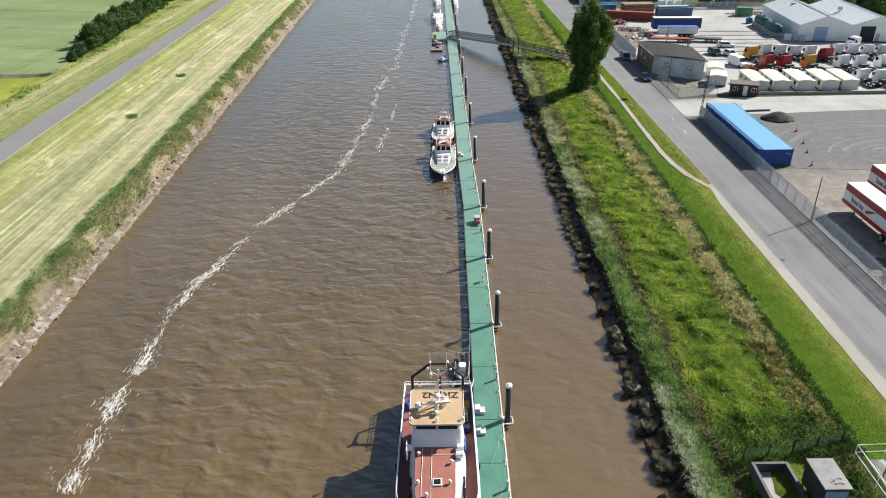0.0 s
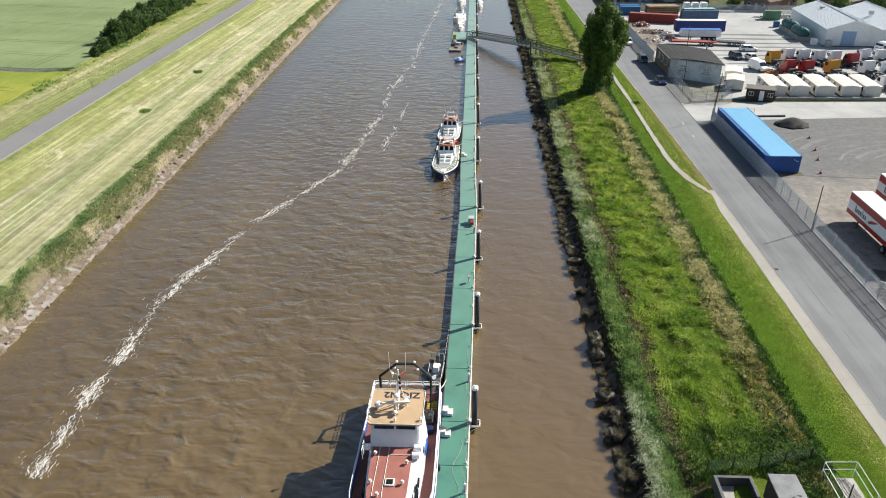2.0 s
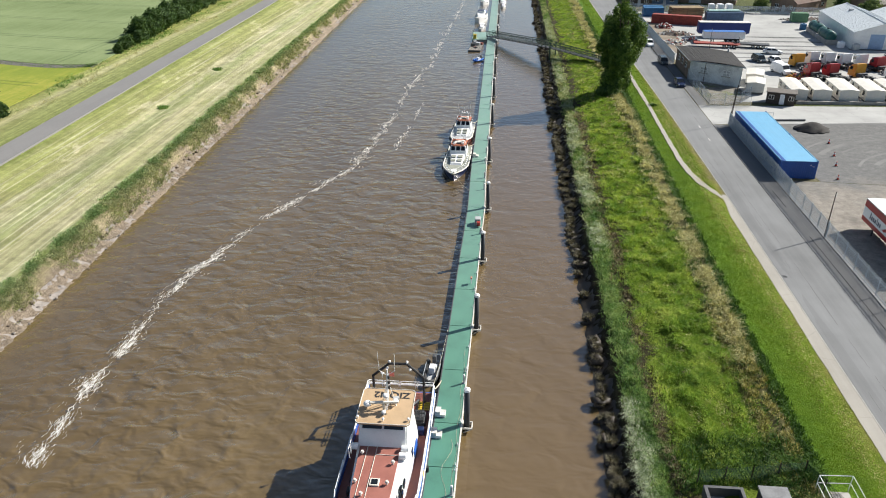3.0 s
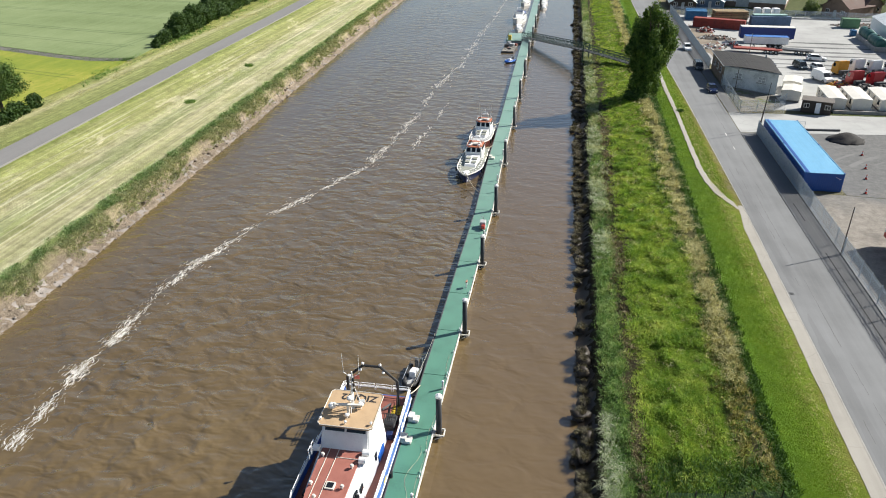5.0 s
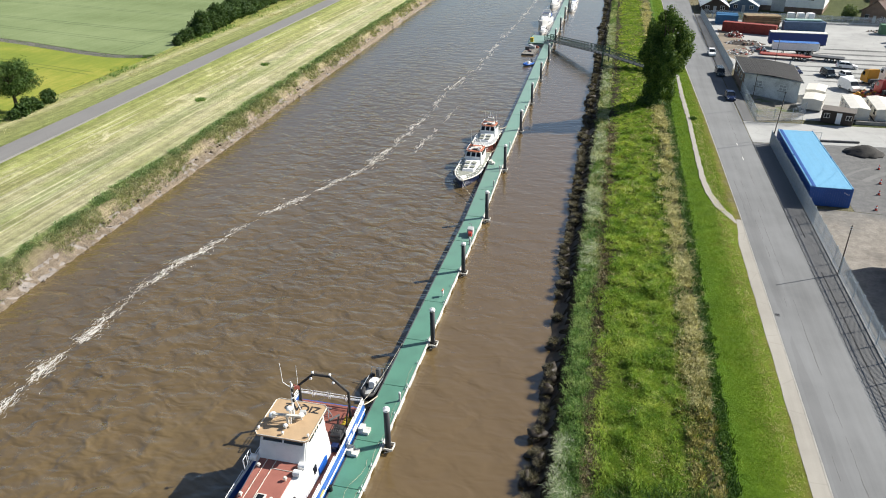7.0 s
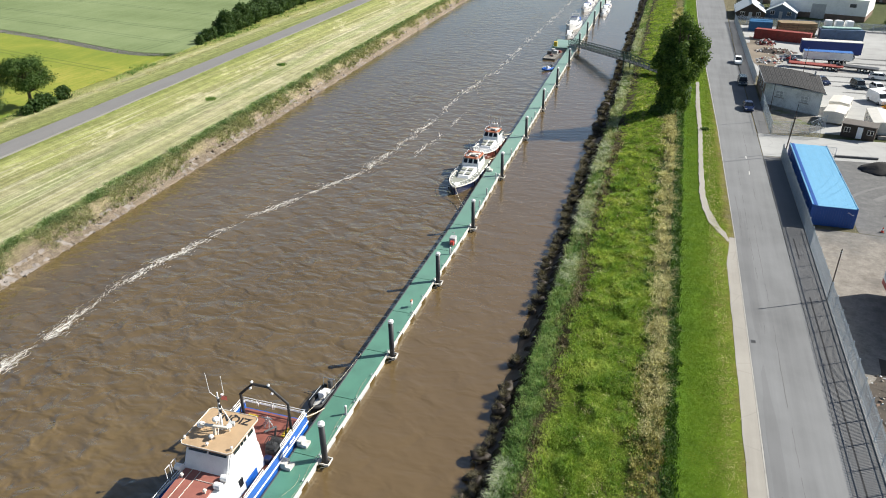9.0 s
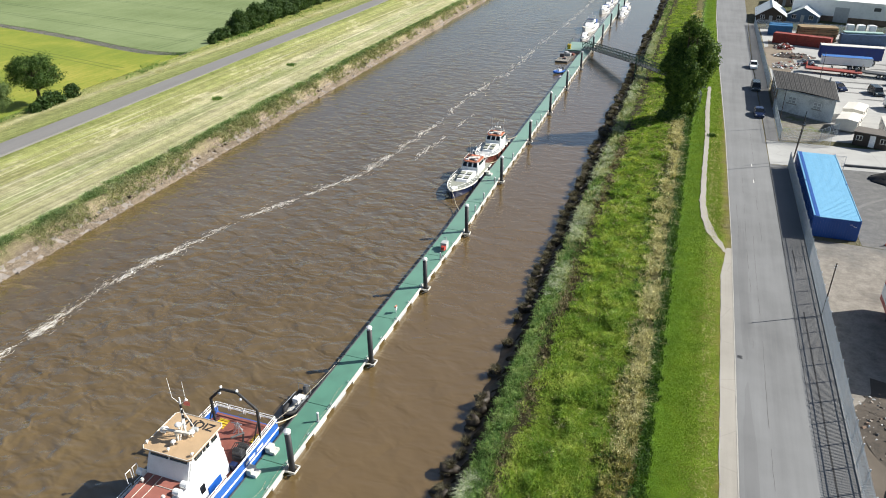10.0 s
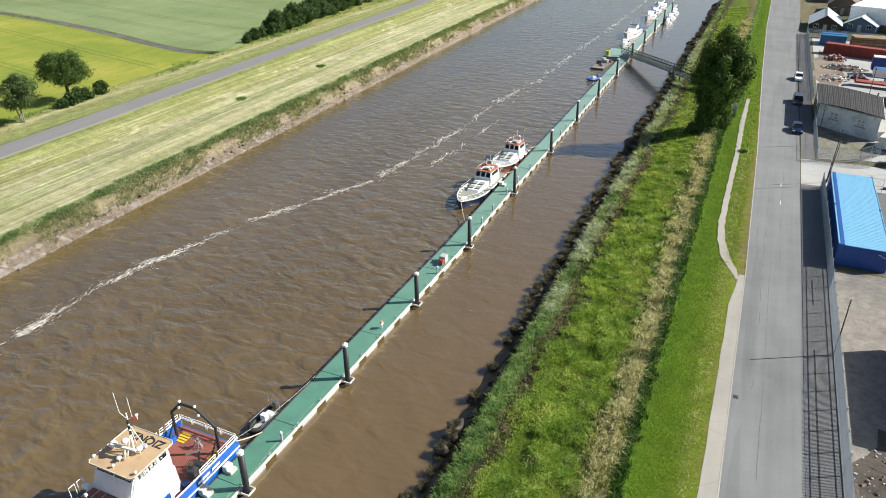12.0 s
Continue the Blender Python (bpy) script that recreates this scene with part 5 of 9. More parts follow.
slab("gravel_plot", [(47.9, 139.6), (53.5, 141.0), (56.8, 145.0), (56.8, 151.8), (47.95, 158.6)], 3.52, n.done(col, 0.95, 0.0, 0.2), "grey weedy gravel plot in front of the shed", "gravel plot")
# tarred seam along the fence footway
for y0, y1, xa, xb in ((40.0, 82.6, 46.5, 46.42), (91.4, 97.0, 46.46, 46.43)):
    bm = bmesh.new()
    loft(bm, [[(xa + (xb - xa) * (q - y0) / (y1 - y0) + dx, q, z) for dx, z in ((-0.07, 3.5), (0.07, 3.5), (0.07, 3.522), (-0.07, 3.522))] for q in np.linspace(y0, y1, 12)])
    bmesh.ops.recalc_face_normals(bm, faces=bm.faces)
    solo("footway_seam", bm, M_BLACK, "black tarred seam along the fence footway", "road seam", kind="structure")


def palisade(y0, y1, x0, x1, named, label):
    """A palisade fence from (x0, y0) to (x1, y1): posts and rails are parts, and so are the pales of the named stretch."""
    ob = thing("palisade_fence", label, "fence", at=pose(x0, y0, G))
    L = math.hypot(x1 - x0, y1 - y0)
    ob.matrix_basis = pose(x0, y0, G, 0, 0, math.degrees(math.atan2(x0 - x1, y1 - y0)))
    bays = max(1, round(L / 2.75))
    bm = bmesh.new()
    box(bm, 0, 0, 0, 0.075, 0.1, 2.35)
    post = part("post", bm, M_FENCE, ob)
    bm = bmesh.new()
    box(bm, -0.06, L / bays / 2, 0, 0.05, L / bays - 0.1, 0.06)
    low = part("fence_rail", bm, M_FENCE, ob)
    bm = bmesh.new()
    loft(bm, [[(-0.12, -0.034, 0.06), (-0.09, 0, 0.06), (-0.12, 0.034, 0.06)], [(-0.12, -0.034, 2.3), (-0.09, 0, 2.3), (-0.12, 0.034, 2.3)], [(-0.12, -0.006, 2.42), (-0.11, 0, 2.42), (-0.12, 0.006, 2.42)]])
    pale = part("pale", bm, M_FENCE, ob)
    first = True
    joined = bmesh.new()
    n_joined = 0
    for i in range(bays + 1):
        y = i * L / bays
        o = post if i == 0 else post.copy()
        if i:
            scene.collection.objects.link(o)
        o.location = (0, y, 0)
        if i == bays:
            break
        for z in (0.45, 1.95):
            o = low.copy()
            scene.collection.objects.link(o)
            o.location = (0, y, z)
        k = int(L / bays / 0.155)
        for j in range(k):
            yy = y + (j + 0.5) * L / bays / k
            if named[0] <= y0 + yy <= named[1]:
                o = pale if first else pale.copy()
                if not first:
                    scene.collection.objects.link(o)
                first = False
                o.location = (0, yy, 0)
            else:
                box(joined, -0.11, yy, 0.06, 0.025, 0.068, 2.3)
                n_joined += 1
    bpy.data.objects.remove(low)
    if first:
        bpy.data.objects.remove(pale)
    if n_joined:
        tagged(part("paling", joined, M_FENCE, ob), kind="stuff")
    else:
        joined.free()
    # low concrete edging under the pales
    bm = bmesh.new()
    box(bm, 0.0, L / 2, -0.05, 0.25, L, 0.16)
    part("edging", bm, M_CONCRETE, ob)
    return ob


palisade(22.0, 101.5, 48.12, 48.2, (52, 95), "grey galvanised palisade fence along the footway")
palisade(101.5, 127.0, 48.2, 48.1, (0, 0), "grey galvanised palisade fence in front of blue units")


def wire_fence(pts, h, label):
    """A see-through wire mesh fence on slim posts through the plan points."""
    ob = thing("wire_fence", label, "fence", at=pose(pts[0][0], pts[0][1], G))
    mesh = bmesh.new()
    for (ax, ay), (bx, by) in zip(pts, pts[1:]):
        a, b = Vector((ax - pts[0][0], ay - pts[0][1], 0)), Vector((bx - pts[0][0], by - pts[0][1], 0))
        k = max(1, round((b - a).length / 2.7))
        for i in range(k + 1):
            p = a.lerp(b, i / k)
            part("post", rod(bmesh.new(), p, p + Vector((0, 0, h + 0.1)), 0.045), M_FENCE, ob)
        for z in (0.1, h * 0.5, h):
            part("line_wire", rod(bmesh.new(), a + Vector((0, 0, z)), b + Vector((0, 0, z)), 0.018, sides=4), M_FENCE, ob)
        n_up = int((b - a).length / 0.22)
        for i in range(n_up):
            p = a.lerp(b, i / n_up)
            rod(mesh, p + Vector((0, 0, 0.1)), p + Vector((0, 0, h)), 0.016, sides=3)
    tagged(part("wire_mesh", mesh, M_FENCE, ob), kind="stuff")


wire_fence([(47.5, 158.6), (47.5, 139.0), (53.8, 140.4), (57.0, 145.0)], 2.3, "grey see-through wire mesh fence round the gravel plot")
palisade(173.6, 250.0, 47.6, 47.3, (0, 0), "grey galvanised palisade fence along the lorry yard")


def street_pole(x, y, h, lamp, lean=0.0, label="dark timber pole beside the fence"):
    ob = thing("street_pole", label, "pole", at=pose(x, y, G, 0, lean, 0))
    bm = bmesh.new()
    rod(bm, (0, 0, -0.3), (0, 0, h), 0.075, 0.05, 10)
    part("shaft", bm, M_DWOOD if not lamp else M_STEEL, ob)
    if lamp:
        bm = bmesh.new()
        rail(bm, [(0, 0, h), (-0.4, 0, h + 0.35), (-1.3, 0, h + 0.45)], 0.045)
        part("arm", bm, M_STEEL, ob)
        bm = bmesh.new()
        box(bm, -1.6, 0, h + 0.38, 0.7, 0.26, 0.14, bevel=0.05)
        part("lantern", bm, M_GREY, ob)
    else:
        bm = bmesh.new()
        for z in (h - 0.5, h - 0.25):
            rod(bm, (-0.1, 0, z), (0.1, 0, z), 0.05)
        part("band", bm, M_STEEL, ob)
    return ob


street_pole(48.1, 82.5, 6.15, False)
street_pole(47.75, 146.6, 6.9, False)
street_pole(48.6, 127.9, 8.6, False, 2.5, "dark slim timber pole at the gateway")
street_pole(48.9, 129.4, 6.6, False, 3.5, "dark leaning timber pole at the gateway")
street_pole(58.6, 186.0, 6.0, False, 0, "slim pole in the lorry yard")


def ribbed_panel(bm, x0, x1, y, z0, z1, face, pitch=0.28, depth=0.04):
    """A wall sheet along x at y with square ribs standing out towards face (-1 or 1)."""
    k = int((x1 - x0) / pitch)
    for i in range(k):
        box(bm, x0 + (i + 0.5) * (x1 - x0) / k, y + face * depth / 2, z0, pitch * 0.5, depth, z1 - z0)


def steel_unit(x0, x1, y0, y1, z1, label):
    """A long flat roofed steel unit with ribbed roof and walls."""
    ob = thing("storage_unit", label, "storage unit", at=pose((x0 + x1) / 2, (y0 + y1) / 2, G))
    w, l, h = x1 - x0, y1 - y0, z1 - G
    bm = bmesh.new()
    box(bm, 0, 0, 0, w, l, h, bevel=0.03)
    body = part("body", bm, M_BLUEWALL, ob, "deep blue steel walls")
    for face in (-1, 1):
        bm = bmesh.new()
        k = int(l / 0.3)
        for i in range(k):
            box(bm, face * (w / 2 + 0.02), -l / 2 + (i + 0.5) * l / k, 0.12, 0.04, 0.15, h - 0.25)
        part("wall_ribs", bm, M_BLUEWALL, body)
        bm = bmesh.new()
        ribbed_panel(bm, -w / 2 + 0.15, w / 2 - 0.15, face * l / 2, 0.12, h - 0.13, face)
        part("wall_ribs", bm, M_BLUEWALL, body)
    bm = bmesh.new()
    box(bm, 0, 0, h, w - 0.04, l - 0.04, 0.04)
    roof = part("roof", bm, M_BLUEROOF, ob, "light blue ribbed roof")
    bm = bmesh.new()
    box(bm, -w / 2 + 0.42, 0, h + 0.03, 0.4, l - 0.1, 0.06)
    part("gutter", bm, M_BLUEWALL, ob, "dark blue gutter strip")
    k = int(l / 0.42)
    bm = bmesh.new()
    box(bm, 0.32, 0, h + 0.04, w - 0.8, 0.2, 0.014)
    first = part("roof_rib", bm, M_BLUEROOF, roof)
    for i in range(k):
        o = first if i == 0 else first.copy()
        if i:
            scene.collection.objects.link(o)
        o.location = (0, -l / 2 + (i + 0.5) * l / k, 0)
    for sx in (-1, 1):
        bm = bmesh.new()
        box(bm, sx * (w / 2 - 0.03), 0, h, 0.08, l, 0.1)
        part("edge_rail", bm, M_BLUEROOF, ob)
        for y in (-l / 2 + 0.1, -0.1, 0.1, l / 2 - 0.1):
            bm = bmesh.new()
            box(bm, sx * (w / 2 - 0.06), y, h - 0.06, 0.18, 0.18, 0.2, bevel=0.02)
            part("corner_casting", bm, M_BLUEWALL, ob)
    for i, k in enumerate((0.7, 0.5, 0.9)):
        bm = bmesh.new()
        box(bm, w / 2 - 1.0 + 0.25 * i, -l / 2 - 0.05, h - 0.55 - 0.12 * i, 0.3 * k, 0.015, 0.07)
        part("sign_bar", bm, M_WHITE, body)
    return ob


steel_unit(48.75, 54.0, 102.0, 126.5, 6.15, "long blue corrugated steel storage unit beside the fence")


def shed():
    ob = thing("workshop", "low grey rendered workshop with a dark sheet roof", "building", at=pose(0, 0, 0))
    base = [(47.85, 159.2), (57.0, 152.6), (57.9, 166.0), (47.85, 173.2)]
    eave = (7.5, 7.75, 7.75, 7.5)
    names = ("front_wall", "side_wall", "back_wall", "road_wall")
    for i in range(4):
        (ax, ay), (bx, by) = base[i], base[(i + 1) % 4]
        d = Vector((bx - ax, by - ay, 0)).normalized()
        q = Vector((-d.y, d.x, 0)) * 0.28
        bm = bmesh.new()
        pts = [Vector((ax, ay, 0)) + d * 0.0, Vector((bx, by, 0)) - d * 0.0, Vector((bx, by, 0)) + q - d * 0.28, Vector((ax, ay, 0)) + q + d * 0.28]
        lo = [bm.verts.new((p.x, p.y, G - 0.3)) for p in pts]
        hs = (eave[i], eave[(i + 1) % 4], eave[(i + 1) % 4], eave[i])
        hi = [bm.verts.new((p.x, p.y, h)) for p, h in zip(pts, hs)]
        bm.faces.new(hi)
        bm.faces.new(lo[::-1])
        for a in range(4):
            b = (a + 1) % 4
            bm.faces.new((lo[a], lo[b], hi[b], hi[a]))
        bmesh.ops.recalc_face_normals(bm, faces=bm.faces)
        wall = part(names[i], bm, M_RENDER if i in (0, 1) else M_BRICK, ob)
        spots = {0: (0.28, 0.72), 1: (0.3, 0.7), 2: (), 3: (0.25, 0.5, 0.75)}[i]
        for f in spots:
            c = Vector((ax, ay, 0)).lerp(Vector((bx, by, 0)), f) - q.normalized() * 0.02
            rz = math.degrees(math.atan2(d.y, d.x))
            bm = bmesh.new()
            box(bm, c.x, c.y, 5.35, 1.5, 0.1, 1.15, rz)
            win = part("window", bm, M_WHITE, wall, "white framed window")
            for sx in (-0.36, 0.36):
                for z in (5.42, 5.98):
                    bm = bmesh.new()
                    e = c + d * sx - q.normalized() * 0.03
                    box(bm, e.x, e.y, z, 0.62, 0.08, 0.46, rz)
                    part("pane", bm, M_GLASS if i != 0 else M_GREY, win)
            bm = bmesh.new()
            e = c - q.normalized() * 0.1
            box(bm, e.x, e.y, 5.18, 1.9, 0.25, 0.12, rz)
            part("window_sill", bm, M_CONCRETE, win)
    # roof in sheets, sagging a little
    cx = [Vector((*p, h)) for p, h in zip(((47.5, 158.9), (57.35, 151.9), (58.3, 166.3), (47.5, 173.7)), (7.55, 7.8, 7.8, 7.55))]
    cols, rws = 12, 2
    for i in range(cols):
        for j in range(rws):
            def at(u, v):
                return cx[0].lerp(cx[1], u).lerp(cx[3].lerp(cx[2], u), v) + Vector((0, 0, 0.25 * math.sin(math.pi * u)))
            u0, u1, v0, v1 = i / cols, (i + 1) / cols, j / rws, (j + 1) / rws + 0.012
            bm = bmesh.new()
            k = 7
            rings = []
            for a in range(k + 1):
                u = u0 + (u1 - u0) * a / k
                up = Vector((0, 0, 0.04 * (a % 2)))
                p, r = at(u, v0) + up + Vector((0, 0, 0.012)), at(u, v1) + up
                dn = Vector((0, 0, -0.05))
                rings.append([p + dn, r + dn, r, p])
            loft(bm, rings)
            bmesh.ops.recalc_face_normals(bm, faces=bm.faces)
            part("roof_sheet", bm, M_ASBESTOS, ob)
    for a, b in ((0, 1), (1, 2), (2, 3), (3, 0)):
        bm = bmesh.new()
        rod(bm, cx[a] - Vector((0, 0, 0.08)), cx[b] - Vector((0, 0, 0.08)), 0.1)
        part("gutter", bm, M_GREY, ob)
    bm = bmesh.new()
    p = base[1]
    rod(bm, (57.4, 166.0, 7.6), (57.4, 166.0, 8.7), 0.16)
    part("flue", bm, M_GREY, ob)
    return ob


shed()


def site_cabin(x, y, w, l, h, rz, label, material=None, low=0.25):
    """A pale site cabin with a shallow ridge roof; the foot of its near end at (x, y)."""
    ob = thing("site_cabin", label, "cabin", "pale site cabins", at=pose(x, y, G, 0, 0, rz))
    bm = bmesh.new()
    prof = [(-w / 2, 0.35), (w / 2, 0.35), (w / 2, h - 0.22), (0, h), (-w / 2, h - 0.22)]
    loft(bm, [[(a, 0, b) for a, b in prof], [(a, l, b) for a, b in prof]])
    bmesh.ops.recalc_face_normals(bm, faces=bm.faces)
    body = part("body", bm, material or M_CREAM, ob)
    for sx in (-1, 1):
        bm = bmesh.new()
        loft(bm, [[(sx * (w / 2 + 0.08), -0.1, h - 0.24), (0, -0.1, h + 0.0), (0, -0.1, h + 0.05), (sx * (w / 2 + 0.08), -0.1, h - 0.18)],
                  [(sx * (w / 2 + 0.08), l + 0.1, h - 0.24), (0, l + 0.1, h + 0.0), (0, l + 0.1, h + 0.05), (sx * (w / 2 + 0.08), l + 0.1, h - 0.18)]])
        bmesh.ops.recalc_face_normals(bm, faces=bm.faces)
        part("roof_panel", bm, M_CREAM, ob)
        k = max(2, int(l / 2.4))
        for i in range(k):
            bm = bmesh.new()
            box(bm, sx * (w / 2 + 0.01), (i + 0.5) * l / k, 1.1, 0.05, 0.9, 0.9, bevel=0.01)
            part("window", bm, M_GLASS, body)
        bm = bmesh.new()
        box(bm, sx * (w / 2 - 0.12), l / 2, 0, 0.1, l * 0.96, 0.36)
        part("skirt", bm, M_DGREY, ob)
    for i in range(3):
        bm = bmesh.new()
        box(bm, 0, (i + 0.5) * l / 3, 0, w * 0.7, 0.4, 0.35)
        part("plinth", bm, M_CONCRETE, ob)
    return ob


for k, (xc, w) in enumerate(((65.8, 3.7), (70.2, 3.9), (75.2, 4.0), (80.2, 4.0), (84.4, 3.6))):
    site_cabin(xc - 0.4, 142.5, w - 0.55, 9.2, 2.55, -4.0, "long pale site cabin with a shallow white roof")
site_cabin(58.5, 147.6, 3.4, 5.0, 2.4, -18, "short pale site cabin beside the shed")
site_cabin(60.4, 154.6, 3.4, 5.2, 2.4, -18, "short pale site cabin beside the shed")


def gate_office():
    ob = thing("gate_office", "small dark boarded gate office with a white door", "cabin", at=pose(61.2, 140.2, G, 0, 0, -19))
    bm = bmesh.new()
    box(bm, 0, 1.5, 0.0, 5.1, 2.9, 2.3)
    body = part("body", bm, M_DWOOD, ob)
    for i in range(12):
        bm = bmesh.new()
        box(bm, 0, 0.035, 0.1 + i * 0.18, 5.12, 0.04, 0.15)
        part("board", bm, M_DWOOD, body)
    bm = bmesh.new()
    box(bm, 0, 1.4, 2.3, 5.5, 3.4, 0.14, bevel=0.03)
    part("roof", bm, M_TILE2, ob)
    bm = bmesh.new()
    box(bm, 0.25, 0.0, 0.1, 0.85, 0.08, 1.95)
    door = part("door", bm, M_WHITE, ob, "white door")
    bm = bmesh.new()
    ball(bm, 0.55, -0.06, 1.05, 0.05)
    part("handle", bm, M_STEEL, door)
    for x in (-1.7, 1.85):
        bm = bmesh.new()
        box(bm, x, 0.0, 0.95, 0.95, 0.08, 0.85)
        win = part("window", bm, M_CREAM, ob)
        for sx in (-0.22, 0.22):
            bm = bmesh.new()
            box(bm, x + sx, -0.03, 1.02, 0.36, 0.06, 0.7)
            part("pane", bm, M_GLASS, win)


gate_office()
bm = bmesh.new()
prism(bm, [(64.6, 141.0), (130, 141.6), (130, 142.0), (64.6, 141.4)], G - 0.1, G + 0.55)
tagged(part("low_wall", bm, M_CONCRETE, None), "low concrete wall in front of cabins", "wall", kind="structure")
bm = bmesh.new()
prism(bm, [(56.2, 129.6), (62.5, 130.0), (62.5, 130.35), (56.2, 129.95)], G - 0.1, G + 0.3)
tagged(part("low_wall", bm, M_DGREY, None), "dark low kerb wall at the gateway", "wall", kind="structure")


def mesh_gate(x, y, w, h, rz):
    ob = thing("mesh_gate", "open wire mesh yard gate", "gate", "yard gates", at=pose(x, y, G, 0, 0, rz))
    bm = bmesh.new()
    rail(bm, [(0, 0, 0.1), (0, 0, h), (w, 0, h), (w, 0, 0.1), (0, 0, 0.1)], 0.04)
    rod(bm, (0, 0, h / 2), (w, 0, h / 2), 0.03)
    part("gate_frame", bm, M_STEEL, ob)
    bm = bmesh.new()
    for i in range(1, int(w / 0.2)):
        box(bm, i * 0.2, 0, 0.1, 0.012, 0.012, h - 0.1)
    for i in range(1, int(h / 0.2)):
        box(bm, w / 2, 0, i * 0.2, w, 0.012, 0.012)
    tagged(part("mesh", bm, M_STEEL, ob), kind="stuff")


mesh_gate(49.2, 127.4, 6.6, 2.2, 3)
mesh_gate(47.6, 138.6, 7.5, 2.2, -2)


def warehouse():
    ob = thing("warehouse", "white twin gabled sheet metal warehouse", "building", at=pose(95.0, 191.2, G, 0, 0, -6))
    L, W, e, r = 32.0, 13.2, 4.2, 6.4
    for k in (0, 1):
        x0 = k * W
        prof = [(x0, 0), (x0 + W, 0), (x0 + W, e), (x0 + W / 2, r), (x0, e)]
        bm = bmesh.new()
        loft(bm, [[(a, 0, b) for a, b in prof], [(a, L, b) for a, b in prof]])
        bmesh.ops.recalc_face_normals(bm, faces=bm.faces)
        bay = part("wall_block", bm, M_WALLW, ob)
        for sx in (0, 1):
            bm = bmesh.new()
            xa = x0 + (W + 0.25 if sx and k else W if sx else -0.25 if not k else 0)
            ze = e - 0.08 if (sx and k) or (not sx and not k) else e
            xm = x0 + W / 2
            loft(bm, [[(xa, -0.3, ze), (xm, -0.3, r), (xm, -0.3, r + 0.09), (xa, -0.3, ze + 0.09)], [(xa, L + 0.3, ze), (xm, L + 0.3, r), (xm, L + 0.3, r + 0.09), (xa, L + 0.3, ze + 0.09)]])
            bmesh.ops.recalc_face_normals(bm, faces=bm.faces)
            slope = part("roof_slope", bm, M_PALE, ob)
            bm = bmesh.new()
            for i in range(32):
                y = 0.2 + i * (L - 0.4) / 31
                loft(bm, [[(xa, y - 0.06, ze + 0.09), (xm, y - 0.06, r + 0.09), (xm, y - 0.06, r + 0.13), (xa, y - 0.06, ze + 0.13)],
                          [(xa, y + 0.06, ze + 0.09), (xm, y + 0.06, r + 0.09), (xm, y + 0.06, r + 0.13), (xa, y + 0.06, ze + 0.13)]])
            bmesh.ops.recalc_face_normals(bm, faces=bm.faces)
            part("sheet_ribs", bm, M_PALE, slope)
        bm = bmesh.new()
        rod(bm, (x0 + W / 2, -0.3, r + 0.12), (x0 + W / 2, L + 0.3, r + 0.12), 0.12)
        part("ridge_cap", bm, M_PALE, ob)
    bm = bmesh.new()
    box(bm, 5.6, -0.03, 0.05, 3.4, 0.1, 3.7)
    door = part("roller_door", bm, M_PALEBLUE, ob, "pale blue roller door")
    for i in range(12):
        bm = bmesh.new()
        box(bm, 5.6, -0.085, 0.1 + i * 0.3, 3.3, 0.03, 0.26)
        part("slat", bm, M_PALEBLUE, door)
    # no opening is cut: a black panel paints the shaded interior
    bm = bmesh.new()
    box(bm, W + 4.2, -0.03, 0.05, 3.6, 0.1, 3.9)
    part("doorway_shade", bm, M_BLACK, ob, "black panel in place of the shade inside an open doorway")
    bm = bmesh.new()
    box(bm, W + 6.9, -0.03, 0.05, 1.0, 0.1, 2.1)
    part("side_door", bm, M_GREY, ob)
    for x, y in ((W + 2.5, 16), (5.0, 22)):
        bm = bmesh.new()
        box(bm, x, y, e + 1.2, 1.2, 0.8, 1.0, bevel=0.1)
        part("roof_vent", bm, M_GREY, ob)
    bm = bmesh.new()
    prism(bm, [(-0.6, -0.9), (2 * W + 0.4, -0.9), (2 * W + 0.4, -0.2), (-0.6, -0.2)], -0.1, 0.14)
    part("apron", bm, M_DGREY, ob)


warehouse()


def fuel_tank(x, y, l, r, rz):
    ob = thing("fuel_tank", "dark green horizontal fuel tank on a concrete bund", "tank", "green fuel tanks", at=pose(x, y, G, 0, 0, rz))
    bm = bmesh.new()
    box(bm, 0, 0, 0, 2.9, l + 1.2, 1.2, bevel=0.04)
    part("bund", bm, M_CONCRETE, ob)
    bm = bmesh.new()
    rings = []
    for yy, k in ((-l / 2 - 0.3, 0.55), (-l / 2, 0.95), (-l / 2 + 0.15, 1), (0, 1), (l / 2 - 0.15, 1), (l / 2, 0.95), (l / 2 + 0.3, 0.55)):
        rings.append([(r * k * math.cos(a), yy, 1.9 + r * k * math.sin(a)) for a in (2 * math.pi * i / 18 for i in range(18))])
    loft(bm, rings)
    bmesh.ops.recalc_face_normals(bm, faces=bm.faces)
    smooth(part("shell", bm, M_TANKGREEN, ob))
    for yy in (-l / 4, l / 4):
        bm = bmesh.new()
        for a in range(20):
            b = 2 * math.pi * a / 20
            c = 2 * math.pi * (a + 1) / 20
            rod(bm, ((r + 0.02) * math.cos(b), yy, 1.9 + (r + 0.02) * math.sin(b)), ((r + 0.02) * math.cos(c), yy, 1.9 + (r + 0.02) * math.sin(c)), 0.05, sides=5)
        part("strap", bm, M_TANKGREEN, ob)
    bm = bmesh.new()
    rod(bm, (0, 0, 1.9 + r), (0, 0, 1.9 + r + 0.3), 0.3, sides=12)
    part("manhole", bm, M_DGREY, ob)


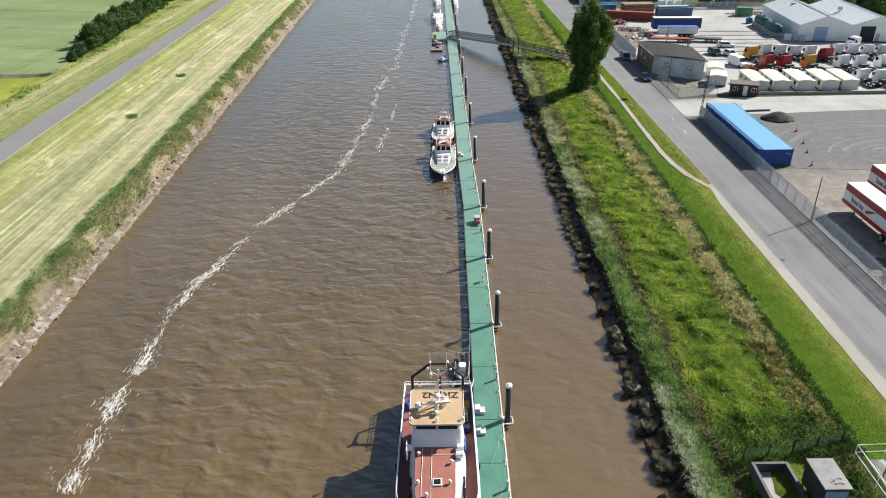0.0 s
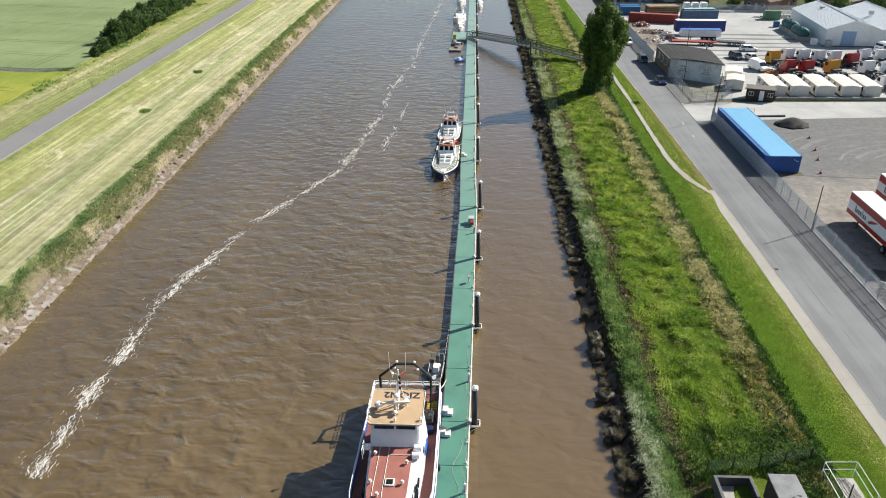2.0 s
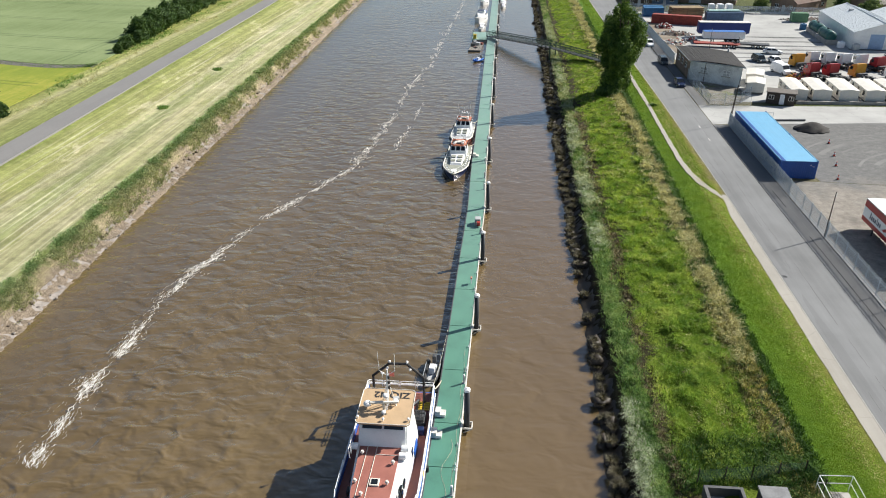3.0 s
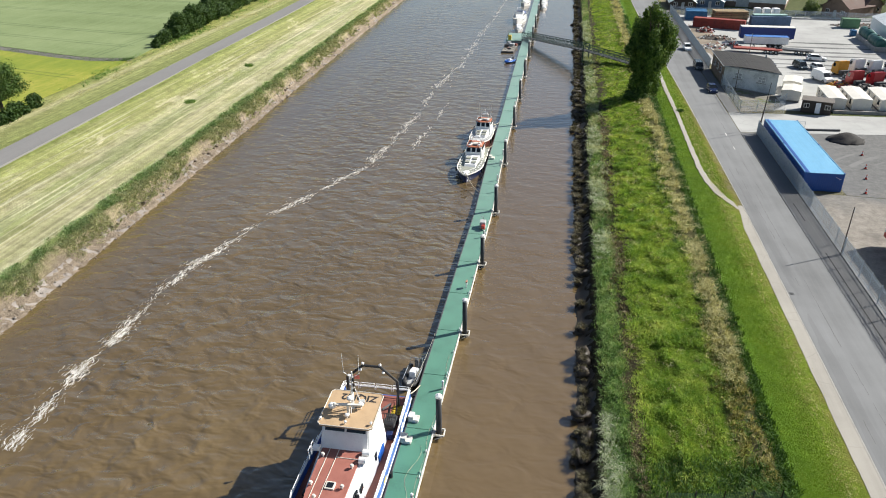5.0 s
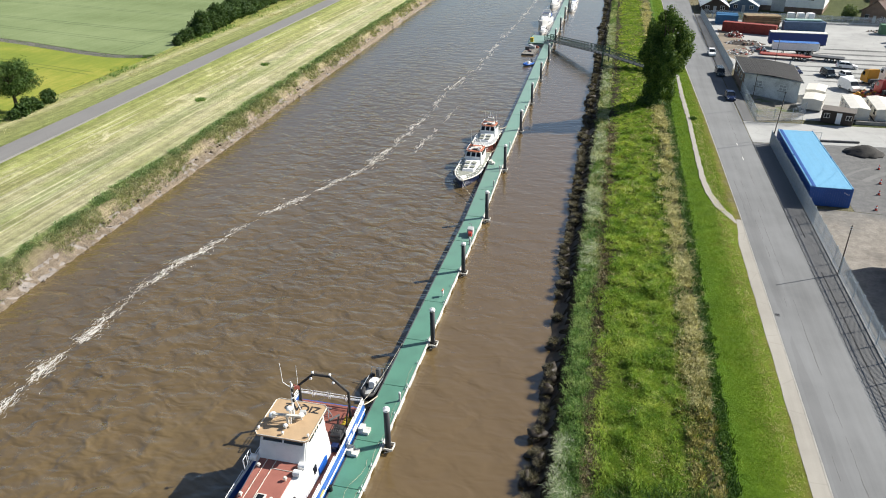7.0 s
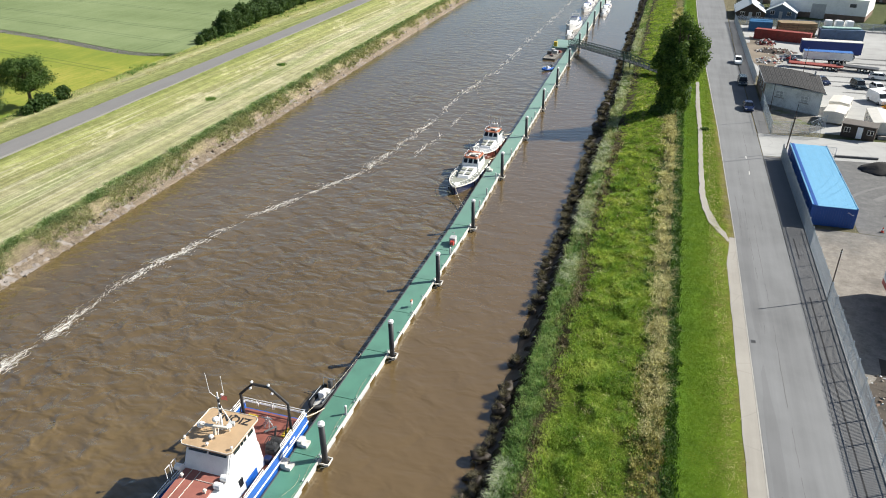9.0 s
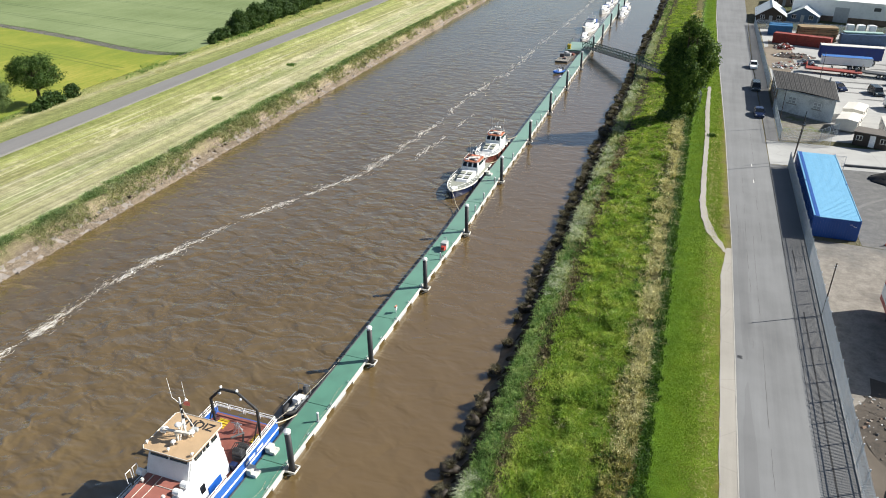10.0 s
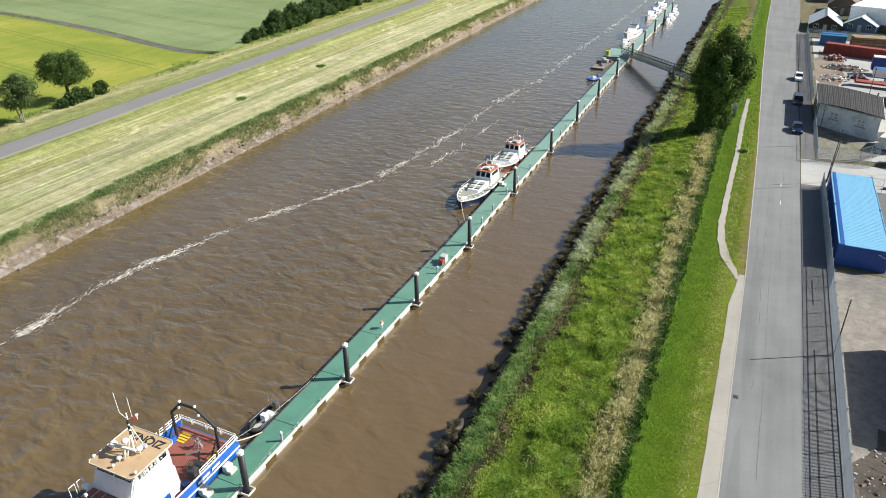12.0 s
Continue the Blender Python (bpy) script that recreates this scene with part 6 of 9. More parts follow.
fuel_tank(92.3, 200.5, 7.6, 1.3, -4)
fuel_tank(93.2, 209.8, 7.6, 1.3, -4)
for x, y, mt, lab in ((93.0, 192.6, M_WHITE, "white plastic tank by the warehouse corner"), (95.6, 190.0, M_GREY, "grey plastic tank by the warehouse corner"), (92.0, 216.5, M_CONTBLUE, "blue drum stack beside the tanks")):
    bm = bmesh.new()
    box(bm, x, y, G, 1.5, 1.4, 1.6, bevel=0.2)
    rod(bm, (x, y, G + 1.55), (x, y, G + 1.75), 0.25, sides=12)
    solo("plastic_tank", bm, mt, lab, "tank")


def wheel(parent, x, y, r=0.32, w=0.22, axis="x"):
    bm = bmesh.new()
    d = (w / 2, 0, 0)
    rod(bm, (x - d[0], y, r), (x + d[0], y, r), r, sides=16)
    t = part("tyre", bm, M_BLACK, parent)
    bm = bmesh.new()
    s = 1 if x > 0 else -1
    rod(bm, (x + s * w * 0.35, y, r), (x + s * w * 0.55, y, r), r * 0.6, sides=12)
    part("rim", bm, M_STEEL, t)


def car(x, y, rz, paint, label, L=4.2, W=1.75, H=1.45, tall=False, z=G):
    """A car with its nose towards -y."""
    ob = thing("car", label, "car", "parked cars", at=pose(x, y, z, 0, 0, rz))
    prof = [(-L / 2, 0.35, 0.9), (-L / 2 + 0.08, 0.62, 0.93), (-L * 0.26, 0.88, 1.0), (-L * 0.1, 0.93, 1.0), (L * 0.25, 0.95, 1.0), (L / 2 - 0.12, 0.92, 0.95), (L / 2, 0.5, 0.92)]
    bm = bmesh.new()
    loft(bm, [[(-W / 2 * k, yy, 0.22), (W / 2 * k, yy, 0.22), (W / 2 * k, yy, h * 0.7), (W / 2 * k * 0.93, yy, h), (-W / 2 * k * 0.93, yy, h), (-W / 2 * k, yy, h * 0.7)] for yy, h, k in prof])
    bmesh.ops.recalc_face_normals(bm, faces=bm.faces)
    body = part("body", bm, paint, ob)
    y0, y1, y2, y3 = (-L * 0.24, -L * 0.06, L * 0.3, L * 0.46) if not tall else (-L * 0.3, -L * 0.18, L * 0.42, L * 0.47)
    bm = bmesh.new()
    loft(bm, [[(-W * 0.45, y0, 0.9), (W * 0.45, y0, 0.9), (W * 0.37, y1, H - 0.05), (-W * 0.37, y1, H - 0.05)],
              [(-W * 0.46, y3, 0.9), (W * 0.46, y3, 0.9), (W * 0.37, y2, H - 0.05), (-W * 0.37, y2, H - 0.05)]])
    bmesh.ops.recalc_face_normals(bm, faces=bm.faces)
    cabin = part("glasshouse", bm, M_GLASS, ob, "dark windows")
    bm = bmesh.new()
    box(bm, 0, (y1 + y2) / 2, H - 0.07, W * 0.77, y2 - y1 + 0.1, 0.07, bevel=0.025)
    part("roof", bm, paint, ob)
    for sx in (-1, 1):
        for t in (0.0, 0.5, 1.0):
            yb = y0 + (y3 - y0) * t
            yt = y1 + (y2 - y1) * t
            bm = bmesh.new()
            rod(bm, (sx * W * 0.455, yb, 0.9), (sx * W * 0.375, yt, H - 0.03), 0.04, sides=5)
            part("pillar", bm, paint, cabin)
        bm = bmesh.new()
        box(bm, sx * W * 0.36, -L / 2 + 0.08, 0.56, 0.34, 0.12, 0.14, bevel=0.03)
        part("headlight", bm, M_LAMP, body)
        bm = bmesh.new()
        box(bm, sx * W * 0.38, L / 2 - 0.05, 0.62, 0.26, 0.1, 0.18, bevel=0.03)
        part("tail_light", bm, M_REDLAMP, body)
        bm = bmesh.new()
        box(bm, sx * (W / 2 + 0.06), -L * 0.16, 0.9, 0.14, 0.12, 0.12, bevel=0.03)
        part("wing_mirror", bm, paint, body)
        for yy in (-L * 0.31, L * 0.3):
            wheel(ob, sx * (W / 2 - 0.11), yy)
    return ob


car(44.8, 153.5, 2, M_CARBLUE, "dark blue hatchback parked at the kerb")
car(44.9, 173.0, 1, M_CARGREY, "dark grey estate car parked at the kerb", 4.5, 1.85, 1.65, True)
car(45.1, 193.0, 1, M_CARWHITE, "white hatchback parked at the kerb", 4.1, 1.75, 1.5)
car(73.8, 184.9, 80, M_CARWHITE, "white saloon parked in the lorry yard", 4.5)
car(68.0, 176.6, 12, M_CARGREY, "dark grey car parked in the lorry yard", 4.4, 1.85, 1.6, True)
car(71.4, 175.2, 14, M_CARWHITE, "white hatchback parked in the lorry yard", 4.1)
car(61.2, 178.0, 30, M_CARBLUE, "dark blue hatchback parked behind the shed", 4.0)


def van(x, y, rz):
    ob = thing("van", "white panel van parked near lorry cabs", "van", at=pose(x, y, G, 0, 0, rz))
    bm = bmesh.new()
    prof = [(-2.5, 0.95, 0.88), (-1.75, 1.2, 0.95), (-1.0, 2.05, 0.97), (-0.6, 2.25, 1.0), (2.4, 2.25, 1.0), (2.5, 2.1, 0.98)]
    loft(bm, [[(-0.98 * k, yy, 0.35), (0.98 * k, yy, 0.35), (0.96 * k, yy, h * 0.8), (0.85 * k, yy, h), (-0.85 * k, yy, h), (-0.96 * k, yy, h * 0.8)] for yy, h, k in prof])
    bmesh.ops.recalc_face_normals(bm, faces=bm.faces)
    part("body", bm, M_CARWHITE, ob)
    bm = bmesh.new()
    loft(bm, [[(-0.8, -1.7, 1.28), (0.8, -1.7, 1.28), (0.75, -1.08, 2.0), (-0.75, -1.08, 2.0)], [(-0.8, -1.6, 1.2), (0.8, -1.6, 1.2), (0.75, -0.9, 2.0), (-0.75, -0.9, 2.0)]])
    bmesh.ops.recalc_face_normals(bm, faces=bm.faces)
    part("windscreen", bm, M_GLASS, ob)
    for sx in (-1, 1):
        for yy in (-1.6, 1.6):
            wheel(ob, sx * 0.88, yy, 0.34, 0.24)


van(69.4, 165.2, 20)


def tractor_unit(x, y, rz, paint, label, high=2.3):
    """A lorry tractor unit, nose towards -y."""
    ob = thing("tractor_unit", label, "lorry", "parked lorry tractor units", at=pose(x, y, G, 0, 0, rz))
    bm = bmesh.new()
    prof = [(-3.0, 0.5, 2.0), (-2.95, 0.45, 2.25), (-2.6, 0.45, high + 0.25), (-1.9, 0.45, high + 0.7), (-0.75, 0.45, high + 0.85)]
    loft(bm, [[(-1.22, yy, z0), (1.22, yy, z0), (1.22, yy, z1 - 0.25), (1.1, yy, z1), (-1.1, yy, z1), (-1.22, yy, z1 - 0.25)] for yy, z0, z1 in prof])
    bmesh.ops.recalc_face_normals(bm, faces=bm.faces)
    cab = part("cab", bm, paint, ob)
    bm = bmesh.new()
    loft(bm, [[(-1.1, -3.02, 1.75), (1.1, -3.02, 1.75), (1.05, -2.72, 2.75), (-1.05, -2.72, 2.75)], [(-1.1, -2.9, 1.7), (1.1, -2.9, 1.7), (1.05, -2.6, 2.75), (-1.05, -2.6, 2.75)]])
    bmesh.ops.recalc_face_normals(bm, faces=bm.faces)
    part("windscreen", bm, M_GLASS, cab)
    for sx in (-1, 1):
        bm = bmesh.new()
        box(bm, sx * 1.21, -2.2, 1.75, 0.06, 0.8, 0.75, bevel=0.02)
        part("side_window", bm, M_GLASS, cab)
        bm = bmesh.new()
        box(bm, sx * 0.4, 1.0, 0.75, 0.14, 4.2, 0.25)
        part("chassis_rail", bm, M_DGREY, ob)
        for yy, w in ((-2.1, 0.32), (1.5, 0.6), (2.5, 0.6)):
            wheel(ob, sx * 0.92, yy, 0.5, w)
    bm = bmesh.new()
    box(bm, 0, 1.7, 1.0, 1.0, 1.1, 0.14, bevel=0.04)
    part("coupling", bm, M_BLACK, ob)
    bm = bmesh.new()
    box(bm, 0, -0.1, 0.5, 2.2, 0.9, 0.8, bevel=0.1)
    part("side_tank", bm, M_DGREY, ob)
    return ob


for x, y, mt, nm in ((75.4, 170.0, M_AMBER, "amber"), (79.6, 172.5, M_CARWHITE, "white"), (82.8, 171.6, M_CARWHITE, "white"), (86.0, 170.6, M_CARWHITE, "white"), (89.4, 170.2, M_CARWHITE, "white"),
                     (92.3, 167.6, M_TRUCKRED, "red"), (97.0, 172.0, M_CARWHITE, "white"), (100.4, 171.6, M_CARWHITE, "white"), (103.8, 171.0, M_CARWHITE, "white"), (107.2, 170.6, M_CREAM, "cream"),
                     (75.6, 161.2, M_TRUCKRED, "red"), (79.4, 160.6, M_TRUCKRED, "red"), (85.0, 160.8, M_AMBER, "amber"), (92.4, 160.4, M_CARWHITE, "white"), (96.2, 160.0, M_CARWHITE, "white"), (101.6, 160.2, M_CARWHITE, "white"),
                     (90.0, 147.6, M_CARWHITE, "white"), (93.6, 147.0, M_CARWHITE, "white"), (97.2, 146.8, M_CARWHITE, "white")):
    tractor_unit(x, y, 197, mt, nm + " lorry tractor unit parked in a row")
tractor_unit(106.0, 181.5, -70, M_CARWHITE, "white lorry tractor unit by the warehouse door")


def trailer(x, y, rz, L, z_top, side_m, roof_m, label, stripe=None, logo=False):
    """A box trailer whose body runs from y = 0 to y = -L at its own x = 0."""
    ob = thing("box_trailer", label, "trailer", "box trailers", at=pose(x, y, G, 0, 0, rz))
    h = z_top - G
    bm = bmesh.new()
    box(bm, 0, -L / 2, 1.15, 2.55, L, h - 1.2, bevel=0.02)
    body = part("body", bm, side_m, ob)
    bm = bmesh.new()
    box(bm, 0, -L / 2, h - 0.05, 2.5, L - 0.05, 0.06, bevel=0.015)
    part("roof", bm, roof_m, ob)
    for sx in (-1, 1):
        bm = bmesh.new()
        box(bm, sx * 1.285, -L / 2, h - 0.12, 0.04, L, 0.12)
        part("top_rail", bm, M_STEEL, body)
        if stripe:
            bm = bmesh.new()
            box(bm, sx * 1.283, -L / 2, 1.75, 0.03, L - 0.1, 1.25)
            part("side_panel", bm, stripe, body, "white side panel")
        if logo:
            for k, (yy, w, hh) in enumerate(((-2.0, 0.22, 0.8), (-2.4, 0.3, 0.5), (-2.85, 0.3, 0.5), (-3.3, 0.34, 0.5), (-3.75, 0.12, 0.85), (-4.1, 0.3, 0.5), (-4.55, 0.28, 0.5))):
                bm = bmesh.new()
                box(bm, sx * 1.30, yy, 2.05, 0.02, w, hh)
                part("logo_bar", bm, M_NAVY, body)
            bm = bmesh.new()
            prism(bm, [(-5.6, 2.0), (-5.2, 2.15), (-6.0, 2.6), (-7.6, 2.95), (-6.6, 2.4)], -0.01, 0.01)
            bmesh.ops.transform(bm, matrix=Matrix.Translation((sx * 1.305, 0, 0)) @ Matrix(((0, 0, 1, 0), (1, 0, 0, 0), (0, 1, 0, 0), (0, 0, 0, 1))), verts=bm.verts)
            bmesh.ops.recalc_face_normals(bm, faces=bm.faces)
            part("swoosh", bm, M_TRUCKRED, body, "red curved shape")
        for yy in (-L + 1.6, -L + 2.9, -L + 4.2):
            wheel(ob, sx * 0.98, yy, 0.5, 0.4)
        bm = bmesh.new()
        box(bm, sx * 0.9, -2.6, 0, 0.16, 0.16, 1.2)
        part("landing_leg", bm, M_DGREY, ob)
    bm = bmesh.new()
    box(bm, 0, -L / 2, 0.85, 1.2, L - 0.6, 0.3)
    part("chassis", bm, M_DGREY, ob)
    for i in range(2):
        bm = bmesh.new()
        box(bm, (i - 0.5) * 1.24, 0.02, 1.25, 1.2, 0.04, h - 1.45)
        part("rear_door", bm, side_m, body)
    return ob


trailer(54.95, 86.0, 0, 13.6, 7.5, M_TRUCKRED, M_WHITE, "red and white box trailer with a white roof", M_WHITE, True)
trailer(61.6, 92.2, 0, 13.6, 7.5, M_TRUCKRED, M_WHITE, "red and white box trailer with a white roof", M_WHITE, True)
trailer(60.0, 205.5, 88, 13.4, 7.5, plain("dark blue curtain", (0.012, 0.03, 0.16), 0.6, grime=0.15), M_CREAM, "dark blue curtain sided trailer with a pale roof")
trailer(59.8, 198.2, 88, 10.4, 6.4, M_WHITE, plain("blue trailer roof", (0.03, 0.14, 0.42), 0.5), "white box trailer with a blue roof")


def low_loader(x, y, rz, L, mt, label):
    ob = thing("flatbed_trailer", label, "trailer", "flatbed trailers", at=pose(x, y, G, 0, 0, rz))
    bm = bmesh.new()
    box(bm, 0, -L / 2, 0.85, 2.4, L, 0.22, bevel=0.03)
    box(bm, 0, -L / 2, 0.6, 1.0, L * 0.9, 0.25)
    part("bed", bm, mt, ob)
    bm = bmesh.new()
    box(bm, 0, -0.1, 1.07, 2.4, 0.15, 1.1)
    part("headboard", bm, mt, ob)
    for sx in (-1, 1):
        for yy in (-L + 1.4, -L + 2.6, -L + 3.8):
            wheel(ob, sx * 0.95, yy, 0.42, 0.35)


low_loader(56.2, 193.2, 79, 11.5, M_RUST, "rusty red flatbed trailer behind the shed")
low_loader(67.5, 192.8, 74, 7.5, M_DGREY, "dark flatbed ramp trailer behind the shed")


def container(x, y, rz, L, mt, label, h=2.6, w=2.44, z=G):
    ob = thing("shipping_container", label, "container", "shipping containers", at=pose(x, y, z, 0, 0, rz))
    bm = bmesh.new()
    box(bm, L / 2, 0, 0.1, L - 0.1, w - 0.1, h - 0.15)
    part("body", bm, mt, ob)
    for sy in (-1, 1):
        bm = bmesh.new()
        ribbed_panel(bm, 0.2, L - 0.2, sy * (w / 2 - 0.05), 0.2, h - 0.15, sy, 0.3, 0.045)
        part("side_ribs", bm, mt, ob)
        for z0 in (0.0, h - 0.14):
            bm = bmesh.new()
            box(bm, L / 2, sy * (w / 2 - 0.05), z0, L, 0.12, 0.14)
            part("frame_rail", bm, mt, ob)
        for xx in (0.08, L - 0.08):
            bm = bmesh.new()
            box(bm, xx, sy * (w / 2 - 0.06), 0, 0.16, 0.14, h)
            part("corner_post", bm, mt, ob)
    bm = bmesh.new()
    for i in range(int(L / 0.6)):
        box(bm, 0.3 + i * 0.6, 0, h - 0.06, 0.3, w - 0.25, 0.03)
    part("roof_ribs", bm, mt, ob)
    return ob


container(51.2, 225.8, -18, 14.2, M_RUST, "long rusty red container beside scrap")
container(50.3, 237.0, -4, 6.2, M_CONTBLUE, "blue container with a dusty roof")
container(50.6, 239.8, -4, 6.1, M_CONTBLUE, "blue container with a dusty roof")
container(67.6, 228.6, 3, 11.0, plain("slate blue container paint", (0.10, 0.16, 0.26), 0.6, grime=0.25), "slate blue container with a green top", 2.7)
container(92.7, 229.0, -6, 4.6, M_CONTGREEN, "small green container by the yard wall")
bm = bmesh.new()
box(bm, 73.0, 229.9, G + 2.72, 9.5, 2.3, 0.35, 3, bevel=0.08)
solo("tarpaulin", bm, plain("pale green tarpaulin", (0.28, 0.42, 0.38), 0.8, grime=0.2), "pale green tarpaulin over the slate container", "tarpaulin")
for i in range(3):
    bm = bmesh.new()
    x = 70.3 + 2.6 * i
    box(bm, x, 234.2, G + 2.5, 1.9, 2.0, 1.7, 8 * i, bevel=0.35)
    box(bm, x, 234.2, G, 1.9, 2.0, 2.5)
    solo("bulk_bag", bm, M_WHITE, "white plastic bulk tank on a stand", "tank", "white bulk tanks")


def timber_stack(x, y, rz, L, w, layers, label):
    ob = thing("timber_stack", label, "timber", at=pose(x, y, G, 0, 0, rz))
    rr = random.Random(17)
    for j in range(layers):
        for i in range(4):
            bm = bmesh.new()
            box(bm, L / 2 + rr.uniform(-0.15, 0.15), (i - 1.5) * w / 4, 0.15 + j * 0.62, L * rr.uniform(0.93, 1.0), w / 4 - 0.06, 0.5, rr.uniform(-0.6, 0.6))
            part("timber_pack", bm, M_WOOD, ob)
        bm = bmesh.new()
        for q in (0.15, 0.5, 0.85):
            box(bm, L * q, 0, 0.03 + j * 0.62, 0.12, w, 0.12)
        part("bearer", bm, M_DWOOD, ob)


timber_stack(57.1, 230.8, 3, 9.8, 4.2, 6, "tall stack of sawn timber packs")


def junk_pile(x, y, rx, ry, h, count, label, mats, seed, size=(0.2, 0.8), name="scrap_heap"):
    """A heap of broken pieces: one thing of kind stuff per material, the largest carrying the label."""
    rr = random.Random(seed)
    ob = thing(name, label, "scrap heap", at=pose(x, y, 0))
    groups = {}
    for i in range(count):
        a, q = rr.uniform(0, 6.283), math.sqrt(rr.random())
        px, py = rx * q * math.cos(a), ry * q * math.sin(a)
        s = rr.uniform(*size)
        z = G + h * (1 - q) * rr.uniform(0.2, 1.0)
        m = rr.randrange(len(mats))
        bm = groups.setdefault(m, bmesh.new())
        k = len(bm.verts)
        box(bm, px, py, z - 0.15, s, s * rr.uniform(0.25, 0.9), s * rr.uniform(0.1, 0.6), rr.uniform(0, 180), top=rr.uniform(0.5, 1.0))
        bm.verts.ensure_lookup_table()
        bmesh.ops.rotate(bm, cent=(px, py, z), matrix=Euler((rr.uniform(-0.5, 0.5), rr.uniform(-0.5, 0.5), 0)).to_matrix(), verts=bm.verts[k:])
    for m, bm in groups.items():
        tagged(part("debris", bm, mats[m], ob), kind="stuff")
    bm = bmesh.new()
    bmesh.ops.create_cone(bm, cap_ends=True, segments=18, radius1=1.0, radius2=0.25, depth=1.0, matrix=Matrix.Translation((0, 0, G + h * 0.22)) @ Matrix.Diagonal((rx, ry, h * 0.5, 1)))
    for v in bm.verts:
        v.co += Vector((rr.uniform(-0.1, 0.1) * rx, rr.uniform(-0.1, 0.1) * ry, rr.uniform(-0.05, 0.05)))
    part("heap_core", bm, mats[0], ob)
    return ob


SCRAP = (M_DWOOD, M_RUST, M_GREY, M_CREAM, M_DGREY, M_BRICK, M_WHITE)
junk_pile(53.4, 218.0, 2.6, 2.2, 2.0, 70, "heap of white plastic and scrap", (M_RUST, M_CREAM, M_WHITE, M_DWOOD), 3, (0.3, 1.0))
junk_pile(55.0, 208.5, 5.0, 3.4, 1.3, 130, "heap of rusty scrap and timber", SCRAP, 4)
junk_pile(52.4, 197.0, 3.0, 3.6, 1.6, 110, "heap of pale scrap beside the fence", (M_RUBBLE, M_CREAM, M_RUST, M_GREY, M_WHITE), 5)
junk_pile(57.5, 199.5, 2.2, 2.0, 1.5, 60, "heap of red and white scrap", (M_DGREY, M_TRUCKRED, M_WHITE, M_GREY), 6, (0.3, 0.9))
flat_patch(56.5, 60, 15.5, 36, 0, 3.478, paving("dark brown soil", (0.105, 0.088, 0.07), 1.0, 0.1, "x", 0.0), "dark brown trampled soil behind the fence", "yard_band", seed=81, points=40)
junk_pile(52.2, 65.5, 3.3, 5.5, 0.7, 900, "heap of rubble and broken concrete behind the fence", (M_SOIL, M_RUBBLE, M_RUBBLE, M_GREY, M_DGREY, M_SOIL, M_BRICK), 7, (0.08, 0.34), "rubble_heap")
junk_pile(53.2, 56.5, 3.6, 4.0, 1.0, 260, "heap of rusty boxes, pipes and broken sheet", (M_SOIL, M_RUST, M_RUBBLE, M_WHITE, M_CONTBLUE, M_GREY, M_WOOD, M_DGREY), 8, (0.15, 1.0))
junk_pile(55.5, 52.0, 5.0, 6.0, 1.3, 180, "heap of scrap sheet and timber behind the fence", (M_RUBBLE, M_RUST, M_WOOD, M_GREY, M_CONTBLUE), 9, (0.3, 1.6))
junk_pile(104, 232, 14, 3, 1.4, 160, "scrap and parts along the yard wall", SCRAP, 12)
junk_pile(72.0, 162.0, 2.4, 2.4, 1.2, 60, "dismantled amber machine parts", (M_AMBER, M_DGREY, M_RUST), 13, (0.4, 1.3))


def mound(x, y, rx, ry, h, seed):
    rr = np.random.default_rng(seed)
    bm = bmesh.new()
    rings = []
    for j in range(8):
        q = 1 - j / 8
        rings.append([(x + rx * q * math.cos(a) * (1 + rr.normal(0, 0.06)), y + ry * q * math.sin(a) * (1 + rr.normal(0, 0.06)), G - 0.1 + h * (1 - q ** 1.5) + rr.normal(0, 0.04)) for a in (6.2832 * i / 26 for i in range(26))])
    loft(bm, rings)
    bmesh.ops.recalc_face_normals(bm, faces=bm.faces)
    return smooth(solo("spoil_heap", bm, M_GRAVEL, "small heap of dark gravel on the yard", "gravel heap"))


mound(61.9, 125.2, 3.2, 2.5, 1.5, 2)


def cone(x, y):
    ob = thing("traffic_cone", "red and white traffic cone on the tarmac", "traffic cone", "traffic cones", at=pose(x, y, 3.48))
    bm = bmesh.new()
    box(bm, 0, 0, 0, 0.45, 0.45, 0.05)
    part("base", bm, M_BLACK, ob)
    bm = bmesh.new()
    rod(bm, (0, 0, 0.05), (0, 0, 0.75), 0.17, 0.04, 12)
    part("body", bm, plain("cone red", (0.6, 0.06, 0.03), 0.6), ob)
    bm = bmesh.new()
    rod(bm, (0, 0, 0.35), (0, 0, 0.52), 0.125, 0.085, 12)
    part("band", bm, M_WHITE, ob)


for x, y in ((59.2, 107.6), (57.3, 102.0), (62.1, 118.1), (60.6, 112.0)):
    cone(x, y)


